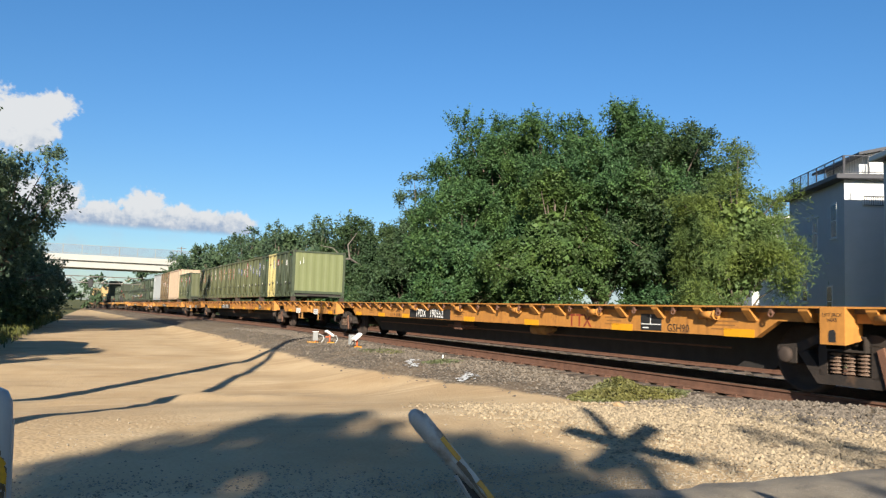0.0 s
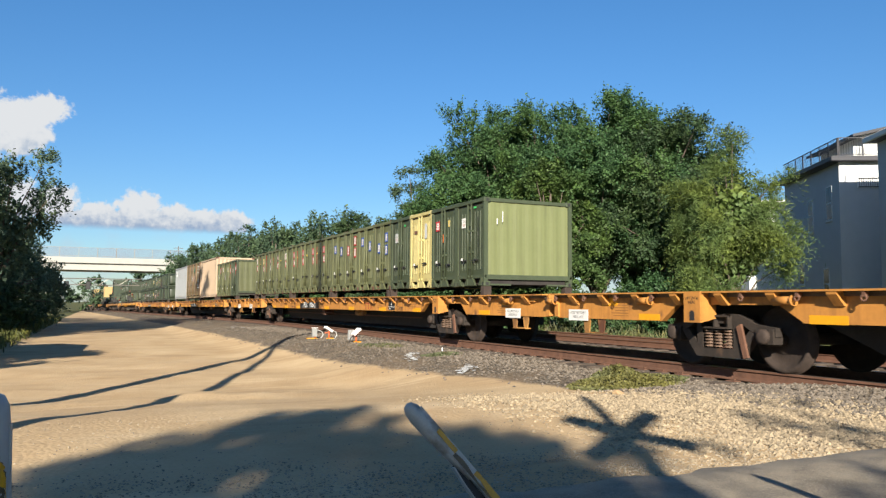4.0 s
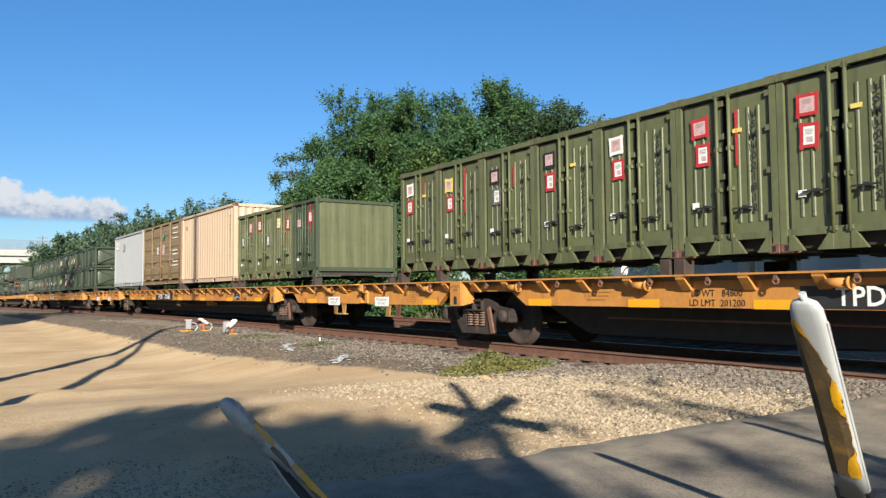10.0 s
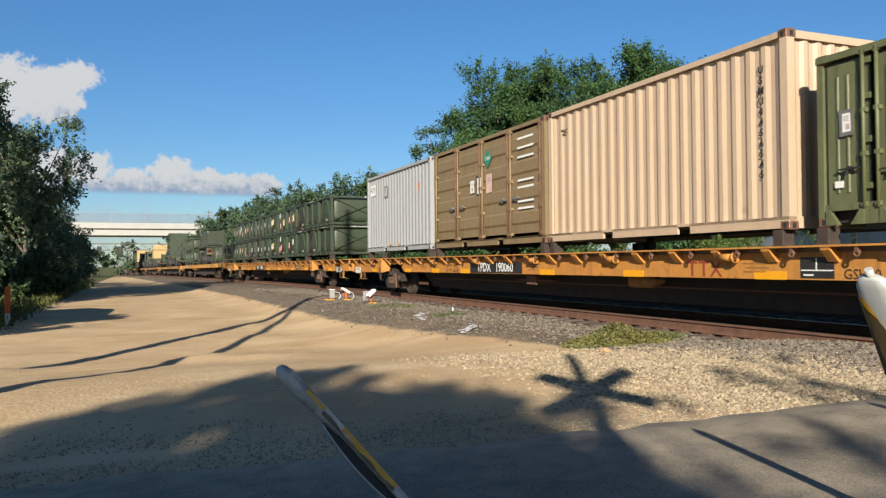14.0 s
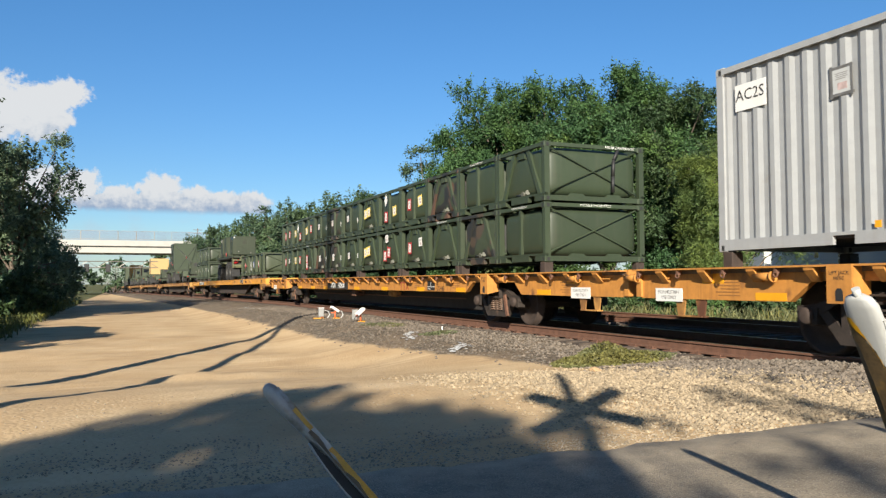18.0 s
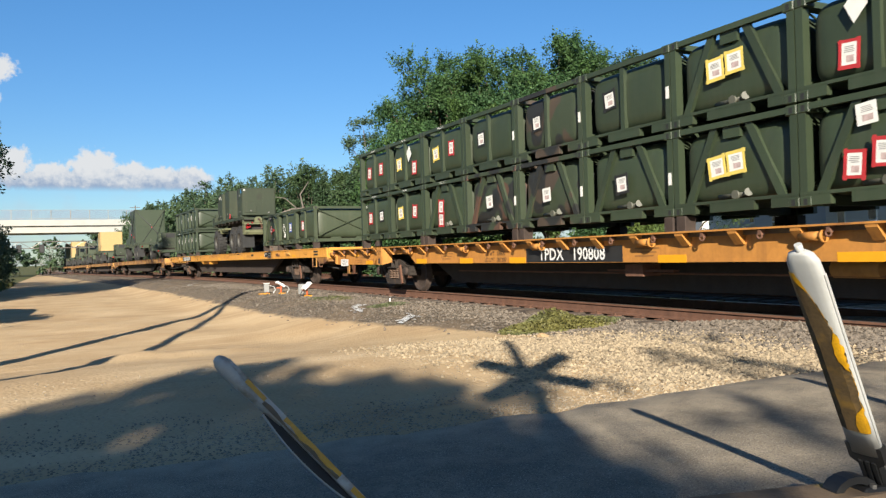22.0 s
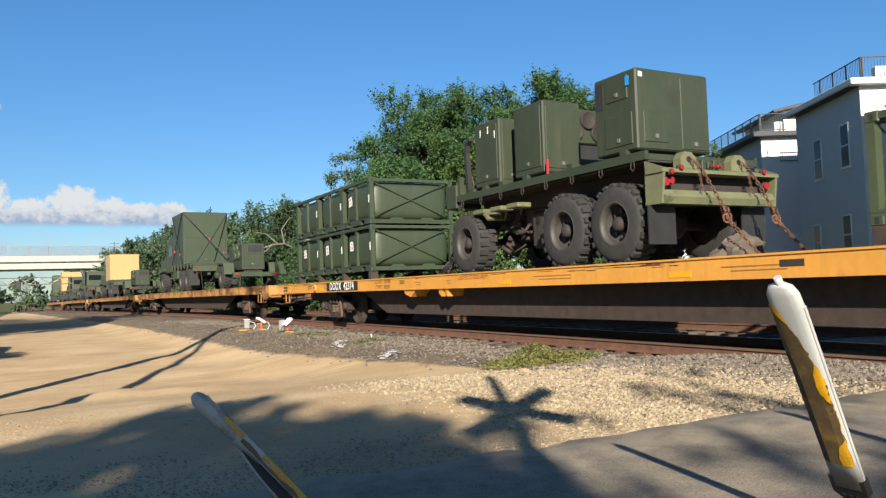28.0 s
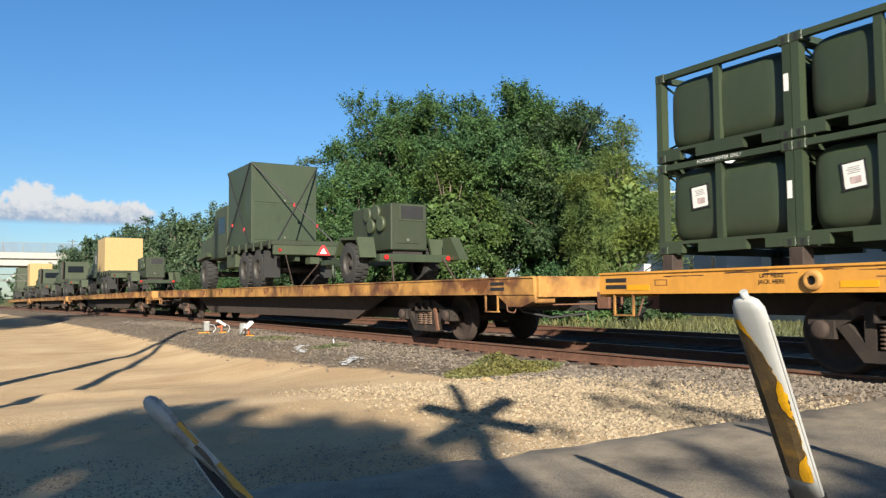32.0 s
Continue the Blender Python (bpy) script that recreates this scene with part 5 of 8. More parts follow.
    castings(c, 2.44, l, h, cm)
    return c


def plain_sides(c, m, l, h, pitch=0.275, near=True):
    w = corr_wall("side_wall", l - 0.24, 0.17, h - 0.10, m, pitch)
    if near:
        part("side_wall", w, None, c, at=pose(-1.185, 0, 0))
    part("side_wall", w, None, c, at=pose(1.185, 0, 0, 0, 0, 180))
    e = corr_wall("end_wall", 2.18, 0.17, h - 0.12, m, 0.24)
    part("end_wall", e, None, c, at=pose(0, l / 2 - 0.03, 0, 0, 0, -90))
    part("end_wall", e, None, c, at=pose(0, -l / 2 + 0.03, 0, 0, 0, 90))


bc = make_box20("beige corrugated steel shipping container with rust at its corners", BEIGE, RUST)
plain_sides(bc, BEIGE, 6.06, 2.59)
code(bc, "USMU0456545", -1.19, -2.55, 1.45, 0.14)
part("stencil", boxes((-1.189, -1.186, 2.35, 2.60, 2.15, 2.18), (-1.189, -1.186, 2.35, 2.55, 2.08, 2.11)), TAN, bc)
on_car(bc, "C", 74.03)

tc = make_box20("tan side-door shipping container with rusty frame and placards", TAN, RUST)
plain_sides(tc, TAN, 6.06, 2.59, near=False)
rib = bmesh.new()
w = 1.42
box(rib, -0.01, 0.03, -w / 2, w / 2, 0.24, 2.44)
for z in (0.42, 0.95, 1.5, 2.02):
    prism(rib, [(-0.01, z), (-0.04, z + 0.05), (-0.04, z + 0.26), (-0.01, z + 0.31)], "y", -w / 2 + 0.09, w / 2 - 0.09)
rib_me = mesh_of("door", rib, TAN)
for k in range(4):
    d = part("door", rib_me, None, tc, at=pose(-1.17, -2.19 + 1.46 * k, 0))
    for q in (-1, 1):
        rb = bmesh.new()
        tube(rb, (-0.06, 0, 0.16), (-0.06, 0, 2.52), 0.024, 8)
        for z in (0.2, 0.75, 1.35, 1.9, 2.44):
            box(rb, -0.08, 0.0, -0.045, 0.045, z, z + 0.06)
        part("lock_rod", rb, TAN if q > 0 else RUST, d, "", pose(0, q * 0.66, 0))
    hb = bmesh.new()
    box(hb, -0.09, -0.06, -0.20, 0.14, 0.98, 1.01)
    box(hb, -0.08, -0.02, -0.05, 0.05, 0.95, 1.05)
    part("handle", hb, CHROME, d, "", pose(0, 0.40 if k % 2 == 0 else -0.40, 0))
sheet(tc, -1.215, 0.12, 1.46, 0.24, 0.40, PAPER, BLACK)
sheet(tc, -1.215, -0.42, 1.46, 0.30, 0.44, mat("pink_notice", (0.62, 0.42, 0.36), 0.7))
sheet(tc, -1.215, 0.52, 1.46, 0.22, 0.30, PAPER)
dm = bmesh.new()
prism(dm, [(-0.22, 0), (0, -0.22), (0.22, 0), (0, 0.22)], "x", -0.004, 0.0)
part("hazard_diamond", dm, mat("placard_green", (0.03, 0.22, 0.14), 0.5), tc, "green diamond placard", pose(-1.213, -0.35, 2.05))
part("hazard_number", letters("1066", 0.14, WHITE), None, tc, "", side_pose(-1.219, -0.35, 2.05))
st = bmesh.new()
for z in (2.25, 2.05, 1.85, 1.35, 1.2, 0.9, 0.75):
    box(st, -1.218, -1.214, -2.55, -1.85, z, z + 0.045)
part("stencil", st, PAPER, tc, "faded white stencil lines")
on_car(tc, "C", 80.25, 0, 1.335)

BOXGREY = mat("pale_grey_container_paint", (0.345, 0.355, 0.36), 0.55, vary=0.06, stain=(0.26, 0.25, 0.23), stain_amt=0.12, streak=(0.25, 0.24, 0.22), streak_amt=0.45)
wc = make_box20("light grey corrugated steel shipping container", BOXGREY, BOXGREY)
plain_sides(wc, BOXGREY, 6.06, 2.59)
sg = boxes((-1.196, -1.188, 2.15, 2.70, 1.92, 2.28))
part("sign_panel", sg, WHITE, wc, "white sign")
part("sign_lettering", letters("AC2S", 0.22, BLACK), None, wc, "", side_pose(-1.199, 2.43, 2.12))
sheet(wc, -1.19, 1.0, 1.95, 0.26, 0.30, LGREY, CHROME)
for y in (0.55, -0.35):
    part("fork_tag", boxes((-1.224, -1.216, y - 0.04, y + 0.04, 0.19, 0.27)), SAFETY, wc, "yellow tag")
part("orange_tag", boxes((-1.19, -1.186, -2.10, -2.0, 1.75, 1.95)), mat("orange_tag", (0.75, 0.16, 0.03)), wc)
on_car(wc, "C", 86.62)


# ---------------------------------------------------------------- framed tank modules
TANKS = {}


def rounded_tank(m, w=2.30, l=1.86, z0=0.10, z1=1.14, p=9.0):
    """A closed tank with bulging, well-rounded sides."""
    key = ("tank", m.name)
    if key in TANKS:
        return TANKS[key]
    bm = bmesh.new()
    nu, nv = 40, 18

    def sgn(c, e):
        return math.copysign(abs(c) ** e, c)
    rows = []
    for j in range(nv + 1):
        v = -math.pi / 2 + math.pi * j / nv
        ring = []
        for i in range(nu):
            u = 2 * math.pi * i / nu
            e = 2 / p
            ring.append(bm.verts.new((w / 2 * sgn(math.cos(v), e) * sgn(math.cos(u), e), l / 2 * sgn(math.cos(v), e) * sgn(math.sin(u), e),
                                      (z0 + z1) / 2 + (z1 - z0) / 2 * sgn(math.sin(v), 2 / 5.0))))
        rows.append(ring)
    for a, b in zip(rows, rows[1:]):
        for i in range(nu):
            if (a[i].co - b[i].co).length + (a[i].co - a[(i + 1) % nu].co).length > 1e-5:
                bm.faces.new((a[i], a[(i + 1) % nu], b[(i + 1) % nu], b[i])).smooth = True
    bmesh.ops.remove_doubles(bm, verts=bm.verts, dist=1e-4)
    TANKS[key] = mesh_of("tank", bm, m)
    return TANKS[key]


def tank_meshes(m):
    key = ("frame", m.name)
    if key in TANKS:
        return TANKS[key]
    L, H = 2.03, 1.205
    post = mesh_of("corner_post", boxes((-0.06, 0.06, -0.05, 0.05, 0.1, H - 0.1)), m)
    top = bmesh.new()
    base = bmesh.new()
    for x in (-1, 1):
        box(top, x * 1.18 - 0.04, x * 1.18 + 0.04, -L / 2, L / 2, H - 0.09, H - 0.015)
        box(base, x * 1.18 - 0.04, x * 1.18 + 0.04, -L / 2, L / 2, 0.13, 0.17)
        for y0, y1 in ((-L / 2, -0.62), (-0.36, 0.36), (0.62, L / 2)):
            box(base, x * 1.18 - 0.04, x * 1.18 + 0.04, y0, y1, 0.015, 0.14)
    for y in (-1, 1):
        box(top, -1.2, 1.2, y * (L / 2 - 0.04) - 0.035, y * (L / 2 - 0.04) + 0.035, H - 0.09, H - 0.015)
        box(base, -1.2, 1.2, y * (L / 2 - 0.04) - 0.035, y * (L / 2 - 0.04) + 0.035, 0.015, 0.12)
        for x in (-0.45, 0.45):
            prism(base, [(x - 0.2, 0.12), (x + 0.2, 0.12), (x + 0.14, 0.17), (x - 0.14, 0.17)], "y", y * (L / 2 - 0.04) - 0.03, y * (L / 2 - 0.04) + 0.03)
    brace = bmesh.new()
    a, b = (-1.08, 0.20), (1.02, H - 0.12)
    for p, q in (((a[0], 0, a[1]), (b[0], 0, b[1])), ((a[0], 0.01, b[1]), (b[0], 0.01, a[1]))):
        tube(brace, p, q, 0.016, 6)
    mid = mesh_of("side_post", boxes((-0.035, 0.035, -0.045, 0.045, 0.16, H - 0.08)), m)
    dg = bmesh.new()
    prism(dg, [(-0.82, 0.16), (-0.70, 0.16), (-0.22, H - 0.08), (-0.34, H - 0.08)], "x", -0.03, 0.03)
    dg2 = bmesh.new()
    prism(dg2, [(0.82, 0.16), (0.34, H - 0.08), (0.22, H - 0.08), (0.70, 0.16)], "x", -0.03, 0.03)
    plate = boxes((-0.03, 0.03, -0.14, 0.14, H - 0.24, H - 0.08))
    valve = bmesh.new()
    tube(valve, (0.0, 0.30, 0.22), (0.0, -0.16, 0.24), 0.04, 8)
    tube(valve, (-0.06, 0.0, 0.23), (0.06, 0.0, 0.23), 0.06, 8)
    tube(valve, (0.0, -0.16, 0.24), (-0.05, -0.22, 0.25), 0.055, 8)
    hatch = bmesh.new()
    tube(hatch, (-0.07, -0.38, 0.55), (0.05, -0.38, 0.55), 0.075, 14)
    cast = CASTING.copy()
    cast.materials[0] = m
    TANKS[key] = dict(post=post, top=mesh_of("top_frame", top, m), base=mesh_of("base_frame", base, m), brace=mesh_of("cross_brace", brace, m), mid=mid,
                      dg=mesh_of("diagonal_strut", dg, m), dg2=mesh_of("diagonal_strut", dg2, m), plate=mesh_of("mounting_plate", plate, m),
                      valve=mesh_of("outlet_valve", valve, mat("dull_valve_metal", (0.10, 0.10, 0.075), 0.6)), hatch=mesh_of("hatch", hatch, m), cast=cast)
    return TANKS[key]


def make_tank(m, struts, label, tank_m=None):
    d = tank_meshes(m)
    t = thing("tank_module", label, "tank container", "framed tank modules")
    for x in (-1, 1):
        for y in (-1, 1):
            part("corner_post", d["post"], None, t, at=pose(x * 1.155, y * 0.965, 0))
    part("top_frame", d["top"], None, t)
    part("base_frame", d["base"], None, t)
    part("tank", rounded_tank(tank_m or m), None, t, "rounded steel tank")
    for y in (-0.975, 0.975):
        part("cross_brace", d["brace"], None, t, at=pose(0, y, 0))
    for s in (-1, 1):
        if struts:
            part("diagonal_strut", d["dg"], None, t, at=pose(s * 1.16, 0, 0))
            part("diagonal_strut", d["dg2"], None, t, at=pose(s * 1.16, 0, 0))
            part("mounting_plate", d["plate"], None, t, at=pose(s * 1.15, 0, 0))
        else:
            part("side_post", d["mid"], None, t, at=pose(s * 1.165, 0.03, 0))
    if struts:
        part("outlet_valve", d["valve"], None, t, "worn metal outlet valve", pose(-1.09, 0, 0))
        part("hatch", d["hatch"], None, t, at=pose(-1.07, 0, 0))
    castings(t, 2.44, 2.03, 1.205, d["cast"])
    return t


def words_top(t, text):
    part("stencil_lettering", letters(text, 0.062, WHITE), None, t, "white stencil", side_pose(-1.224, 0.0, 1.155))


def words_end(t, text, x=0.3):
    part("stencil_lettering", letters(text, 0.07, WHITE), None, t, "white stencil", Matrix.Translation((x, -1.014, 1.155)) @ Matrix.Rotation(radians(90), 4, "X"))


DKG = "dark green framed steel tank module"
W_, R_, Y_, K_ = (PAPER, None), (PAPER, TAPE_RED), (PAPER, PAPER_YEL), (PAPER, BLACK)
# front to back: s struts or p centre post, g green or c camouflage, then placards as (kind, along, height)
UPPER = [("sg",), ("pg",), ("sc",), ("pg", (R_, 0.42, 0.62), (Y_, -0.40, 0.66)), ("pg", (Y_, -0.38, 0.55), (R_, 0.38, 0.42), ("diamond", 0.25, 0.92)), ("sg", (Y_, 0.20, 0.66), (Y_, -0.12, 0.70)),
         ("pg", (K_, 0.38, 0.68)), ("pc", (K_, 0.38, 0.66)), ("pg", (K_, 0.36, 0.66)), ("pg", (R_, -0.36, 0.66), (Y_, 0.40, 0.62)),
         ("pg", (Y_, 0.44, 0.62), (R_, -0.46, 0.45), ("diamond", -0.28, 0.80)), ("pg", (R_, 0.42, 0.60), (R_, -0.40, 0.64))]
LOWER = [("pg",), ("sc",), ("sg",), ("sg", (R_, 0.25, 0.58), (W_, -0.55, 0.72)), ("sg", (R_, 0.32, 0.42), (R_, -0.02, 0.52), (W_, 0.16, 0.95)), ("sg", (Y_, 0.22, 0.60), (Y_, -0.10, 0.64)), ("sg", (K_, 0.08, 0.56)),
         ("sc", (W_, 0.05, 0.56)), ("sc", (W_, 0.0, 0.58)), ("sg", (R_, 0.10, 0.62), (R_, 0.10, 0.34)), ("pg", (Y_, 0.42, 0.62), (R_, -0.42, 0.62)),
         ("pg", (R_, 0.42, 0.60), (K_, -0.36, 0.62))]
for j, row in enumerate((LOWER, UPPER)):
    for k, (kind, *cards) in enumerate(row):
        struts = kind[0] == "s"
        lab = "dark green framed tank" + (" camouflaged" if kind[1] == "c" else "") + (" with struts" if struts else " with centre post") + (" and taped placards" if cards else "")
        t = make_tank(GREEN_T if kind[1] == "g" else (CAMO_BRN, CAMO_BLK)[k % 2], struts, lab)
        X = -1.215 if struts else -1.158
        for what, y, z in cards:
            if what == "diamond":
                part("loose_sheet", B(lambda bm: prism(bm, [(-0.14, 0.0), (0, -0.2), (0.14, 0.0), (0, 0.2)], "x", -0.004, 0)), PAPER, t, "white diamond sheet", pose(-1.21, y, z, 8))
            elif what is R_:
                sheet(t, X, y, z, 0.20, 0.26, PAPER, TAPE_RED, 4)
            else:
                sheet(t, X, y, z, 0.24, 0.24, what[0], what[1], -5)
        if (j, k) in ((0, 0), (0, 2), (1, 1)):
            words_top(t, "POTABLE WATER ONLY")
        if k == 0:
            words_end(t, "POTABLE WATER ONLY", 0.0 if j == 0 else 0.62)
        if k == 0 and j == 1:
            hose = bmesh.new()
            pts = [(0.55, -1.03, 1.10), (0.42, -1.06, 0.9), (0.40, -1.06, 0.55), (0.40, -1.05, 0.22)]
            for a, b in zip(pts, pts[1:]):
                tube(hose, a, b, 0.035, 8)
            part("hose", hose, BLACK, t, "black rubber hose")
        if 6 <= k <= 8:
            part("data_plate", boxes((-1.222, -1.218, -0.99, -0.93, 0.45, 0.62)), PAPER, t, "small white sticker")
        if k >= 9:
            words_top(t, "FUEL ONLY")
        on_car(t, "D", 94.54 + 2.047 * (k + 0.5), 0, 1.335 + 1.222 * j)
for k in range(3):
    t = make_tank(GREEN_B, k == 2, DKG + " with taped placards")
    if k < 2:
        sheet(t, -1.158, (0.30, -0.34)[k], 0.60, 0.22, 0.27, PAPER, (TAPE_RED, TAPE_BLUE)[k])
    if k == 0:
        words_end(t, "FUEL ONLY", 0.75)
    if k == 1:
        ls = bmesh.new()
        for p, q in (((0.44, 0.78), (0.26, 0.55)), ((0.44, 0.78), (0.52, 0.56)), ((0.52, 0.56), (0.34, 0.42)), ((0.26, 0.55), (0.34, 0.42))):
            tube(ls, (-1.165, p[0], p[1]), (-1.165, q[0], q[1]), 0.006, 5)
        prism(ls, [(0.42, 0.28), (0.24, 0.26), (0.22, 0.36), (0.33, 0.45)], "x", -1.172, -1.166)
        part("loose_sheet", ls, PAPER, t, "peeling white placard edge")
    if k == 2:
        hz = part("placard", B(lambda bm: prism(bm, [(-0.18, 0), (0, -0.18), (0.18, 0), (0, 0.18)], "x", -0.004, 0.0)), TAPE_RED, t, "red diamond placard", pose(-1.162, 0.0, 0.60))
        part("band", boxes((-0.0055, -0.004, -0.115, 0.115, -0.055, 0.055)), PAPER, hz, "white band")
        part("number", letters("1863", 0.115, BLACK), None, hz, "", side_pose(-0.007, 0, 0))
        part("class_number", letters("3", 0.06, PAPER), None, hz, "", side_pose(-0.006, 0, -0.115))
        part("flame", B(lambda bm: prism(bm, [(-0.028, 0.07), (0.028, 0.07), (0.036, 0.095), (0.014, 0.11), (0.0, 0.145), (-0.014, 0.11), (-0.036, 0.095)], "x", -0.006, -0.004)), PAPER, hz, "white flame")
        part("notice_plate", boxes((-1.205, -1.198, -0.17, 0.17, 0.96, 1.12)), DARK, t, "dark notice plate")
        part("notice_print", boxes((-1.207, -1.205, -0.10, 0.12, 1.05, 1.058), (-1.207, -1.205, -0.12, 0.06, 1.02, 1.027)), LGREY, t)
        vc = bmesh.new()
        tube(vc, (-1.13, -0.33, 0.58), (-1.23, -0.33, 0.58), 0.05, 12)
        tube(vc, (-1.2, -0.28, 0.58), (-1.2, -0.38, 0.60), 0.02, 6)
        part("valve_cap", vc, TAPE_RED, t, "red valve cap")
    on_car(t, "E", 123.36 + 2.05 * (k + 0.5), 0, 1.41)
    for j in range(2):
        t = make_tank(GREEN_T, False, DKG + " stacked on a yellow flat car")
        if j == 0 or k == 0:
            sheet(t, -1.158, 0.45 if k == 0 else 0.36, 0.72, 0.25, 0.27, PAPER, BLACK, -6, 0.014)
        if k == 2 and j == 0:
            words_top(t, "POTABLE WATER ONLY")
        part("data_plate", boxes((-1.222, -1.218, -0.99, -0.93, 0.55, 0.75)), PAPER, t, "small white sticker")
        on_car(t, "E", 142.87 + 2.04 * (k + 0.5), 0, 1.41 + 1.222 * j)


# pedestals under the containers
PED = mesh_of("pedestal", boxes((-0.10, 0.10, -0.09, 0.09, 0.0, 0.225, 0, 0.01)), RUST_DARK)


def pedestals(key, ys, z0=1.11, h=0.225):
    for y in ys:
        for x in (-1.12, 1.12):
            p = tagged(new("container_pedestal", PED), "rusty steel container pedestal on a flat car deck", "pedestal", "container pedestals")
            aboard(p, CAR_C[key], Matrix.Translation((x, y - CAR_C[key], z0 + h - 0.225)))


pedestals("B", [35.25 + 1.473 * 4 * k + d for k in range(5) for d in ((-0.02,) if k == 0 else (-0.12, 0.12) if k < 4 else (-0.12, 1.4))])
pedestals("C", (64.78, 70.5, 71.2, 76.95, 77.35, 83.1, 83.75, 89.5))
pedestals("D", [94.54 + 2.047 * 2 * k + d for k in range(7) for d in ((0.12,) if k == 0 else (-0.12, 0.12) if k < 6 else (-0.12,))])
pedestals("E", (123.48, 125.3, 127.46, 129.4, 143.0, 144.9, 146.96, 148.85), 1.20, 0.21)


# ---------------------------------------------------------------- vehicles on the flat cars
def tyre_mesh(r=0.6, w=0.42):
    bm = bmesh.new()
    lathe(bm, [(-w / 2, r * 0.55), (-w / 2, r * 0.86), (-w * 0.42, r * 0.96), (-w * 0.2, r), (w * 0.2, r), (w * 0.42, r * 0.96), (w / 2, r * 0.86), (w / 2, r * 0.55)], 28, caps=False)
    for k in range(22):
        a = k * 2 * math.pi / 22
        for s in (-1, 1):
            m = Matrix.Rotation(a + s * 0.07, 4, "X") @ Matrix.Translation((s * w * 0.24, 0, r * 0.995))
            for v in box(bm, -w * 0.2, w * 0.2, -0.045, 0.045, -0.02, 0.028):
                v.co = m @ v.co
    return mesh_of("tyre", bm, RUBBER)


def rim_mesh(m, r=0.6, w=0.42):
    """A dished steel rim with a bright lip, a hollow with its shade painted dark, and a hub with studs."""
    bm = bmesh.new()
    lathe(bm, [(-w * 0.50, r * 0.57), (-w * 0.52, r * 0.55), (-w * 0.44, r * 0.50), (-w * 0.30, r * 0.49)], 28, caps=False)
    lathe(bm, [(-w * 0.30, r * 0.49), (-w * 0.02, r * 0.46), (0.0, r * 0.20)], 24, mi=1, caps=False)
    lathe(bm, [(-0.001, r * 0.20), (-w * 0.34, r * 0.18), (-w * 0.42, r * 0.11), (-w * 0.43, r * 0.02)], 16, mi=1)
    lathe(bm, [(w * 0.3, r * 0.05), (w * 0.3, r * 0.57)], 20)
    for k in range(8):
        a = k * math.pi / 4
        tube(bm, (-w * 0.0, 0.32 * r * math.cos(a), 0.32 * r * math.sin(a)), (-w * 0.14, 0.32 * r * math.cos(a), 0.32 * r * math.sin(a)), 0.028, 6)
    return mesh_of("rim", bm, [m, DARK])


GREEN_V = mat("vehicle_green_paint", (0.030, 0.041, 0.021), 0.6, vary=0.12, scale=1.5, stain=(0.026, 0.031, 0.017), stain_amt=0.25, streak=(0.075, 0.072, 0.045), streak_amt=0.4)
OLIVE_D = mat("worn_olive_paint", (0.145, 0.150, 0.078), 0.6, vary=0.15, scale=3, stain=(0.05, 0.05, 0.03), stain_amt=0.3, stain_scale=4)
RIMP = mat("dusty_rim_paint", (0.055, 0.052, 0.045), 0.6, vary=0.2, scale=6)
TYRE = tyre_mesh()
RIM = rim_mesh(RIMP)


def wheel(parent, x, y, z, scale=1.0):
    side = 0 if x < 0 else 180
    s = Matrix.Diagonal((scale, scale, scale, 1))
    t = part("wheel", TYRE, None, parent, "black knobbly tyre", pose(x, y, z, 0, 0, side) @ s)
    part("rim", RIM, None, t, "green steel rim")


def panel_box(parent, name, x0, x1, y0, y1, z0, z1, m, panels=()):
    """A sheet-steel cabinet with bevelled edges; panels stand proud of the side or the end: (face, a0, a1, z0, z1)."""
    b = part(name, B(lambda bm: box(bm, x0, x1, y0, y1, z0, z1, 0, 0.025)), m, parent)
    for face, a0, a1, c0, c1 in panels:
        if face == "side":
            bm = B(lambda q: box(q, x0 - 0.014, x0 + 0.01, a0, a1, c0, c1, 0, 0.008))
        else:
            bm = B(lambda q: box(q, a0, a1, y0 - 0.014, y0 + 0.01, c0, c1, 0, 0.008))
        part("access_panel", bm, m, b)
        lt = boxes((x0 - 0.03, x0 - 0.01, (a0 + a1) / 2 - 0.03, (a0 + a1) / 2 + 0.03, c0 + 0.06, c0 + 0.12)) if face == "side" else \
            boxes(((a0 + a1) / 2 - 0.03, (a0 + a1) / 2 + 0.03, y0 - 0.03, y0 - 0.01, c0 + 0.06, c0 + 0.12))
        part("latch", lt, CHROME, b)
    return b


def strap(parent, p, q, m, r=0.022, name="tie_down_chain"):
    bm = bmesh.new()
    tube(bm, p, q, r, 6)
    part(name, bm, m, parent)


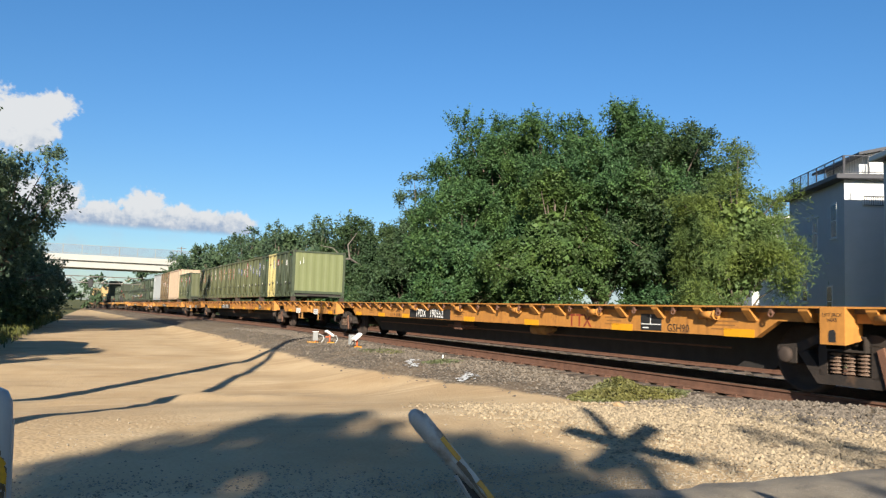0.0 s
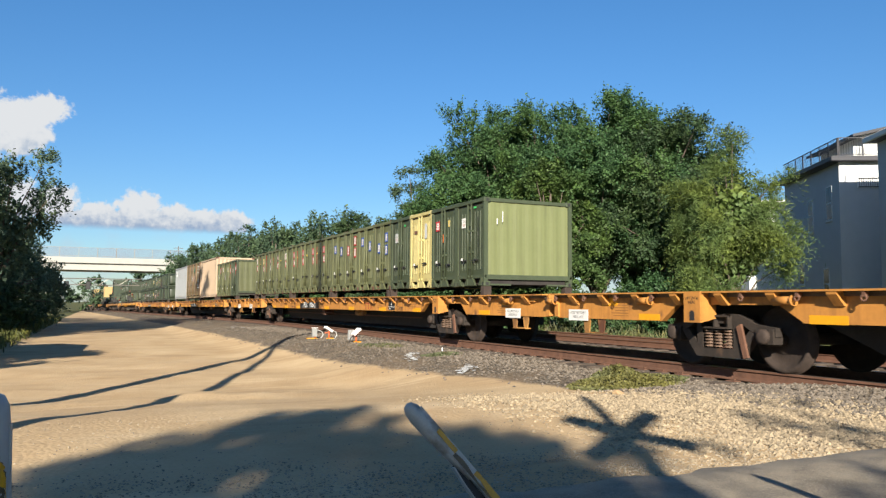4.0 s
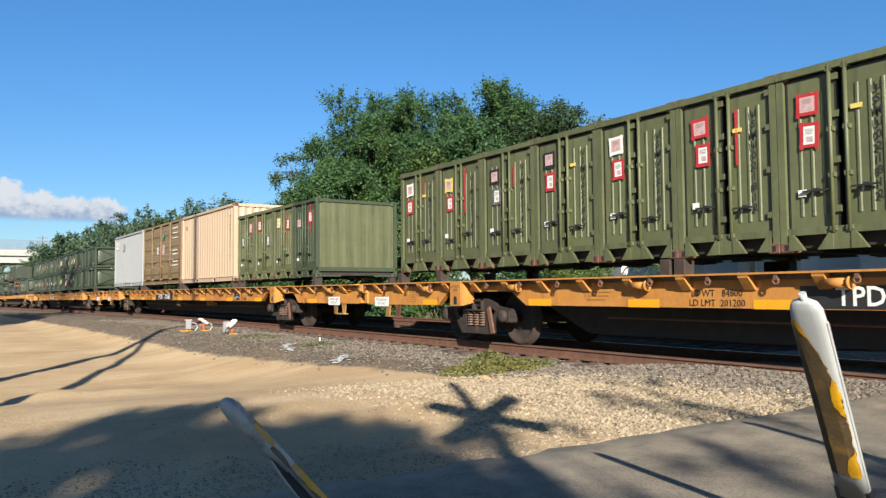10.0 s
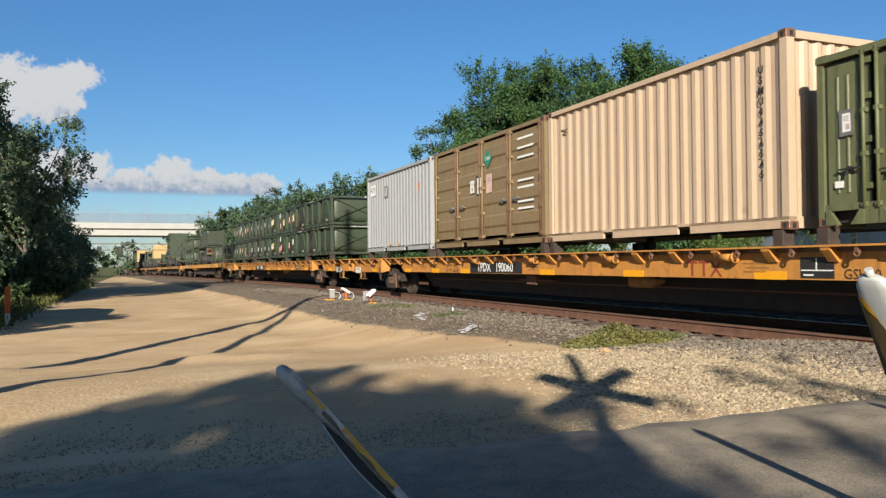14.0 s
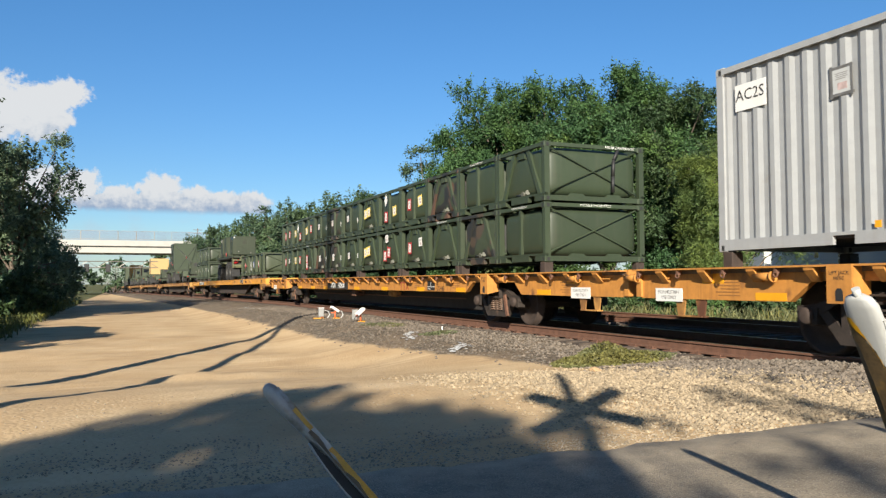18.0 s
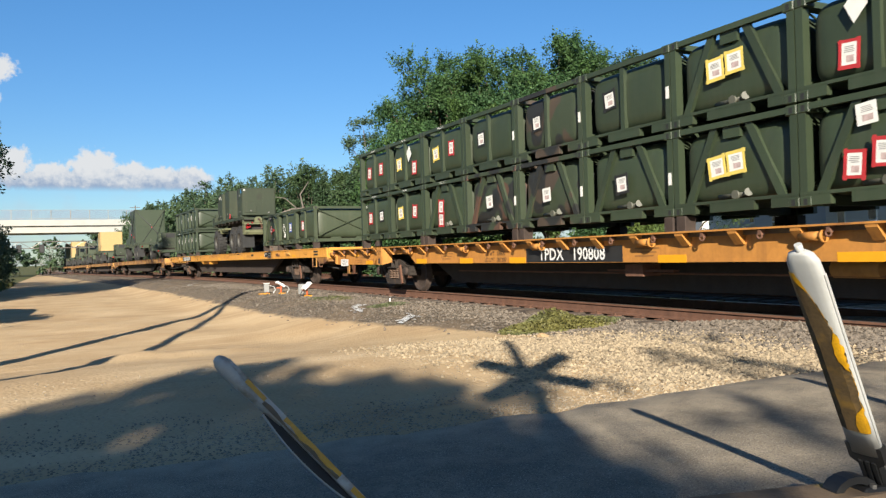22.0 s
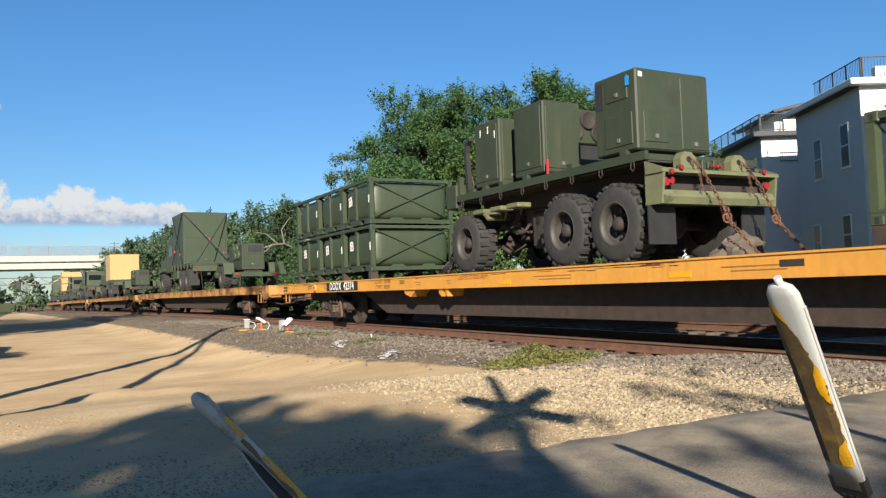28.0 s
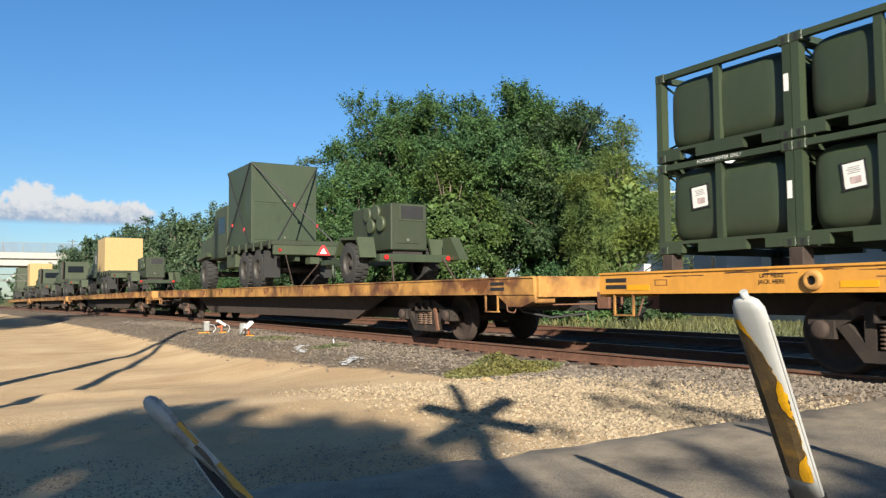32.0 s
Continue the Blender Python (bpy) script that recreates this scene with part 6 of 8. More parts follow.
def build_bed_unit():
    """A six-wheeled cargo body with three equipment cabinets; the origin lies on the deck in its middle."""
    t = thing("cargo_truck", "olive military six-wheel cargo body carrying three equipment cabinets", "truck", "military vehicles on the train")
    # Rails in the dark steel carry the shade below the bed in their colour.
    part("chassis", boxes((-0.50, -0.36, -3.0, 3.0, 0.85, 1.15), (0.36, 0.50, -3.0, 3.0, 0.85, 1.15), (-0.5, 0.5, -2.6, -2.4, 0.85, 1.1), (-0.5, 0.5, 1.0, 1.2, 0.85, 1.1)), DARK, t, "frame rails darkened for the shade under the bed")
    # Added dark boxes and underside sheet stand in for deep shade under the bed.
    part("subframe", boxes((-0.55, 0.55, -3.0, 2.5, 1.16, 1.44), (-1.10, 1.10, -2.99, 2.5, 1.44, 1.468)), DARK, t, "dark filler put in as shade under the bed")
    part("bed", boxes((-1.15, 1.15, -3.0, 2.55, 1.47, 1.56), (-1.17, -1.10, -3.0, 2.55, 1.47, 1.60), (1.10, 1.17, -3.0, 2.55, 1.46, 1.60)), GREEN_V, t, "green steel cargo bed")
    for k in range(8):
        y = -2.75 + 0.72 * k
        hk = bmesh.new()
        for (y0, z0), (y1, z1) in (((y - 0.03, 1.47), (y - 0.04, 1.37)), ((y - 0.04, 1.37), (y, 1.33)), ((y, 1.33), (y + 0.04, 1.37)), ((y + 0.04, 1.37), (y + 0.03, 1.47))):
            tube(hk, (-1.185, y0, z0), (-1.185, y1, z1), 0.009, 5)
        part("bed_ring", hk, GRIME, t, "hanging steel ring")
    for y in (-2.25, -0.95, 2.30):
        for x in (-0.95, 0.95):
            wheel(t, x, y, 0.60)
        ax = bmesh.new()
        tube(ax, (-0.9, y, 0.6), (0.9, y, 0.6), 0.10, 10)
        lathe(ax, [(-0.2, 0.12), (-0.12, 0.24), (0.12, 0.24), (0.2, 0.12)], 14, "x", (0, y, 0.6))
        part("axle", ax, DARK, t)
    panel_box(t, "cabinet", -1.10, 0.38, -2.80, -1.85, 1.66, 2.88, GREEN_V,
              (("side", -2.70, -2.10, 1.76, 2.24), ("side", -2.62, -2.14, 2.46, 2.82), ("end", -0.98, -0.50, 1.78, 2.24), ("end", -0.22, 0.32, 1.70, 2.80)))
    # A black plate paints the shade inside the opening.
    part("dark_opening", boxes((-1.108, -1.09, -2.06, -1.90, 2.40, 2.80)), BLACK, t)
    part("blue_tag", boxes((-1.128, -1.122, -2.68, -2.60, 2.64, 2.78)), mat("blue_tag", (0.02, 0.25, 0.60), 0.5), t, "blue tag")
    part("data_plate", boxes((-1.06, -0.98, -2.816, -2.81, 2.74, 2.82)), LGREY, t, "small pale plate")
    b2 = panel_box(t, "cabinet", -1.10, -0.28, -0.46, 0.46, 1.66, 2.94, GREEN_V, (("end", -1.05, -0.36, 1.74, 2.84), ("side", -0.38, 0.40, 1.78, 2.86)))
    part("fan_housing", B(lambda bm: box(bm, -0.28, 0.60, -0.06, 0.46, 2.30, 2.94, 0, 0.02)), GREEN_V, t)
    # A solid black box stands in for shade in the recess.
    part("dark_recess", boxes((-0.28, 0.60, 0.0, 0.46, 1.66, 2.30)), BLACK, t, "black box for the shade between cabinets")
    for x, z in ((-0.10, 2.52), (0.20, 2.74), (0.44, 2.50)):
        fan = bmesh.new()
        lathe(fan, [(-0.03, 0.02), (-0.03, 0.13), (-0.05, 0.15), (-0.05, 0.17), (0.02, 0.17)], 18, "y", (x, -0.06, z))
        part("fan_grille", fan, DARK, b2, "round dark fan grille")
    panel_box(t, "cabinet", -1.10, 0.38, 0.96, 1.88, 1.66, 2.92, GREEN_V, (("end", -1.04, -0.62, 1.74, 2.84), ("side", 1.04, 1.80, 1.76, 2.84)))
    # Another black plate for an opening's shaded inside.
    part("dark_opening", boxes((-0.52, 0.26, 0.945, 0.965, 1.72, 2.74)), BLACK, t)
    for y, z in ((1.62, 2.72), (1.34, 2.74), (1.10, 2.62)):
        part("white_mark", boxes((-1.120, -1.115, y - 0.012, y + 0.012, z - 0.07, z + 0.07)), WHITE, t)
    part("red_stake", boxes((-1.16, -1.13, -0.62, -0.59, 1.60, 1.86)), TAPE_RED, t, "red stake")
    for y in (-2.5, -1.2, 0.1, 0.9, 1.5, 2.0):
        part("cabinet_foot", boxes((-1.14, -0.96, y - 0.07, y + 0.07, 1.58, 1.68)), GREEN_V, t)
    part("front_locker", B(lambda bm: (box(bm, -1.15, -0.55, 2.6, 3.05, 1.35, 1.85, 0, 0.02), box(bm, -1.1, -1.0, 2.52, 2.62, 1.3, 2.0))), GREEN_V, t)
    for y in (0.52, 1.10, 1.72):
        tr = part("step_tread", B(lambda bm: box(bm, -1.16, -0.86, y - 0.20, y + 0.20, 1.14, 1.23, 0, 0.015)), OLIVE_D, t, "worn olive step tread")
        # The tread's hollow end is a black plate, its shade painted.
        part("open_end", boxes((-1.13, -0.89, y + 0.199, y + 0.204, 1.155, 1.215)), BLACK, tr)
    part("front_fender", B(lambda bm: prism(bm, [(1.38, 1.02), (1.62, 1.22), (1.80, 1.24), (1.80, 1.20), (1.64, 1.17), (1.42, 0.99)], "x", -1.14, -0.74)), OLIVE_D, t, "bent olive fender")
    # Added dark box for the shaded mass between the wheels.
    part("fuel_tank", B(lambda bm: box(bm, -0.60, 0.10, -0.22, 0.72, 0.40, 1.10, 0, 0.06)), DARK, t, "dark box standing in for the shaded mass under the bed")
    for x in (-0.62, 0.62):
        sp = bmesh.new()
        for k in range(4):
            prism(sp, [(1.55 + 0.12 * k, 0.92 - 0.03 * k), (2.3, 0.80 - 0.03 * k), (3.05 - 0.12 * k, 0.92 - 0.03 * k), (3.05 - 0.12 * k, 0.89 - 0.03 * k), (2.3, 0.775 - 0.03 * k), (1.55 + 0.12 * k, 0.89 - 0.03 * k)], "x", x - 0.05, x + 0.05)
        part("leaf_spring", sp, RUST_DARK, t, "rusty leaf springs")
    sh = bmesh.new()
    tube(sh, (0, -0.9, 0.66), (0, 2.3, 0.66), 0.06, 10)
    part("drive_shaft", sh, DARK, t)
    grng = random.Random(31)
    for k in range(26):
        x, y, z = grng.uniform(-0.80, -0.2), grng.uniform(0.75, 1.7), grng.uniform(0.45, 1.1)
        gr = bmesh.new()
        if k % 3:
            tube(gr, (x, y, z), (x + grng.uniform(-0.2, 0.3), y + grng.uniform(-0.25, 0.25), z + grng.uniform(-0.2, 0.2)), grng.uniform(0.012, 0.05), 7)
        else:
            box(gr, x, x + grng.uniform(0.08, 0.2), y, y + grng.uniform(0.06, 0.2), z, z + grng.uniform(0.05, 0.16), 0, 0.01)
        part("running_gear", gr, (DARK, RUST_DARK, OLIVE_D, GRIME)[k % 4], t)
    # the tail: two beams between side plates, lifting lugs, lamps
    part("rear_bumper", B(lambda bm: (prism(bm, [(-3.30, 0.80), (-3.34, 0.90), (-3.28, 1.0), (-3.12, 1.02), (-3.10, 0.80)], "x", -1.13, 1.13), prism(bm, [(-3.36, 1.24), (-3.36, 1.29), (-3.02, 1.37), (-3.02, 1.24)], "x", -1.20, 1.20))), OLIVE_D, t, "worn olive rear bumper beams")
    part("tail_backing", boxes((-1.12, 1.12, -3.10, -3.02, 0.86, 1.30)), DARK, t)
    for x in (-1, 1):
        part("side_plate", B(lambda bm: prism(bm, [(-3.30, 0.80), (-3.36, 1.30), (-2.98, 1.44), (-2.98, 0.80)], "x", x * 1.155 - 0.02, x * 1.155 + 0.02)), OLIVE_D, t, "olive end plate")
        lug = part("lifting_lug", B(lambda bm: prism(bm, [(-0.16, 1.33), (0.16, 1.33), (0.15, 1.50), (0.06, 1.58), (-0.08, 1.58), (-0.16, 1.48)], "y", -3.20, -3.05)), OLIVE_D, t, "lifting lug")
        for v in lug.data.vertices:
            v.co.x += x * 0.52
        hole = bmesh.new()
        tube(hole, (x * 0.52, -3.204, 1.47), (x * 0.52, -3.198, 1.47), 0.045, 12)
        # A black disc for the shade in the lug's hole.
        part("lug_hole", hole, BLACK, lug)
        part("mud_flap", boxes((x * 0.95 - 0.26, x * 0.95 + 0.26, -3.06, -3.04, 0.24, 0.80)), BLACK, t, "black rubber flap")
    lamp_red = mat("dull_red_lamp_lens", (0.28, 0.015, 0.015), 0.25)
    for x, z, r in ((-1.04, 1.12, 0.065), (-1.04, 1.24, 0.035), (-0.93, 1.14, 0.05), (-0.85, 1.31, 0.035), (0.85, 1.31, 0.035), (1.04, 1.12, 0.055), (-0.08, 1.38, 0.022), (0.0, 1.38, 0.022), (0.08, 1.38, 0.022)):
        rl = bmesh.new()
        y = -3.37 if abs(x) > 0.8 and z > 1.2 else -3.24
        tube(rl, (x, y + 0.05, z), (x, y, z), r * 1.25, 12, 1)
        tube(rl, (x, y - 0.001, z), (x, y - 0.03, z), r, 12)
        part("tail_lamp", rl, [lamp_red, DARK], t, "red lamp in a dark housing")
    part("gear_bundle", B(lambda bm: [box(bm, -0.28 + 0.12 * k, -0.20 + 0.12 * k, -3.12, -3.04, 1.34, 1.47 + 0.03 * (k % 2), 0, 0.01) for k in range(5)]), GREEN_V, t)

    def chain(p, q, size=0.075):
        """Round steel links, each turned a quarter from the last."""
        p, q = Vector(p), Vector(q)
        n = max(2, int((q - p).length / (size * 0.72)))
        ax = (q - p).normalized()
        sd = ax.cross(Vector((0.3, 0.9, 0.2))).normalized()
        up = ax.cross(sd)
        bm = bmesh.new()
        for k in range(n):
            c, u = p + (q - p) * ((k + 0.5) / n), (sd if k % 2 else up)
            e = [c + ax * size * 0.5 * a + u * size * 0.28 * b for a, b in ((-1, 0), (-0.6, 1), (0.6, 1), (1, 0), (0.6, -1), (-0.6, -1))]
            for i in range(6):
                tube(bm, e[i], e[(i + 1) % 6], size * 0.11, 4, caps=False)
        part("tie_down_chain", bm, RUST, t, "rusty tie-down chain")
    for x in (-0.5, 0.52):
        chain((x, -3.2, 1.50), (x + 0.02, -3.40, 1.30))
        chain((x + 0.02, -3.40, 1.30), (x + 0.22, -3.62, 0.68))
        chain((x + 0.16, -3.60, 0.76), (x + 0.20, -3.66, 0.50), 0.13)
        chain((x + 0.24, -3.62, 0.72), (x + 0.24, -3.68, 0.46), 0.12)
        chain((x + 0.22, -3.66, 0.55), (x + 0.36, -4.05, 0.02))
        chain((x + 0.02, -3.35, 1.28), (x + 0.05, -3.38, 0.98), 0.05)
    # a bent guard post in front of the foremost cabinet, and slack chains at the front wheel
    gp = bmesh.new()
    prism(gp, [(2.36, 1.6), (2.44, 1.6), (2.52, 2.50), (2.46, 2.72), (2.30, 2.78), (2.30, 2.72), (2.42, 2.64), (2.44, 2.48)], "x", -0.98, -0.88)
    part("guard_post", gp, BLACK, t, "dark bent guard post")
    crng = random.Random(8)
    for k in range(9):
        x0, y0 = crng.uniform(-1.1, -0.6), crng.uniform(2.85, 3.1)
        p = (x0, y0, crng.uniform(0.25, 0.5))
        for j in range(3):
            q = (x0 + crng.uniform(-0.1, 0.1), y0 + 0.2 * (j + 1) + crng.uniform(-0.1, 0.1), max(0.02, p[2] - crng.uniform(0.08, 0.2)))
            strap(t, p, q, BLACK, 0.024)
            p = q
    trng = random.Random(4)
    tb = bmesh.new()
    rows = []
    for j in range(7):
        ring = []
        for i in range(18):
            a, f = 2 * math.pi * i / 18, j / 6
            r = (1 - f ** 1.6) * (1 + 0.22 * math.sin(3 * a + 1.3 * j) + trng.uniform(-0.14, 0.14)) + 0.03
            ring.append(tb.verts.new((0.12 + 0.46 * r * math.cos(a) + 0.12 * f, -3.45 + 0.30 * r * math.sin(a), 0.40 * f ** 0.8 * (1 + trng.uniform(-0.08, 0.08)))))
        rows.append(ring)
    for a, b in zip(rows, rows[1:]):
        for i in range(18):
            tb.faces.new((a[i], a[(i + 1) % 18], b[(i + 1) % 18], b[i]))
    tb.faces.new(rows[-1])
    tb.faces.new(rows[0][::-1])
    part("folded_tarpaulin", tb, mat("brown_canvas", (0.11, 0.085, 0.065), 0.9, bump=0.4, bscale=12), t, "crumpled brown canvas bundle")
    return t


on_car(build_bed_unit(), "E", 135.85, 0, 1.20)


def make_truck(load, label, boxed=True, roof=4.20):
    """A six-wheel cargo truck seen from its tail: cab at the far end."""
    t = thing("cargo_truck", label, "truck", "military vehicles on the train")
    part("chassis", boxes((-0.45, -0.30, -1.5, 6.9, 0.80, 1.10), (0.30, 0.45, -1.5, 6.9, 0.80, 1.10)), GREEN_T, t)
    bed = bmesh.new()
    box(bed, -1.22, 1.22, -1.5, 3.45, 1.30, 1.44)
    for k in range(7):
        box(bed, -1.27, -1.20, -1.4 + 0.78 * k, -1.3 + 0.78 * k, 1.18, 1.46)
    part("bed", bed, GREEN_V, t, "dark green cargo bed")
    # Added dark filler in place of the shade beneath this bed.
    part("subframe", boxes((-0.6, 0.6, -1.45, 3.4, 1.10, 1.30), (-1.15, 1.15, -1.48, 3.4, 1.27, 1.298)), DARK, t)
    for y in (0.05, 1.45, 6.55):
        for x in (-0.95, 0.95):
            wheel(t, x, y, 0.60)
        ax = bmesh.new()
        tube(ax, (-0.9, y, 0.6), (0.9, y, 0.6), 0.11, 8)
        part("axle", ax, DARK, t)
    for s in (-1, 1):
        part("side_locker", B(lambda bm: box(bm, s * 0.9 - 0.25, s * 0.9 + 0.25, 2.4, 3.5, 0.72, 1.20, 0, 0.03)), GREEN_B, t)
        part("mud_flap", boxes((s * 0.95 - 0.27, s * 0.95 + 0.27, -0.80, -0.77, 0.3, 1.15)), BLACK, t)
        tl = bmesh.new()
        tube(tl, (s * 1.0, -1.62, 1.12), (s * 1.0, -1.66, 1.12), 0.06, 10)
        part("tail_lamp", tl, mat("red_lamp_lens", (0.5, 0.02, 0.02), 0.25), t, "red lamp")
    part("tail_beam", B(lambda bm: (box(bm, -1.2, 1.2, -1.66, -1.52, 0.98, 1.28, 0, 0.02), box(bm, -0.15, 0.15, -2.0, -1.6, 0.7, 0.9))), GREEN_B, t)
    tri = bmesh.new()
    prism(tri, [(0.18, 0.98), (0.66, 0.98), (0.47, 1.30), (0.37, 1.30)], "y", -1.685, -1.66)
    part("warning_triangle", tri, mat("red_reflector", (0.55, 0.05, 0.05), 0.4), t, "red reflective triangle")
    part("triangle_inset", B(lambda bm: prism(bm, [(0.30, 1.04), (0.54, 1.04), (0.42, 1.22)], "y", -1.690, -1.685)), PAPER, t, "white inset")
    cab = bmesh.new()
    prism(cab, [(3.60, 1.15), (5.2, 1.15), (7.3, 1.15), (7.3, 1.85), (5.45, 2.05), (5.2, 2.95), (3.65, 3.05)], "x", -1.1, 1.1)
    c = part("cab", cab, GREEN_B, t, "boxy green cab")
    part("cab_window", boxes((-1.11, -1.09, 3.9, 4.7, 2.05, 2.65)), GLASSD, c)
    part("rear_window", boxes((-0.6, 0.6, 3.53, 3.56, 2.15, 2.65)), GLASSD, c)
    for x in (-1.0, 1.0):
        part("fender", B(lambda bm: prism(bm, [(5.7, 1.25), (5.9, 1.42), (7.2, 1.42), (7.4, 1.1), (7.2, 1.15), (6.0, 1.25)], "x", x - 0.25, x + 0.25)), GREEN_B, t)
    ex = bmesh.new()
    tube(ex, (-1.0, 3.42, 1.2), (-1.0, 3.42, 3.1), 0.06, 8)
    part("exhaust_stack", ex, RUST_DARK, t)
    if boxed:
        panel_box(t, "shelter_box", -1.16, 1.16, 0.66, 3.30, 1.44, roof, load, (("end", -1.05, 1.05, 1.6, 2.80), ("end", -1.05, 1.05, 2.86, 4.08)) if load is GREEN_T else ())
        if load is GREEN_T:
            for a, b in (((-1.16, 0.62, 4.15), (0.95, -1.2, 1.46)), ((1.16, 0.62, 4.15), (-0.9, -1.2, 1.46)), ((-1.2, 0.7, 4.15), (-1.24, 3.2, 1.5)), ((-1.2, 3.25, 4.15), (-1.24, 0.75, 1.5))):
                strap(t, a, b, BLACK, 0.025, "strap")
            for p in ((-0.05, -0.35, 2.7), (0.55, -0.85, 1.98), (-1.25, 2.5, 2.2), (-1.25, 1.15, 1.95)):
                part("ratchet", boxes((p[0] - 0.025, p[0] + 0.025, p[1] - 0.03, p[1] + 0.03, p[2] - 0.06, p[2] + 0.06)), TAPE_RED, t, "red ratchet")
    for x in (-0.8, 0.8):
        strap(t, (x, -1.6, 1.0), (x * 1.2, -2.7, 0.02), RUST_DARK, 0.016)
    return t


def make_generator():
    """A two-wheeled generator trailer with round ducts in its side."""
    t = thing("generator_trailer", "olive military generator trailer with round ducts and fenders", "trailer", "military vehicles on the train")
    part("chassis", boxes((-0.8, -0.68, -1.3, 2.6, 0.55, 0.68), (0.68, 0.8, -1.3, 2.6, 0.55, 0.68), (-1.0, 1.0, -1.4, -1.25, 0.5, 0.68)), GREEN_T, t)
    b = panel_box(t, "generator_body", -0.52, 0.48, -1.05, 1.12, 0.80, 1.94, GREEN_V, (("end", -0.40, 0.26, 0.96, 1.36),))
    part("dark_window", boxes((-0.26, 0.36, -1.075, -1.045, 1.56, 1.88)), BLACK, b, "dark screen panel")
    part("window_surround", boxes((-0.30, 0.40, -1.066, -1.04, 1.52, 1.92)), GREEN_B, b)
    part("base_skirt", boxes((-0.42, 0.40, -0.95, 1.0, 0.62, 0.80)), DARK, b)
    for y, z in ((0.16, 1.74), (-0.33, 1.76), (-0.04, 1.44), (-0.58, 1.46)):
        dt = bmesh.new()
        lathe(dt, [(-0.60, 0.16), (-0.60, 0.19), (-0.50, 0.19), (-0.50, 0.16)], 18, "x", (0, y, z))
        # The duct's shaded depth is painted as a black disc.
        lathe(dt, [(-0.535, 0.005), (-0.535, 0.16), (-0.525, 0.16)], 18, "x", (0, y, z), 1)
        part("duct", dt, [GREEN_B, BLACK], b, "round duct opening")
    for x in (-1.0, 1.0):
        wheel(t, x, 0.0, 0.50, 0.84)
        part("fender", B(lambda bm: prism(bm, [(-0.80, 0.62), (-0.62, 1.12), (0.40, 1.17), (0.72, 0.72), (0.64, 0.72), (0.36, 1.10), (-0.58, 1.05), (-0.72, 0.62)], "x", x - 0.22, x + 0.22)), GREEN_B, t)
        part("front_fender", B(lambda bm: prism(bm, [(-1.9, 0.55), (-1.45, 1.12), (-1.1, 1.12), (-1.1, 0.55)], "x", x - 0.10, x + 0.15)), GREEN_B, t) if x > 0 else None
        tl = bmesh.new()
        tube(tl, (x * 0.85, -1.40, 0.60), (x * 0.85, -1.45, 0.60), 0.06, 10)
        part("tail_lamp", tl, mat("red_lamp_lens", (0.5, 0.02, 0.02), 0.25), t, "red lamp")
        strap(t, (x * 0.7, -1.4, 0.6), (x * 0.85, -1.8, 0.02), RUST_DARK)
        strap(t, (x * 0.9, 2.5, 0.6), (x * 1.1, 3.3, 0.02), RUST_DARK)
    tg = bmesh.new()
    tube(tg, (-0.6, 2.5, 0.6), (0, 4.0, 0.55), 0.05, 8)
    tube(tg, (0.6, 2.5, 0.6), (0, 4.0, 0.55), 0.05, 8)
    part("tow_bar", tg, GREEN_T, t)
    jk = bmesh.new()
    tube(jk, (0, 3.6, 0.0), (0, 3.6, 0.8), 0.04, 8)
    part("jack_leg", jk, GREEN_T, t)
    return t


on_car(make_generator(), "F", 159.25, 0, 1.20)
on_car(make_truck(GREEN_T, "green military cargo truck with a strapped dark shelter box"), "F", 166.25, 0, 1.20)
on_car(make_generator(), "G", 187.6, 0, 1.20)
on_car(make_truck(BOXYEL, "green military cargo truck with a yellow shelter box", roof=3.63), "G", 194.6, 0, 1.20)
on_car(make_generator(), "G", 204.9, 0, 1.20)
on_car(make_truck(GREEN_T, "green military cargo truck with an open bed", False), "H", 212.6, 0, 1.20)
on_car(make_generator(), "H", 222.3, 0, 1.20)
on_car(make_truck(GREEN_T, "green military cargo truck with an open bed", False), "H", 229.2, 0, 1.20)
on_car(make_truck(BOXYEL, "green military cargo truck with a tan shelter box", roof=4.06), "J", 241.8, 0, 1.20)
on_car(make_truck(GREEN_B, "green military cargo truck with a green shelter box"), "J", 258.0, 0, 1.20)


# ---------------------------------------------------------------- trees
def unit(v):
    return v / np.maximum(np.linalg.norm(v, axis=1), 1e-6)[:, None]


def leaf_cards(rng, p, nrm, size, axis=None, slim=0.6):
    """Small pointed leaves at p; axis is the way each one points."""
    n = len(p)
    nrm = unit(nrm)
    ref = rng.normal(size=(n, 3)) if axis is None else axis
    u = unit(ref - nrm * np.sum(ref * nrm, axis=1)[:, None])
    v = np.cross(nrm, u)
    s = (size * rng.uniform(0.55, 1.4, n))[:, None]
    return np.stack([p - u * s, p - v * s * slim, p + u * s, p + v * s * slim], 1).reshape(-1, 3)


def cards_mesh(name, q, m):
    me = bpy.data.meshes.new(name)
    nq = len(q) // 4
    me.vertices.add(len(q))
    me.vertices.foreach_set("co", q.astype(np.float32).ravel())
    me.loops.add(len(q))
    me.loops.foreach_set("vertex_index", np.arange(len(q)))
    me.polygons.add(nq)
    me.polygons.foreach_set("loop_start", np.arange(0, len(q), 4))
    me.materials.append(m)
    me.update()
    return me


def limb(bm, pts, r0, r1, seg=7):
    rings = []
    n = len(pts)
    for i, p in enumerate(pts):
        p = Vector(p)
        d = (Vector(pts[min(i + 1, n - 1)]) - Vector(pts[max(i - 1, 0)])).normalized()
        s = d.orthogonal().normalized()
        u = d.cross(s)
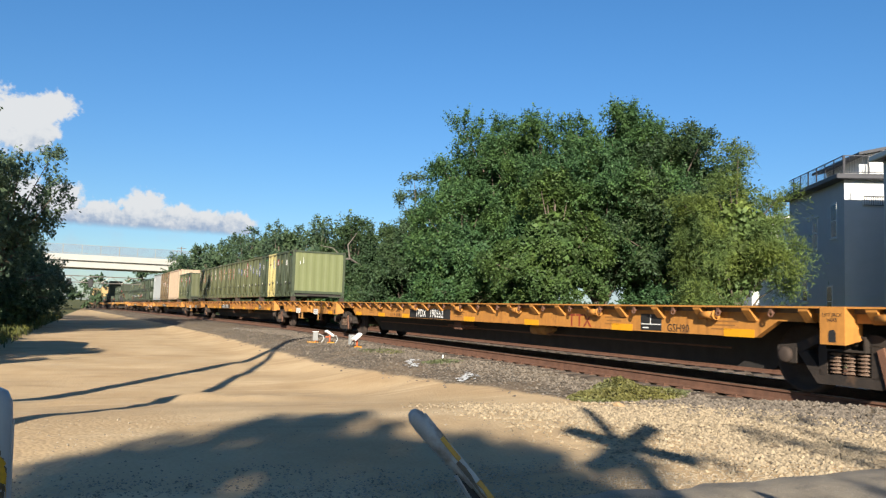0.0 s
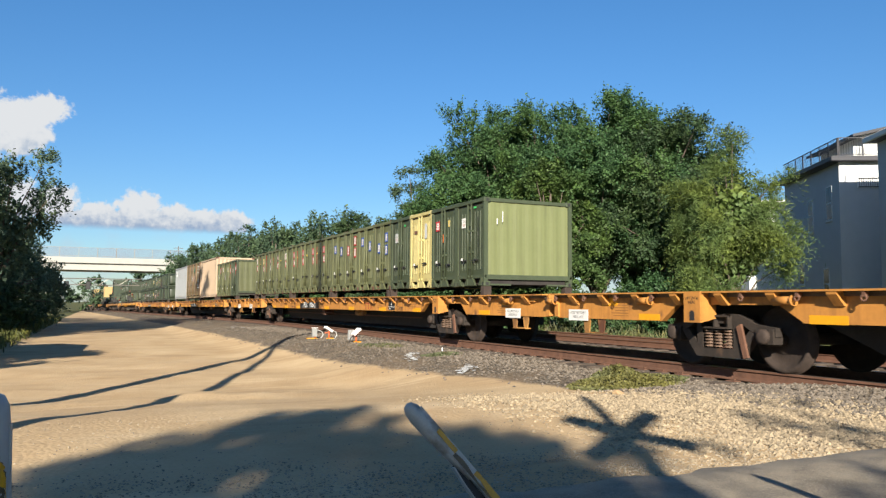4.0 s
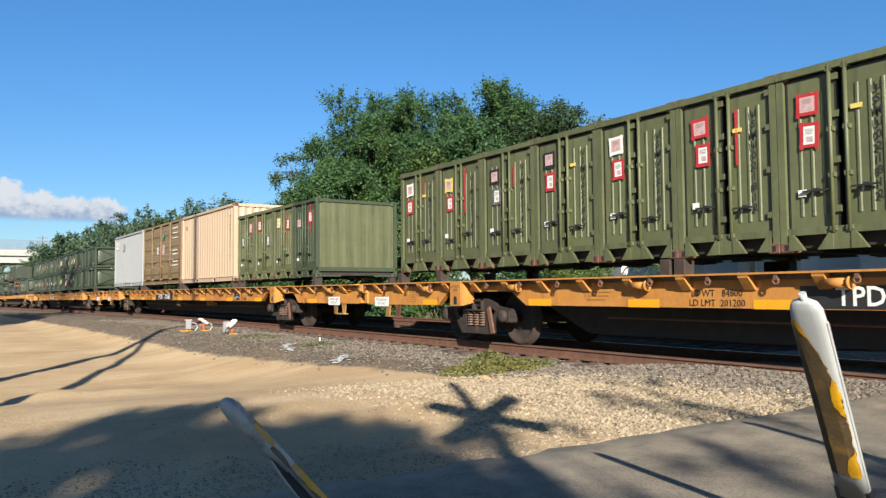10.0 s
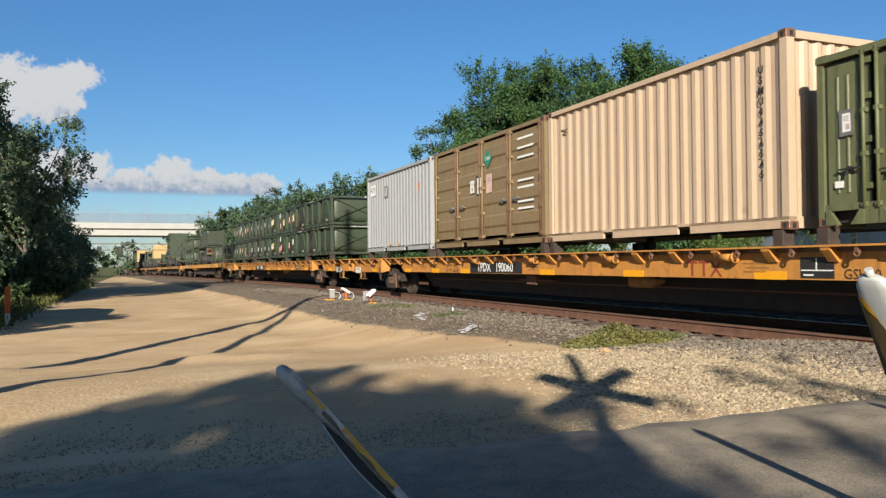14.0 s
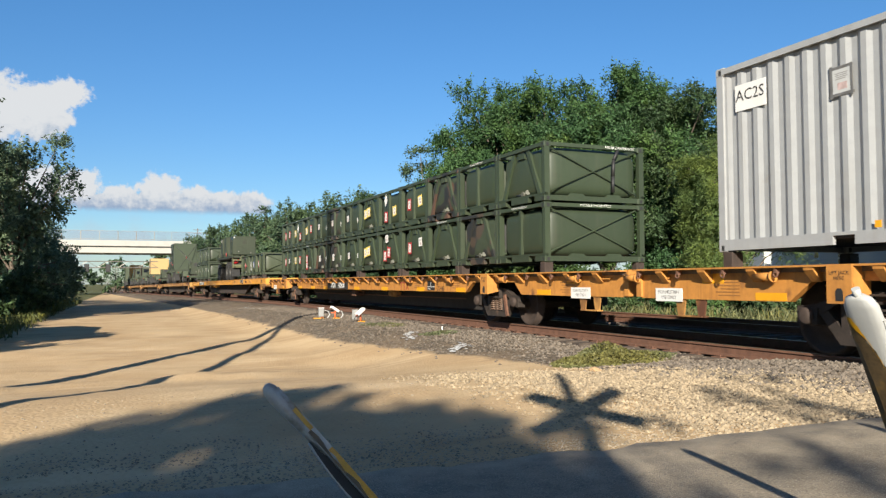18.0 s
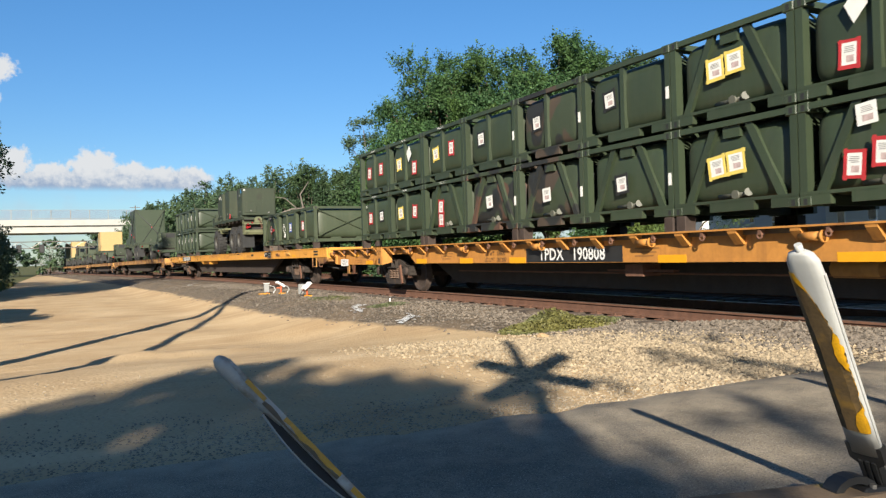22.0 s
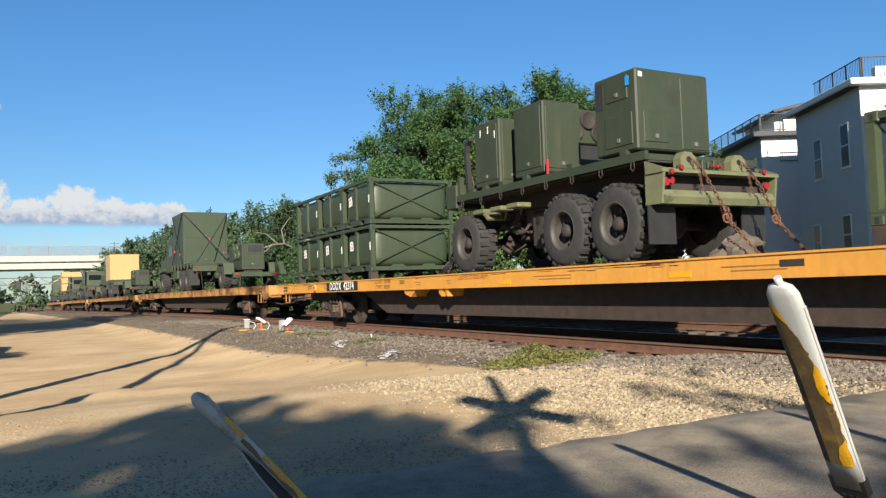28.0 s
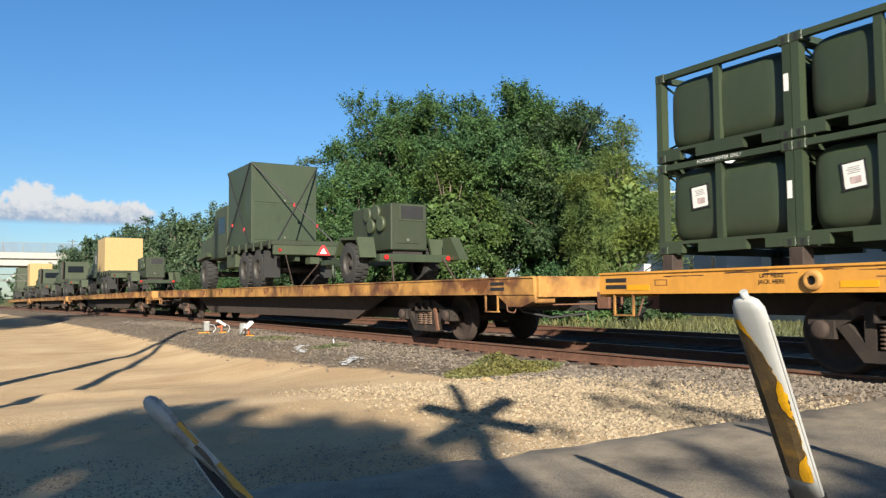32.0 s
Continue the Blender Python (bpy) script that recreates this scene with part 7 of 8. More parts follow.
        r = r0 + (r1 - r0) * i / (n - 1)
        rings.append([bm.verts.new(p + (s * math.cos(k * 6.2832 / seg) + u * math.sin(k * 6.2832 / seg)) * r) for k in range(seg)])
    for a, b in zip(rings, rings[1:]):
        for k in range(seg):
            bm.faces.new((a[k], a[(k + 1) % seg], b[(k + 1) % seg], b[k])).smooth = True


def tree(x, y, height, spread_r, seed, leaf, label, base=0.25, leaves=40000, size=0.07, low=0.2, group="trees behind the railway", name="tree", droop=0.12, slim=0.5,
         boughs=46, upright=0.25, core=True, twig=1.0):
    """A tapered trunk with limbs that end in boughs; each bough carries twigs, and each twig a row of leaves."""
    rng = np.random.default_rng(seed)
    tr = thing(name, label, "tree" if name == "tree" else "bush", group, at=pose(x, y, base))
    cz, hz = height * (low + 1) / 2, height * (1 - low) / 2
    d = unit(rng.normal(size=(boughs, 3)))
    f = rng.uniform(0.30, 1.0, boughs) ** 0.4
    wob = np.array([1.0 + 0.24 * noise.noise((v[0] * 1.7 + seed, v[1] * 1.7, v[2] * 1.7)) + 0.20 * noise.noise((v[0] * 5 + seed, v[1] * 5, v[2] * 5)) for v in d])
    bc = d * np.array([spread_r, spread_r, hz]) * (f * wob)[:, None]
    bc[:, :2] *= 1.0 + 0.16 * np.clip(-bc[:, 2:3] / hz, -1, 1)
    scale = 0.30 + 0.11 * spread_r
    bs = scale * rng.uniform(0.75, 1.5, boughs)
    # sprays about each bough, then twigs from each spray
    ns, nl = 9, 12
    nt = max(1, int(round(leaves / (boughs * ns * nl))))
    sd = unit(rng.normal(size=(boughs * ns, 3)) + 0.55 * np.repeat(d, ns, 0))
    sc = np.repeat(bc, ns, 0) + sd * np.repeat(bs, ns)[:, None] * rng.uniform(0.2, 1.0, boughs * ns)[:, None] * np.array([1.2, 1.2, 0.7])
    n = boughs * ns * nt
    td = unit(0.7 * np.repeat(sd, nt, 0) + rng.normal(size=(n, 3)) * 0.75 + np.array([0, 0, upright]))
    tl = twig * scale * rng.uniform(0.45, 1.15, n)
    start = np.repeat(sc, nt, 0) + rng.normal(size=(n, 3)) * scale * 0.16
    u = np.tile(np.linspace(0.15, 1.0, nl), n) + rng.uniform(-0.04, 0.04, n * nl)
    run_out = np.repeat(tl, nl) * u
    td_l = np.repeat(td, nl, 0)
    p = np.repeat(start, nl, 0) + td_l * run_out[:, None] + rng.normal(size=(n * nl, 3)) * (0.035 + 0.35 * size)
    p[:, 2] -= droop * run_out ** 2 / max(scale, 0.3)
    nrm = 0.35 * np.repeat(np.repeat(d, ns * nt, 0), nl, 0) + rng.normal(size=(n * nl, 3)) * 0.6 + np.array([0, 0, 0.55])
    axis = td_l + rng.normal(size=(n * nl, 3)) * 0.6
    # bring the crown to its true height and width
    top = np.percentile(p[:, 2], 99.85)
    wide = np.percentile(np.hypot(p[:, 0], p[:, 1]), 98)
    kz, kr = hz / top, spread_r / wide
    p *= np.array([kr, kr, kz])
    bc = bc * np.array([kr, kr, kz])
    p[:, 2] = np.maximum(p[:, 2] + cz, 0.03 + 0.25 * rng.uniform(0, 1, len(p)))
    bc[:, 2] += cz
    q = leaf_cards(rng, p, nrm, size, axis, slim)
    if core:
        m = max(300, leaves // 16)
        cp = unit(rng.normal(size=(m, 3))) * np.array([spread_r, spread_r, hz]) * (0.50 * rng.uniform(0, 1, m) ** 0.4)[:, None] + np.array([0, 0, cz])
        q = np.concatenate([q, leaf_cards(rng, cp, rng.normal(size=(m, 3)), 0.08 + 0.02 * spread_r)])
    bm = bmesh.new()
    h0 = height * 0.5
    wx, wy = rng.uniform(-0.04, 0.04, 2) * height
    limb(bm, [(0, 0, -0.4), (wx * 0.4, wy * 0.3, h0 * 0.45), (wx, wy, h0), (wx * 1.4, wy * 0.6, height * 0.8)], 0.020 * height + 0.02, 0.03, 8)
    for k in range(0, boughs, 1 if name == "tree" else 4):
        e = bc[k]
        z0 = min(h0, max(0.3, e[2] * rng.uniform(0.3, 0.6)))
        st = np.array([wx * z0 / h0, wy * z0 / h0, z0])
        mid = st * 0.5 + e * 0.5 + np.array([0, 0, 0.05 * height])
        limb(bm, [tuple(st), tuple(mid), tuple(e)], 0.006 * height + 0.01, 0.012, 5)
    part("trunk", bm, BARK, tr, "grey-brown bark")
    part("crown", cards_mesh("crown", q, leaf), None, tr, "dense green leaves")
    return tr


OAK = "large dense green tree behind the railway"
EDGE = "green tree at the wood's edge"
tree(25.6, 33.4, 11.9, 5.2, 1, LEAF_A, OAK, leaves=130000, boughs=100, upright=0.5)
tree(23.4, 40.8, 12.7, 4.6, 2, LEAF_A, OAK, leaves=110000, boughs=90, upright=0.5)
tree(27.6, 30.4, 10.6, 4.1, 3, LEAF_C, OAK, leaves=80000, boughs=70)
tree(26.9, 32.0, 11.3, 3.6, 14, LEAF_A, OAK, leaves=60000, boughs=70, upright=0.5)
tree(25.2, 37.6, 12.6, 4.6, 13, LEAF_A, OAK, leaves=80000, boughs=80, upright=0.5)
tree(31.0, 33.0, 9.4, 4.0, 9, LEAF_C, OAK, leaves=50000, boughs=44)
tree(21.4, 31.4, 8.0, 2.9, 4, LEAF_B, "broad green tree hung with pale vines", leaves=70000, boughs=48, low=0.03, droop=0.3, upright=0.0)
tree(20.0, 37.4, 8.2, 3.2, 5, LEAF_A, "broad green tree over a dark trunk", leaves=70000, boughs=46, low=0.12)
tree(19.6, 45.0, 7.6, 3.2, 6, LEAF_C, EDGE, leaves=50000, boughs=40, low=0.05)
tree(21.2, 47.5, 10.2, 2.3, 10, LEAF_D, "thin-crowned tree with bare twigs", leaves=22000, boughs=26, low=0.35, core=False)
tree(26.4, 25.1, 8.4, 2.8, 7, LEAF_F, "slender feathery pale green tree beside a house", leaves=70000, boughs=44, low=0.02, size=0.085, slim=0.16, droop=0.5, upright=0.35, twig=1.5)
bare = tree(18.9, 54.0, 7.6, 3.2, 8, LEAF_C, "dusky green tree with a dead grey branch", leaves=44000, boughs=40, low=0.05)
dead = bmesh.new()
limb(dead, [(0.2, -2.2, 4.2), (-1.0, -3.2, 4.6), (-2.0, -3.8, 4.5), (-3.4, -4.0, 4.0)], 0.09, 0.03, 6)
limb(dead, [(-1.0, -3.2, 4.6), (-1.3, -3.6, 5.5), (-0.8, -3.9, 6.3)], 0.07, 0.02, 6)
limb(dead, [(-1.6, -3.6, 4.6), (-2.4, -3.9, 5.2), (-3.3, -4.1, 5.3)], 0.05, 0.015, 5)
limb(dead, [(-2.0, -3.8, 4.5), (-2.6, -4.1, 4.0), (-3.2, -4.2, 3.5)], 0.04, 0.012, 5)
part("dead_branch", dead, mat("dead_wood", (0.22, 0.19, 0.16), 0.9, vary=0.2), bare, "bare grey dead branch")
BUSH = "low tangled green bush under the trees"
for k, (x, y, h, r) in enumerate(((20.5, 26.5, 1.9, 1.6), (18.8, 30.0, 1.5, 1.5), (18.0, 35.4, 1.5, 1.6), (17.6, 40.5, 2.2, 1.9), (17.4, 44.5, 2.8, 2.1),
                                 (17.0, 49.5, 3.0, 2.4), (16.6, 55.0, 3.0, 2.6), (22.5, 23.8, 1.6, 1.4), (24.5, 22.2, 1.4, 1.3), (16.4, 61.0, 3.2, 2.8), (23.6, 37.0, 3.4, 2.8), (25.4, 28.6, 3.0, 2.2))):
    tree(x, y, h, r, 80 + k, (LEAF_C, LEAF_A)[k % 2], BUSH, base=0.2, leaves=11000, boughs=26, size=0.07, low=0.0, group="bushes behind the railway", name="bush")
for k, (x, y, h, r) in enumerate(((19.5, 64, 9.1, 4.2), (18.0, 74, 9.4, 4.4), (17, 85, 9.9, 4.6), (15.5, 97, 9.2, 4.6), (14.5, 110, 9.2, 4.6), (13.4, 124, 7.8, 3.6), (23, 58, 8.6, 4.2), (24, 69, 10.0, 4.6),
                                 (23, 82, 10.6, 5.0), (22, 96, 11.2, 5.0), (20, 112, 11.4, 5.2), (18, 130, 11, 5))):
    tree(x, y, h, r, 20 + k, LEAF_D, "green tree in the wood beside the line", base=-0.1, leaves=16000, boughs=40, size=0.12, low=0.02)
for k in range(12):
    tree(-52 + 7.5 * k + 2 * (k % 3), 182 + 5 * (k % 4), 7.5 + 1.5 * (k % 3), 5.5, 140 + k, LEAF_D, "distant tree beyond the bridge", base=-1.2, leaves=3500, boughs=30, size=0.3, low=0.0, group="trees beyond the bridge")
LOT = "tall hazy green tree beside the dirt lot"
for k, (x, y, h, r) in enumerate(((-4.7, 34, 15.2, 4.3), (-1.7, 45, 9.3, 3.0), (-4.6, 47, 10.5, 3.6), (-3.4, 55, 8.6, 3.2), (-3.8, 64, 8.0, 3.2), (-4.2, 76, 7.4, 3.4))):
    tree(x, y, h, r, 40 + k, LEAF_L, LOT, base=0.0, leaves=34000 if k < 3 else 16000, boughs=44, size=0.085, low=0.03, group="trees beside the dirt lot")
for k, (x, y, h, r) in enumerate(((-3.2, 29, 2.4, 1.8), (-2.4, 36, 2.2, 1.6), (-1.4, 42, 2.4, 1.7), (-1.8, 49, 2.4, 1.8), (-2.2, 58, 2.4, 2.0), (-2.5, 70, 2.6, 2.2), (-3, 84, 3, 2.6))):
    tree(x, y, h, r, 110 + k, LEAF_C, "dark bush at the edge of the dirt lot", base=0.0, leaves=7000, boughs=24, size=0.09, low=0.0, group="bushes beside the dirt lot", name="bush")
ROADT = "leafy tree beside the road that shades it"
tree(-4.7, -10.5, 8.4, 2.25, 60, LEAF_A, ROADT, base=0.5, leaves=14000, boughs=40, size=0.11, low=0.46, group="trees beside the road")
tree(-2.15, -8.8, 6.2, 1.35, 63, LEAF_A, ROADT, base=0.5, leaves=8000, boughs=30, size=0.09, low=0.66, group="trees beside the road")
tree(-0.4, -10.0, 7.6, 2.6, 61, LEAF_A, ROADT, base=0.5, leaves=1000, boughs=9, size=0.11, low=0.45, group="trees beside the road", core=False)
tree(-5.5, 12.5, 6.5, 1.7, 62, LEAF_A, "small tree beside the dirt lot", base=0.4, leaves=9000, boughs=26, size=0.10, low=0.4, group="trees beside the dirt lot")


# ---------------------------------------------------------------- houses
def window(parent, m, w, h):
    """A sash window, built in the XZ plane facing -Y, placed by m."""
    wn = part("window", boxes((-w / 2 - 0.06, w / 2 + 0.06, -0.03, 0.02, -h / 2 - 0.06, h / 2 + 0.06)), WALLW, parent, "white window surround", m)
    part("pane", boxes((-w / 2, w / 2, -0.035, -0.031, 0.03, h / 2)), GLASSD, wn)
    part("pane", boxes((-w / 2, w / 2, -0.035, -0.031, -h / 2, -0.03)), GLASSD, wn)
    part("sill", boxes((-w / 2 - 0.1, w / 2 + 0.1, -0.09, 0.0, -h / 2 - 0.12, -h / 2 - 0.06)), WALLW, wn)


def make_house(x, y, w, d, top, label, wins_left, wins_right, stair=True, rails=True):
    """Local axes: the corner nearest the line at the origin, +X along the sunlit front, +Y along the side."""
    h = thing("house", label, "house", "houses behind the railway", at=pose(x, y, 0.1, 0, 0, -29))
    part("wall", B(lambda bm: box(bm, 0, w, 0, d, 0, top)), WALLG, h, "pale grey stucco wall")
    part("fascia", boxes((-0.02, w, -0.025, 0.0, top - 0.16, top)), WALLW, h, "white fascia board")
    rv = part("balcony_opening", boxes((0.9, 2.6, -0.03, 0.0, top - 1.35, top - 0.45)), WALLW, h, "white surround")
    rl = bmesh.new()
    for k in range(15):
        box(rl, 0.98 + 0.11 * k, 0.995 + 0.11 * k, -0.09, -0.07, top - 1.30, top - 0.85)
    box(rl, 0.95, 2.55, -0.10, -0.06, top - 0.87, top - 0.83)
    box(rl, 0.95, 2.55, -0.10, -0.06, top - 1.33, top - 1.29)
    part("balcony_rail", rl, DARKTRIM, rv)
    part("roof_edge", B(lambda bm: box(bm, -0.55, w + 0.3, -0.45, d + 0.3, top, top + 0.26, 0, 0.03)), DARKTRIM if stair else WALLW, h, "overhanging flat roof edge")
    part("soffit", boxes((-0.45, 0.0, 0.0, d, top - 0.02, top - 0.004)), DARKTRIM, h)
    part("roof_deck", boxes((-0.4, w + 0.2, -0.3, d + 0.2, top + 0.265, top + 0.29)), CONCRETE, h)
    rail = bmesh.new()
    t0 = top + 0.29
    y1 = d if stair else d - 1.7
    for k in range(int(w / 1.2) + 1):
        box(rail, 1.2 * k, 1.2 * k + 0.05, -0.05, 0.0, t0, t0 + 1.0)
    for k in range(int(y1 / 1.2) + 1):
        box(rail, -0.05, 0.0, 1.2 * k, 1.2 * k + 0.05, t0, t0 + 1.0)
    for z in (t0 + 0.10, t0 + 0.97):
        box(rail, 0, w, -0.045, -0.005, z, z + 0.04)
        box(rail, -0.045, -0.005, 0, y1, z, z + 0.04)
    for k in range(int(w / 0.13)):
        box(rail, 0.13 * k, 0.13 * k + 0.012, -0.03, -0.018, t0 + 0.1, t0 + 0.97)
    for k in range(int(y1 / 0.13)):
        box(rail, -0.03, -0.018, 0.13 * k, 0.13 * k + 0.012, t0 + 0.1, t0 + 0.97)
    if not stair:
        for v in rail.verts:
            v.co.x += 0.3
            v.co.y += 0.3
    if rails:
        part("roof_railing", rail, DARKTRIM, h, "dark metal roof railing")
    if stair:
        part("stair_house", B(lambda bm: box(bm, 1.9, w, 1.6, d - 0.8, t0, t0 + 1.5)), WALLW, h, "white stucco stair head")
        sr = bmesh.new()
        prism(sr, [(1.2, t0 + 1.28), (1.2, t0 + 1.42), (w + 0.3, t0 + 2.55), (w + 0.3, t0 + 2.38)], "y", 1.0, d - 0.4)
        part("stair_roof", sr, DARKTRIM, h, "dark sloping roof")
        gb = bmesh.new()
        prism(gb, [(1.9, t0 + 1.5), (w, t0 + 1.5), (w, t0 + 2.33), (1.9, t0 + 1.42)], "y", 1.6, d - 0.8)
        part("gable", gb, WALLW, h)
    ac = part("air_conditioner", B(lambda bm: box(bm, 0.9, 1.75, 0.35, 0.72, t0 + 0.02, t0 + 0.62, 0, 0.02)), WHITE, h, "white air conditioner")
    fan = bmesh.new()
    lathe(fan, [(0.335, 0.03), (0.335, 0.22), (0.345, 0.24)], 16, "y", (1.25, 0, t0 + 0.33))
    part("fan_grille", fan, LGREY, ac)
    for a, z, ww, hh in wins_left:
        window(h, pose(0, a, z, 0, 0, -90), ww, hh)
    for a, z, ww, hh in wins_right:
        window(h, pose(a, 0, z), ww, hh)
    return h


make_house(37.8, 29.2, 6.0, 8.0, 9.0, "pale grey stucco three-storey house with a railed roof terrace",
           ((1.3, 7.0, 0.62, 1.75), (3.9, 6.6, 0.62, 1.75), (1.9, 2.7, 0.62, 1.6), (5.4, 3.4, 0.62, 1.2)), ((4.4, 4.2, 0.8, 1.4),))
make_house(33.1, 20.4, 6.5, 6.0, 9.2, "pale grey stucco three-storey house with a dark overhanging roof",
           ((1.4, 7.0, 0.62, 1.75), (3.9, 6.8, 0.62, 1.75), (1.6, 3.2, 0.62, 1.6), (4.4, 3.0, 0.62, 1.6)), ((4.4, 6.4, 0.8, 1.5),), False)
make_house(28.4, 11.6, 6.5, 6.0, 9.2, "white stucco three-storey house beside the crossing road",
           ((1.4, 7.0, 0.62, 1.75), (3.9, 6.8, 0.62, 1.75), (1.6, 3.2, 0.62, 1.6)), ((4.4, 6.4, 0.8, 1.5),), False, False)


def build_far_house():
    h = thing("house", "small white house half hidden behind trees", "house", "houses behind the railway", at=pose(43.5, 41.0, 0.1, 0, 0, -24))
    part("wall", boxes((0, 6, 0, 6, 0, 8.6)), WALLW, h)
    part("roof_edge", boxes((-0.3, 6.3, -0.3, 6.3, 8.6, 8.75)), WALLW, h)
    window(h, pose(0, 2.0, 6.8, 0, 0, -90), 0.8, 1.4)
    rl = boxes((-0.2, -0.16, -0.2, 6, 9.5, 9.54), (-0.2, 6, -0.2, -0.16, 9.5, 9.54), *[(-0.2, -0.17, 1.0 * k, 1.0 * k + 0.03, 8.75, 9.5) for k in range(7)])
    part("roof_railing", rl, CHROME, h)


build_far_house()


# ---------------------------------------------------------------- bridge, signals and poles up the line
def build_bridge():
    br = thing("road_bridge", "pale concrete road bridge over the railway with a mesh fence", "bridge", kind="structure")
    y = 150.0
    part("girder", boxes((-70, 90, y, y + 1.2, 7.1, 8.3), (-70, 90, y + 4, y + 5.2, 7.1, 8.3), (-70, 90, y + 9, y + 10, 7.1, 8.3)), CONCRETE, br, "pale concrete girder")
    part("deck", boxes((-70, 90, y - 0.5, y + 10.5, 8.3, 8.6)), CONCRETE, br)
    part("parapet", boxes((-70, 90, y - 0.5, y - 0.25, 8.6, 9.3)), CONCRETE, br, "concrete parapet")
    fp = mesh_of("fence_post", boxes((-0.05, 0.05, -0.05, 0.05, 9.3, 11.0)), CHROME)
    for k in range(34):
        part("fence_post", fp, None, br, at=pose(-45 + 3.0 * k, y - 0.38, 0))
    fr = bmesh.new()
    for z in (9.5, 10.95):
        box(fr, -70, 90, y - 0.40, y - 0.36, z, z + 0.05)
    part("fence_rail", fr, CHROME, br)
    mesh = bmesh.new()
    for k in range(640):
        x = -45 + 0.16 * k
        box(mesh, x, x + 0.085, y - 0.385, y - 0.375, 9.3, 10.95)
    ob = part("fence_mesh", mesh, mat("blue_grey_mesh", (0.15, 0.20, 0.27), 0.6), br, "blue-grey fence mesh")
    ob["kind"] = "stuff"
    for x in (-22, 28):
        for yy in (y + 0.5, y + 9.5):
            part("pier", boxes((x - 0.6, x + 0.6, yy - 0.5, yy + 0.5, -1.5, 7.1)), CONCRETE, br)
    part("abutment_bank", B(lambda bm: prism(bm, [(36, -2), (90, -2), (90, 8.2), (60, 8.2)], "y", y - 6, y + 16)), GRASSG, br)


build_bridge()


def build_signals():
    s = thing("signal_mast", "grey cantilever railway signal mast with dark signal heads", "railway signal", at=pose(-2.2, 96, -0.35))
    m = bmesh.new()
    tube(m, (0, 0, 0), (0, 0, 4.9), 0.13, 10, 0, 0.10)
    part("mast", m, CHROME, s)
    arm = bmesh.new()
    for z in (3.8, 4.5):
        tube(arm, (0, 0, z), (9.5, 0, z), 0.05, 6)
    for k in range(9):
        tube(arm, (k * 1.05, 0, 3.8 if k % 2 else 4.5), ((k + 1) * 1.05, 0, 4.5 if k % 2 else 3.8), 0.03, 5)
    part("arm", arm, CHROME, s)
    for x in (2.0, 4.2):
        hd = bmesh.new()
        box(hd, x - 0.25, x + 0.25, -0.2, 0.1, 3.3, 4.2, 0, 0.04)
        part("signal_head", hd, BLACK, s, "black signal head")
    c = thing("relay_cabinet", "white trackside relay cabinet on the dirt", "cabinet", at=pose(-3.2, 92, -0.4))
    part("body", B(lambda bm: box(bm, -0.7, 0.7, -0.5, 0.5, 0, 2.3, 0, 0.03)), LGREY, c)
    part("door", boxes((-0.6, 0.6, -0.53, -0.5, 0.15, 2.2)), WHITE, c)


build_signals()


def utility_pole(x, y, h, label, base=0.0, arms=1):
    p = thing("utility_pole", label, "utility pole", "utility poles", at=pose(x, y, base))
    m = bmesh.new()
    tube(m, (0, 0, -0.3), (0, 0, h), 0.16, 10, 0, 0.10)
    part("pole", m, BARK, p, "weathered timber pole")
    for k in range(arms):
        part("crossarm", boxes((-1.1, 1.1, -0.06, 0.06, h - 0.5 - 0.9 * k, h - 0.38 - 0.9 * k)), BARK, p)
    return p


utility_pole(21.5, 205.0, 16.5, "far timber utility pole behind the bridge", -1.0, 2)
pb = utility_pole(0.15, 10.66, 13.2, "braced timber utility pole beside the dirt lot", 0.3, 0)
brace = bmesh.new()
tube(brace, (1.10, -4.54, 0.1), (0.0, 0.0, 6.7), 0.11, 10, 0, 0.08)
part("push_brace", brace, BARK, pb, "leaning timber brace")
for k in range(5):
    utility_pole(-7.5 - 0.4 * k, 62 + 24 * k, 8.5, "timber utility pole along the lot", -0.3)


# ---------------------------------------------------------------- crossing furniture
def curb_y(x):
    return 2.39 - 0.25 * (x - 5.46)


def build_median():
    md = thing("median_kerb", "worn tan concrete median kerb with delineator sockets", "kerb", kind="structure")
    x = -6.0
    seg = []
    while x < 9.5:
        bm = bmesh.new()
        l = 1.13
        ang = math.atan2(-0.25, 1)
        prof = [(-0.15, -0.06), (-0.14, 0.05), (-0.08, 0.10), (0.08, 0.10), (0.14, 0.05), (0.15, -0.06)]
        prism(bm, prof, "x", -l / 2 + 0.012, l / 2 - 0.012)
        part("kerb_block", bm, mat("brown_stained_concrete", (0.23, 0.155, 0.092), 0.9, vary=0.25, scale=3, bump=0.35, stain=(0.36, 0.24, 0.08), stain_amt=0.3, stain_scale=5), md,
             at=pose(x, curb_y(x), 0.665, 0, 0, math.degrees(ang)))
        x += l * math.cos(ang)


build_median()


GRIMY_SHEET = mat("grimy_peeled_sheet", (0.115, 0.078, 0.038), 0.45, vary=0.35, scale=12, stain=(0.30, 0.17, 0.03), stain_amt=0.45, stain_scale=9)
ORANGE_SHEET = mat("orange_reflective", (0.62, 0.25, 0.012), 0.35)


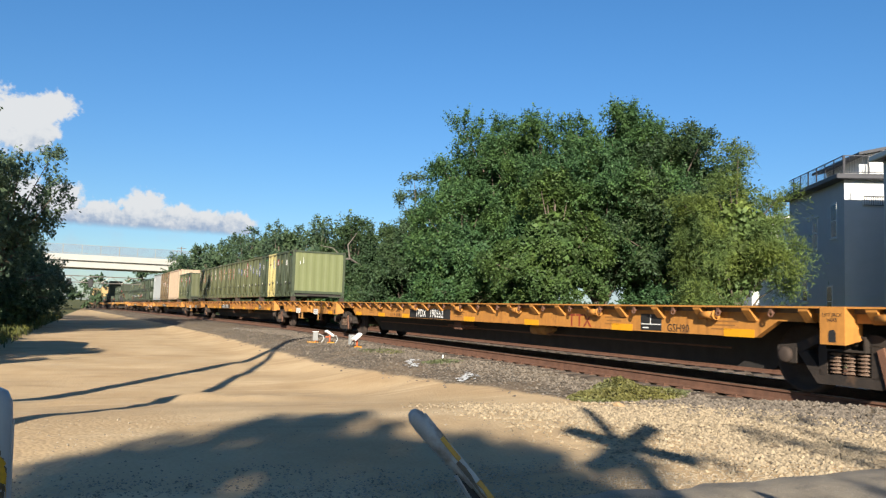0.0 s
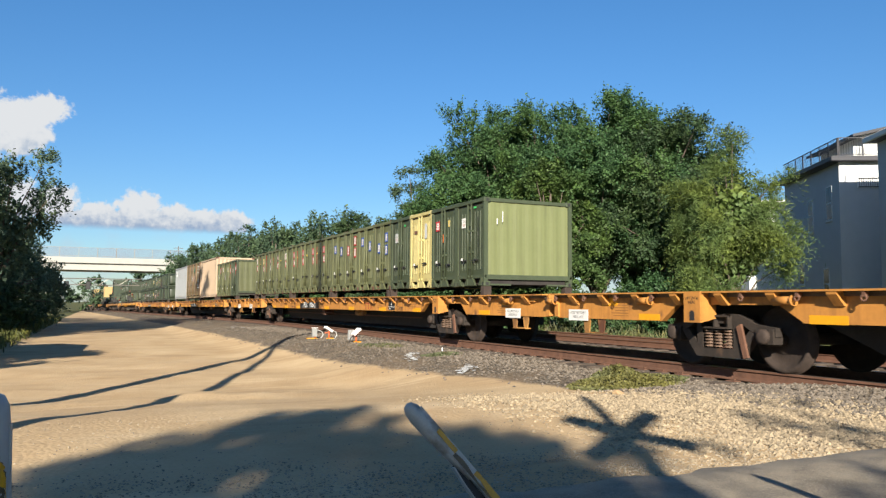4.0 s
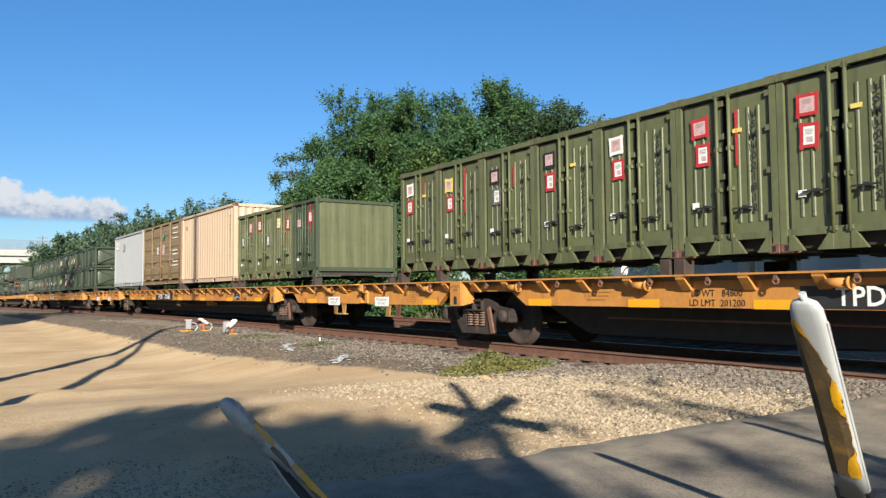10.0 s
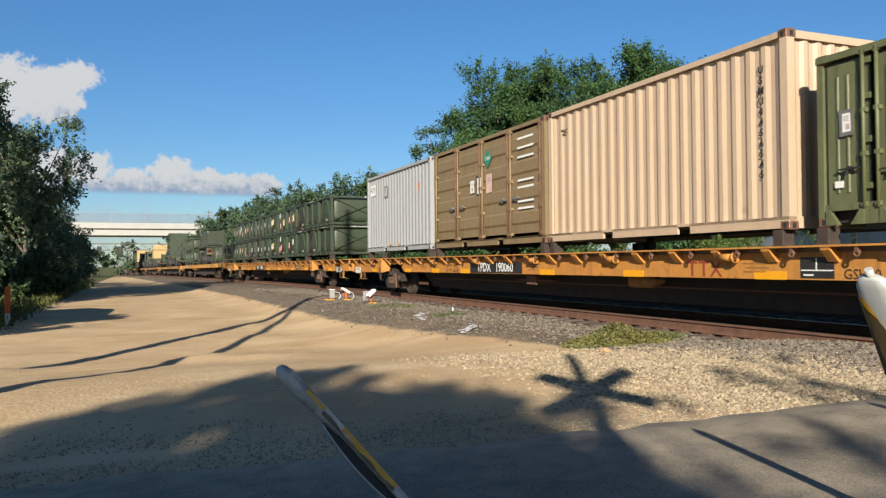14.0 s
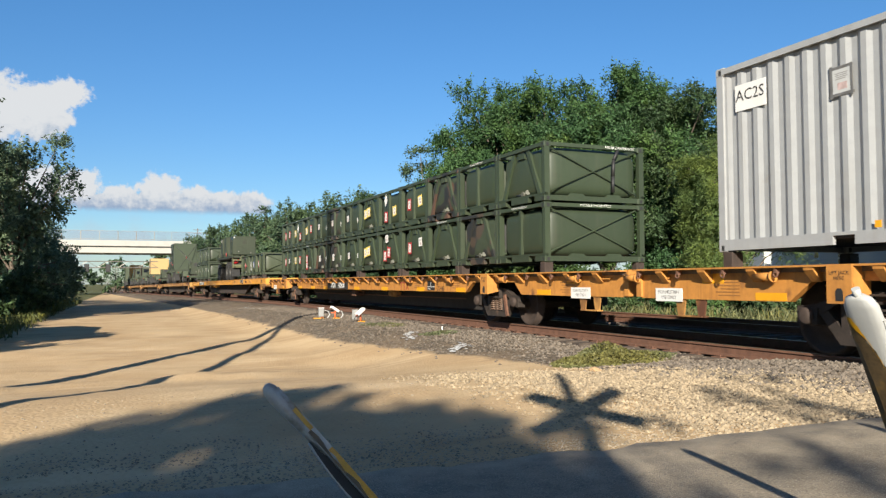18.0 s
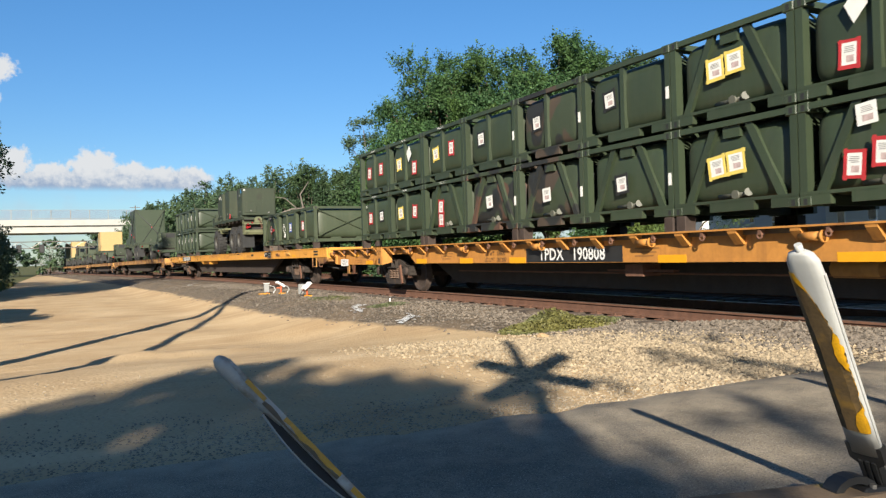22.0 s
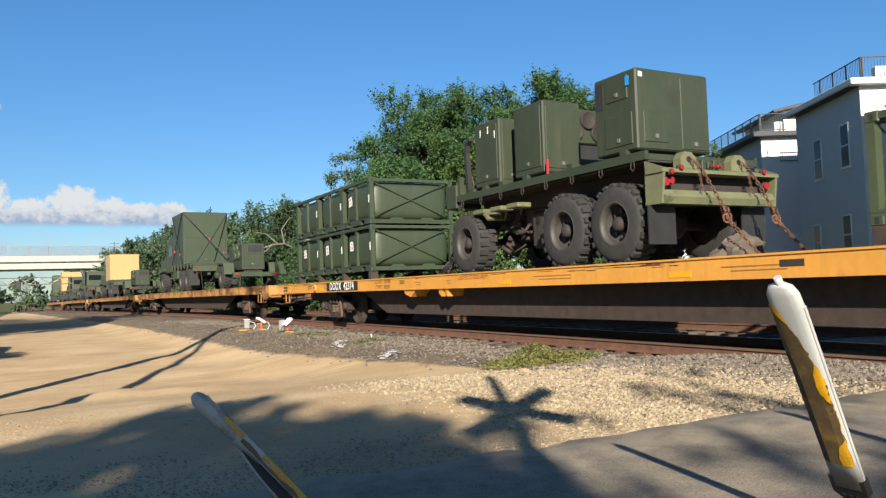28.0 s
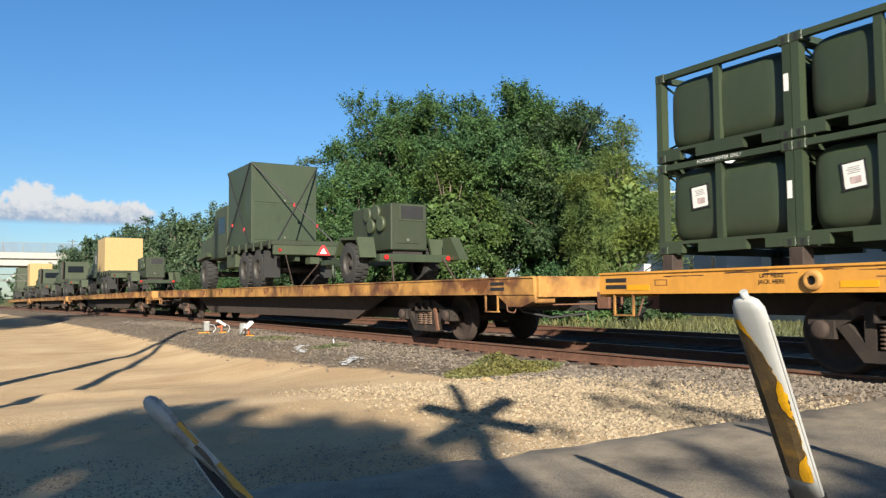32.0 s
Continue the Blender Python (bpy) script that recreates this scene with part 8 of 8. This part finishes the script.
def delineator(bx, by, tip, label, style, width=0.105, wide=(1, -0.1, 0), thick=0.03):
    """A flat tubular marker post on a hinged foot; tip is the top of the post."""
    foot = Vector((bx, by, 0.765))
    tip = Vector(tip)
    up = (tip - foot).normalized()
    wide = Vector(wide)
    wide = (wide - up * wide.dot(up)).normalized()
    back = up.cross(wide)
    m = Matrix((wide, -back, up)).transposed().to_4x4()
    m.translation = foot
    if m.determinant() < 0:
        m = Matrix((wide, back, up)).transposed().to_4x4()
        m.translation = foot
    L = (tip - foot).length
    d = thing("delineator_post", label, "marker post", "median marker posts", at=m)
    w, t = width / 2, thick

    def section(wd, th, n=16):
        return [(wd * math.cos(a), math.copysign(th * math.sqrt(max(0.0, 1 - math.cos(a) ** 4)), math.sin(a))) for a in (k * 2 * math.pi / n for k in range(n))]
    bm = bmesh.new()
    zs = [(0.16, w * 1.05, t), (0.30, w, t), (L - 0.10, w, t), (L - 0.045, w * 0.94, t * 0.95), (L - 0.02, w * 0.72, t * 0.8), (L - 0.01, w * 0.3, t * 0.6)]
    rings = [[bm.verts.new((px, py, z)) for px, py in section(a, b)] for z, a, b in zs]
    for a, b in zip(rings, rings[1:]):
        for k in range(16):
            bm.faces.new((a[k], a[(k + 1) % 16], b[(k + 1) % 16], b[k])).smooth = True
    bm.faces.new(rings[0][::-1])
    bm.faces.new(rings[-1])
    part("tube", bm, POSTW, d, "white plastic tube")
    nb = bmesh.new()
    tube(nb, (0, 0, L - 0.03), (0, 0, L + 0.012), 0.012, 8)
    part("top_nib", nb, POSTW, d)
    rb = bmesh.new()
    for s in (-1, 1):
        prism(rb, [(s * w * 0.97 - 0.003, -t * 0.3), (s * w * 0.97 + 0.003, -t * 0.3), (s * w * 0.97 + 0.003, t * 0.3), (s * w * 0.97 - 0.003, t * 0.3)], "z", 0.2, L - 0.09)
    part("edge_rib", rb, POSTW, d)
    if style == "worn":
        rngp = random.Random(int(bx * 100))
        zlo, zhi, n = 0.27, L - 0.08, 44
        for name, m2, lo, hi, lift in (("dirty_sheet", GRIMY_SHEET, -0.93, 0.55, 0.0030), ("reflective_sheet", REFLY, -0.30, 0.62, 0.0042)):
            sh = bmesh.new()
            prev = None
            for k in range(n + 1):
                f = k / n
                z = zlo + (zhi - zlo) * f
                jag = rngp.uniform(-0.07, 0.07)
                if name == "dirty_sheet":
                    u0, u1 = lo, 0.90 - 1.45 * max(0.0, (f - 0.52) / 0.48) ** 1.5 + 1.3 * jag
                else:
                    edge = 0.90 - 1.45 * max(0.0, (f - 0.52) / 0.48) ** 1.5
                    wd = 0.70 * max(0.0, math.sin(f * 13.0 + 0.9)) ** 0.7 * (1.0 - 0.45 * f) + 0.04
                    u0, u1 = edge - wd + jag * 0.6, edge - 0.02 + 1.2 * jag
                u0, u1 = max(u0, -0.93), min(max(u1, u0 + 0.01), 0.90)
                us = [u0 + (u1 - u0) * q / 4 for q in range(5)]
                row = [sh.verts.new((u * w, -t * math.sqrt(max(0.0, 1 - u ** 4)) - lift, z)) for u in us]
                if prev:
                    for i in range(4):
                        sh.faces.new((prev[i], prev[i + 1], row[i + 1], row[i]))
                prev = row
            part(name, sh, m2, d, "torn amber reflective sheet" if m2 is REFLY else "grimy peeled sheet")
    elif style == "striped":
        zlo, zhi, pitch, slope = 0.26, L - 0.05, 0.135, 1.35
        for k in range(-2, 9):
            for col, off, share in ((ORANGE_SHEET, 0.0, 0.46), (BLACK, 0.46, 0.54)):
                bmq = bmesh.new()
                row = []
                for u in np.linspace(-0.92, 0.92, 9):
                    px = u * w
                    py = -t * math.sqrt(max(0.0, 1 - (px / w) ** 4)) - 0.0045
                    z0 = zlo + (k + off) * pitch - slope * (px - w) * 1.0
                    row.append((px, py, min(max(z0, zlo), zhi), min(max(z0 + share * pitch, zlo), zhi)))
                for p, q in zip(row, row[1:]):
                    if p[3] - p[2] < 1e-4 and q[3] - q[2] < 1e-4:
                        continue
                    vs = [(p[0], p[1], p[2]), (q[0], q[1], q[2]), (q[0], q[1], q[3]), (p[0], p[1], p[3])]
                    vs = [c for i, c in enumerate(vs) if c != vs[i - 1]]
                    if len(vs) > 2:
                        bmq.faces.new([bmq.verts.new(c) for c in vs])
                if len(bmq.faces):
                    part("stripe", bmq, col, d)
                else:
                    bmq.free()
    ft = bmesh.new()
    prism(ft, [(-w * 1.06, 0.20), (w * 1.06, 0.20), (w * 1.06, 0.13), (w * 0.62, 0.11), (w * 0.55, -0.02), (-w * 0.55, -0.02), (-w * 0.62, 0.11), (-w * 1.06, 0.13)], "y", -t * 0.8, t * 0.8)
    part("hinge_boot", ft, BLACK, d, "black rubber hinge")
    for q in (-0.4, 0.0, 0.4):
        part("hinge_rib", boxes((q * w - 0.006, q * w + 0.006, -t * 1.15, -t * 0.75, -0.01, 0.13)), BLACK, d)
    turn = m.to_3x3().inverted().to_4x4() @ Matrix.Rotation(math.atan2(-0.25, 1), 4, "Z")
    base = part("foot_plate", B(lambda bm: box(bm, -0.10, 0.10, -0.06, 0.06, -0.03, 0.012, 0, 0.01)), BLACK, d, "black plastic foot", turn)
    for q in (-1, 1):
        arch = bmesh.new()
        pts = [(0.09 * math.cos(a), 0.07 * math.sin(a) - 0.02) for a in (math.pi * k / 8 for k in range(9))] + [(0.062 * math.cos(a), 0.045 * math.sin(a) - 0.02) for a in (math.pi * k / 8 for k in range(8, -1, -1))]
        prism(arch, [(px + q * 0.11, pz) for px, pz in pts], "y", -0.035, 0.035)
        part("foot_arch", arch, BLACK, base, "black moulded arch")
        bolt = bmesh.new()
        tube(bolt, (q * 0.06, -0.045, 0.008), (q * 0.06, -0.045, 0.022), 0.012, 6)
        part("bolt", bolt, CHROME, base)
    return d


def crushed_post(foot, tip):
    """A marker post run over and split open: a round head, one flat strip with amber sheet, a thin bowed edge and a dark slit."""
    foot, tip = Vector(foot), Vector(tip)
    up = (tip - foot).normalized()
    wide = (Vector((1, 0, 0.0)) - up * up.x).normalized()
    m = Matrix((wide, up.cross(wide), up)).transposed().to_4x4()
    m.translation = foot
    L = (tip - foot).length
    m = m @ Matrix.Diagonal((0.82, 0.9, 1, 1))
    d = thing("delineator_post", "crushed white marker post split open with amber strip", "marker post", "median marker posts", at=m)
    n = 24
    zs = [0.06 + (L - 0.09) * k / n for k in range(n + 1)]

    def slit(z):
        f = (z - 0.10) / (L * 0.64)
        return 0.036 * max(0.0, math.sin(math.pi * max(0, min(1, f)))) ** 0.8

    def ribbon(x0, x1, y0, y1, lo=0.0, hi=9.0):
        bm = bmesh.new()
        use = [z for z in zs if lo <= z <= hi]
        rings = [[bm.verts.new((px, py, z)) for px, py in ((x0(z), y0), (x1(z), y0), (x1(z), y1), (x0(z), y1))] for z in use]
        for a, b in zip(rings, rings[1:]):
            for k in range(4):
                bm.faces.new((a[k], a[(k + 1) % 4], b[(k + 1) % 4], b[k]))
        bm.faces.new(rings[0][::-1])
        bm.faces.new(rings[-1])
        return bm
    part("strip", ribbon(lambda z: -0.006, lambda z: 0.027, -0.012, 0.006), POSTD, d, "white plastic strip")
    part("bowed_edge", ribbon(lambda z: -0.012 - slit(z), lambda z: -0.008 - slit(z), -0.010, 0.012, 0.05, L * 0.72), POSTW, d, "thin white bowed edge")
    # A black ribbon paints the shade inside the split tube.
    part("slit", ribbon(lambda z: -0.010 - slit(z), lambda z: -0.004, 0.008, 0.014, 0.05, L * 0.72), BLACK, d, "black strip for the shaded hollow")
    part("amber_strip", ribbon(lambda z: 0.007 + 0.005 * math.sin(z * 61), lambda z: 0.026, -0.016, -0.0125, 0.20, L * 0.66), REFLY, d, "torn amber sheeting")
    part("amber_scrap", ribbon(lambda z: 0.004, lambda z: 0.025, -0.016, -0.0125, 0.08, 0.17), REFLY, d)
    part("amber_scrap", ribbon(lambda z: 0.006, lambda z: 0.022, -0.016, -0.0125, L * 0.72, L * 0.86), REFLY, d)
    part("grime_streak", ribbon(lambda z: -0.004, lambda z: 0.008 + 0.006 * math.sin(z * 40), -0.0150, -0.0122, L * 0.30, L * 0.74), GRIMY_SHEET, d, "brown grime")
    hd = bmesh.new()
    prof = [(L * 0.62, 0.010), (L * 0.70, 0.018), (L * 0.84, 0.027), (L - 0.05, 0.031), (L - 0.02, 0.027), (L - 0.004, 0.016), (L, 0.004)]
    lathe(hd, prof, 14, "z", (0.0, 0.012, 0))
    part("round_head", hd, POSTD, d, "round white head")
    ft = bmesh.new()
    box(ft, -0.035, 0.045, -0.03, 0.03, -0.06, 0.07, 0, 0.01)
    part("hinge_boot", ft, BLACK, d, "black rubber hinge")
    base = bmesh.new()
    box(base, -0.17, 0.17, -0.07, 0.07, -0.04, 0.01, 0, 0.01)
    for q in (-1, 1):
        box(base, q * 0.13 - 0.035, q * 0.13 + 0.035, -0.05, 0.05, -0.01, 0.035, 0, 0.01)
    b = part("foot_plate", base, BLACK, d, "black plastic foot")
    b.matrix_basis = m.to_3x3().inverted().to_4x4() @ Matrix.Rotation(math.atan2(-0.25, 1), 4, "Z")


delineator(5.46, 2.39, (4.93, 2.25, 1.585), "leaning white marker post with torn amber sheeting", "worn", 0.110, (0.10, -0.99, 0), 0.019)
delineator(6.66, 2.11, (6.43, 2.12, 1.735), "leaning marker post with black and orange stripes", "striped", 0.21, (-0.24, -0.97, 0), 0.026)
crushed_post((3.85, 2.88, 0.765), (3.384, 3.004, 1.318))
delineator(2.36, 3.16, (2.345, 3.16, 1.385), "upright white marker post with peeled sheeting", "worn", 0.10)


def build_crossbuck():
    s = thing("crossing_sign", "railway crossing mast with two crossed white boards", "crossing sign", at=pose(2.25, -1.77, 0.6))
    m = bmesh.new()
    tube(m, (0, 0, 0), (0, 0, 4.58), 0.055, 10)
    part("mast", m, CHROME, s)
    for a in (37, -37):
        part("crossed_board", boxes((-0.58, 0.58, -0.015, 0.015, -0.10, 0.10)), WHITE, s, "white board", pose(0, -0.075 if a > 0 else -0.108, 3.6, 0, a, 0))


build_crossbuck()


CASEG = mat("dull_case_grey", (0.30, 0.30, 0.29), 0.6, vary=0.1, stain=(0.2, 0.16, 0.11), stain_amt=0.2)


def build_track_boxes():
    for x, y, kind in ((9.1, 25.6, 0), (9.45, 25.2, 1), (9.50, 22.5, 2)):
        z = ground_z(x, y)
        b = thing("trackside_box", "pale metal trackside box on orange legs with yellow feet", "junction box", "trackside boxes", at=pose(x, y, z, 0, 0, 8 * kind) @ Matrix.Scale(0.56, 4))
        orange = mat("orange_leg_paint", (0.70, 0.13, 0.04), 0.5)
        part("foot", boxes((-0.06, 0.42 if kind == 0 else 0.25, -0.14, 0.14, -0.02, 0.07)) if kind else boxes((-0.45, 0.15, -0.12, 0.12, -0.02, 0.05)), SAFETY, b, "yellow foot")
        lg = bmesh.new()
        tube(lg, (0.05, 0.06, 0.0), (0.05, 0.06, 0.50), 0.045, 8)
        if kind:
            tube(lg, (0.05, 0.06, 0.36), (-0.20, 0.06, 0.36), 0.035, 8)
        part("leg", lg, orange, b, "orange painted leg")
        if kind == 0:
            part("case", B(lambda bm: box(bm, -0.14, 0.14, -0.10, 0.10, 0.12, 0.62, 0, 0.012)), CASEG, b, "grey metal case")
            part("cap", B(lambda bm: box(bm, -0.17, 0.17, -0.13, 0.13, 0.61, 0.64, 0, 0.005)), WHITE, b)
        else:
            hood = B(lambda bm: box(bm, -0.26, 0.26, -0.16, 0.16, -0.07, 0.07, 0, 0.02))
            part("hood", hood, WHITE, b, "tilted white hood", pose(0.0, 0, 0.56, 0, 32 if kind == 1 else -38, 0))
        if kind == 2:
            part("case", B(lambda bm: box(bm, -0.30, -0.02, 0.16, 0.34, 0.15, 0.66, 0, 0.012)), CASEG, b, "grey metal case")
        cb = bmesh.new()
        pts = [(0.15, -0.05, 0.5), (0.42, -0.05, 0.42), (0.50, -0.05, 0.22), (0.35, -0.05, 0.03)] if kind < 2 else [(-0.15, -0.05, 0.45), (-0.40, -0.1, 0.25), (-0.48, -0.1, 0.02)]
        for a, c in zip(pts, pts[1:]):
            tube(cb, a, c, 0.022, 6)
        part("cable", cb, BLACK if kind == 2 else LGREY, b, "looped cable")


build_track_boxes()


def build_shed():
    s = thing("lineside_shed", "small grey metal shed with white corner trim", "shed", at=pose(-2.12, 23.9, 0.0, 0, 0, -3))
    part("wall", boxes((-1.55, 1.50, -1.6, 1.6, 0.0, 2.45)), mat("grey_sheet_metal", (0.20, 0.21, 0.215), 0.6, vary=0.12, scale=2, stain=(0.11, 0.09, 0.07), stain_amt=0.2), s, "grey sheet metal wall")
    rf = bmesh.new()
    prism(rf, [(-1.75, 2.35), (0.0, 3.15), (1.70, 2.45), (1.70, 2.53), (0.0, 3.24), (-1.75, 2.45)], "y", -1.75, 1.75)
    part("roof", rf, LGREY, s, "pale metal gable roof")
    part("gable", B(lambda bm: prism(bm, [(-1.55, 2.44), (1.5, 2.44), (0.0, 3.10)], "y", -1.58, 1.58)), LGREY, s)
    part("corner_trim", boxes((1.42, 1.54, -1.64, -1.54, 0.05, 2.45)), WHITE, s, "white corner trim")
    part("door", boxes((-0.75, 0.15, -1.63, -1.60, 0.05, 2.0)), mat("dark_grey_door", (0.10, 0.11, 0.12), 0.6), s, "dark grey door")


build_shed()


def build_small_marks():
    x, y = 10.2, 18.0
    s = thing("marker_stake", "small white marker stake beside the rail", "stake", at=pose(x, y, ground_z(x, y)))
    part("post", boxes((-0.014, 0.014, -0.01, 0.01, -0.05, 0.09)), WHITE, s)
    x, y = -0.1, 24.6
    s = thing("marker_stake", "orange and white marker stake at the lot's edge", "stake", at=pose(x, y, ground_z(x, y)))
    part("post", boxes((-0.06, 0.06, -0.03, 0.03, -0.05, 0.30)), WHITE, s)
    part("orange_top", boxes((-0.065, 0.065, -0.035, 0.035, 0.30, 1.02)), mat("orange_tag", (0.75, 0.16, 0.03)), s)
    # spilled lime, as small flat flakes that follow the ground
    rng = random.Random(9)
    for n, pts in enumerate((((8.6, 15.7), (8.75, 16.4), (9.0, 17.15), (9.25, 17.35)), ((8.3, 13.0), (8.6, 13.4), (8.95, 13.95)), ((9.2, 40.0), (8.5, 38.0), (9.0, 36.0)))):
        bm = bmesh.new()
        for (x0, y0), (x1, y1) in zip(pts, pts[1:]):
            for k in range(26):
                u = k / 26
                x = x0 + (x1 - x0) * u + rng.gauss(0, 0.06)
                y = y0 + (y1 - y0) * u + rng.gauss(0, 0.10)
                r = rng.uniform(0.012, 0.05)
                vs = [bm.verts.new((x + r * math.cos(a) * rng.uniform(0.6, 1.2), y + r * 1.5 * math.sin(a), 0)) for a in (0, 1.05, 2.1, 3.14, 4.2, 5.2)]
                for v in vs:
                    v.co.z = ground_z(v.co.x, v.co.y) + 0.02
                bm.faces.new(vs)
        ob = solid("spilled_lime", bm, WHITE, "white lime spilled on the ballast", "lime", kind="stuff")


build_small_marks()


def stones_mesh(name, pts, sizes, m, seed):
    """Rough low stones as one mesh."""
    rng = np.random.default_rng(seed)
    base = np.array([(1, 0, 0), (-1, 0, 0), (0, 1, 0), (0, -1, 0), (0, 0, 1), (0, 0, -1)], float)
    tri = np.array([(0, 2, 4), (2, 1, 4), (1, 3, 4), (3, 0, 4), (2, 0, 5), (1, 2, 5), (3, 1, 5), (0, 3, 5)])
    n = len(pts)
    v = base[None] * (np.array(sizes)[:, None, None] * rng.uniform(0.55, 1.25, (n, 6, 1))) * np.array([1, 1, 0.65])
    a = rng.uniform(0, 6.28, n)
    c, s = np.cos(a), np.sin(a)
    x, y = v[..., 0] * c[:, None] - v[..., 1] * s[:, None], v[..., 0] * s[:, None] + v[..., 1] * c[:, None]
    v = np.stack([x, y, v[..., 2]], -1) + np.array(pts)[:, None, :]
    f = (tri[None] + 6 * np.arange(n)[:, None, None]).reshape(-1, 3)
    me = bpy.data.meshes.new(name)
    me.from_pydata(v.reshape(-1, 3).tolist(), [], f.tolist())
    me.materials.append(m)
    return me


def scatter_stones():
    rng = random.Random(3)
    pale = mat("pale_limestone", (0.335, 0.262, 0.168), 0.9, vary=0.1, scale=8, island=0.35)
    dark = mat("ballast_stone", (0.165, 0.135, 0.105), 0.9, vary=0.1, scale=8, island=0.45)
    pts, sz = [], []
    while len(pts) < 13000:
        x, y = rng.uniform(5.5, 10.8), rng.uniform(4.4, 10.5)
        w = smooth(5.6, 7.6, x) * (1 - smooth(9.0, 10.1, x)) * smooth(4.3, 5.2, y) * (1 - smooth(7.0, 10.2, y + 0.35 * (x - 8)))
        if rng.random() < w:
            r = rng.uniform(0.009, 0.030)
            pts.append((x, y, ground_z(x, y) + r * 0.15))
            sz.append(r)
    tagged(new("pale_gravel", stones_mesh("pale_gravel", pts, sz, pale, 1)), "pale limestone gravel beside the crossing", "gravel", kind="stuff")
    pts, sz = [], []
    while len(pts) < 16000:
        y = 4.6 + 34 * rng.random() ** 1.8
        dx = rng.uniform(7.2, 11.1)
        x = dx + bend(y)
        w = smooth(7.2, 8.8, dx - 0.7 * smooth(20, 8, y)) * (0.25 + 0.75 * smooth(8.8, 10, dx)) * smooth(5.0, 6.5, y + 0.6 * (dx - 9))
        if rng.random() < w:
            r = rng.uniform(0.014, 0.040)
            pts.append((x, y, ground_z(x, y) + r * 0.2))
            sz.append(r)
    tagged(new("ballast", stones_mesh("ballast", pts, sz, dark, 2)), "dark crushed stone ballast along the rails", "gravel", kind="stuff")
    # broken grey gravel along the road's edge, thinning out over the dirt
    pts, sz = [], []
    while len(pts) < 15000:
        x, y = rng.uniform(0.3, 7.6), rng.uniform(4.5, 8.5)
        w = (1 - smooth(5.0, 6.0 + 0.5 * noise.noise((x, 2, 1)), y)) + 0.03 + 0.5 * smooth(6.2, 7.5, x)
        if rng.random() < w:
            r = rng.uniform(0.004, 0.012)
            pts.append((x, y, ground_z(x, y) + r * 0.1))
            sz.append(r)
    tagged(new("loose_gravel", stones_mesh("loose_gravel", pts, sz, mat("road_edge_pebble", (0.34, 0.28, 0.20), 0.95, island=0.4), 4)), "loose grey gravel along the road's edge", "gravel", kind="stuff")
    rk = bmesh.new()
    bmesh.ops.create_icosphere(rk, subdivisions=2, radius=0.09)
    for v in rk.verts:
        v.co *= 0.8 + 0.5 * noise.noise(v.co * 9)
        v.co.z *= 0.6
    solid("rock", rk, mat("tan_rock", (0.45, 0.30, 0.16), 0.9), "single tan rock on the gravel", "rock", at=pose(8.2, 8.5, ground_z(8.2, 8.5) + 0.03))


scatter_stones()


def scatter_grass():
    rng = np.random.default_rng(12)

    def patch(name, cx, cy, rx, ry, ang, n, hgt, label, fill=1.0):
        a, r = rng.uniform(0, 6.283, n), np.sqrt(rng.uniform(0, 1, n))
        u, v = rx * r * np.cos(a), ry * r * np.sin(a)
        x = cx + u * math.cos(ang) - v * math.sin(ang)
        y = cy + u * math.sin(ang) + v * math.cos(ang)
        z = np.array([ground_z(p, q) for p, q in zip(x, y)])
        p = np.stack([x, y, z + rng.uniform(0.0, 1.0, n) ** 1.3 * hgt * (1.1 - r)], 1)
        nrm = rng.normal(size=(n, 3)) * 0.8 + np.array([0, 0, 0.7])
        tagged(new(name, cards_mesh(name, leaf_cards(rng, p, nrm, 0.024), WEED_LEAF)), label, "weeds", kind="stuff")

    patch("weed_patch", 9.75, 10.25, 1.45, 0.60, 0.42, 6500, 0.14, "low green weeds growing on the ballast")
    patch("weed_patch", 10.05, 11.0, 0.7, 0.35, 0.6, 2600, 0.20, "low green weeds growing on the ballast")
    patch("weed_patch", 9.7, 16.9, 0.7, 0.35, 0.6, 1300, 0.07, "sparse weeds growing on the ballast")
    patch("weed_patch", 9.6, 20.6, 0.6, 0.8, 0.2, 700, 0.08, "sparse weeds growing on the ballast")
    n = 26000
    x = rng.uniform(18.6, 26, n)
    y = rng.uniform(2, 60, n) ** 1.0
    z = np.array([ground_z(p, q) for p, q in zip(x, y)])
    p = np.stack([x, y, z + rng.uniform(0, 1, n) ** 1.5 * 0.45], 1)
    tagged(new("long_grass", cards_mesh("long_grass", leaf_cards(rng, p, rng.normal(size=(n, 3)) * np.array([1, 1, 0.3]), 0.13, rng.normal(size=(n, 3)) * 0.4 + np.array([0, 0, 1]), 0.10), WEED_LEAF)), "long rough grass behind the railway", "grass", kind="stuff")
    n = 16000
    x, y = rng.uniform(-6, 0.2, n), rng.uniform(22, 75, n)
    z = np.array([ground_z(p, q) for p, q in zip(x, y)])
    p = np.stack([x, y, z + rng.uniform(0, 1, n) ** 1.5 * 0.35], 1)
    tagged(new("long_grass", cards_mesh("long_grass", leaf_cards(rng, p, rng.normal(size=(n, 3)) * np.array([1, 1, 0.3]), 0.14, rng.normal(size=(n, 3)) * 0.4 + np.array([0, 0, 1]), 0.12), GRASS_LEAF)), "long grass under the trees by the lot", "grass", kind="stuff")


scatter_grass()




motions()
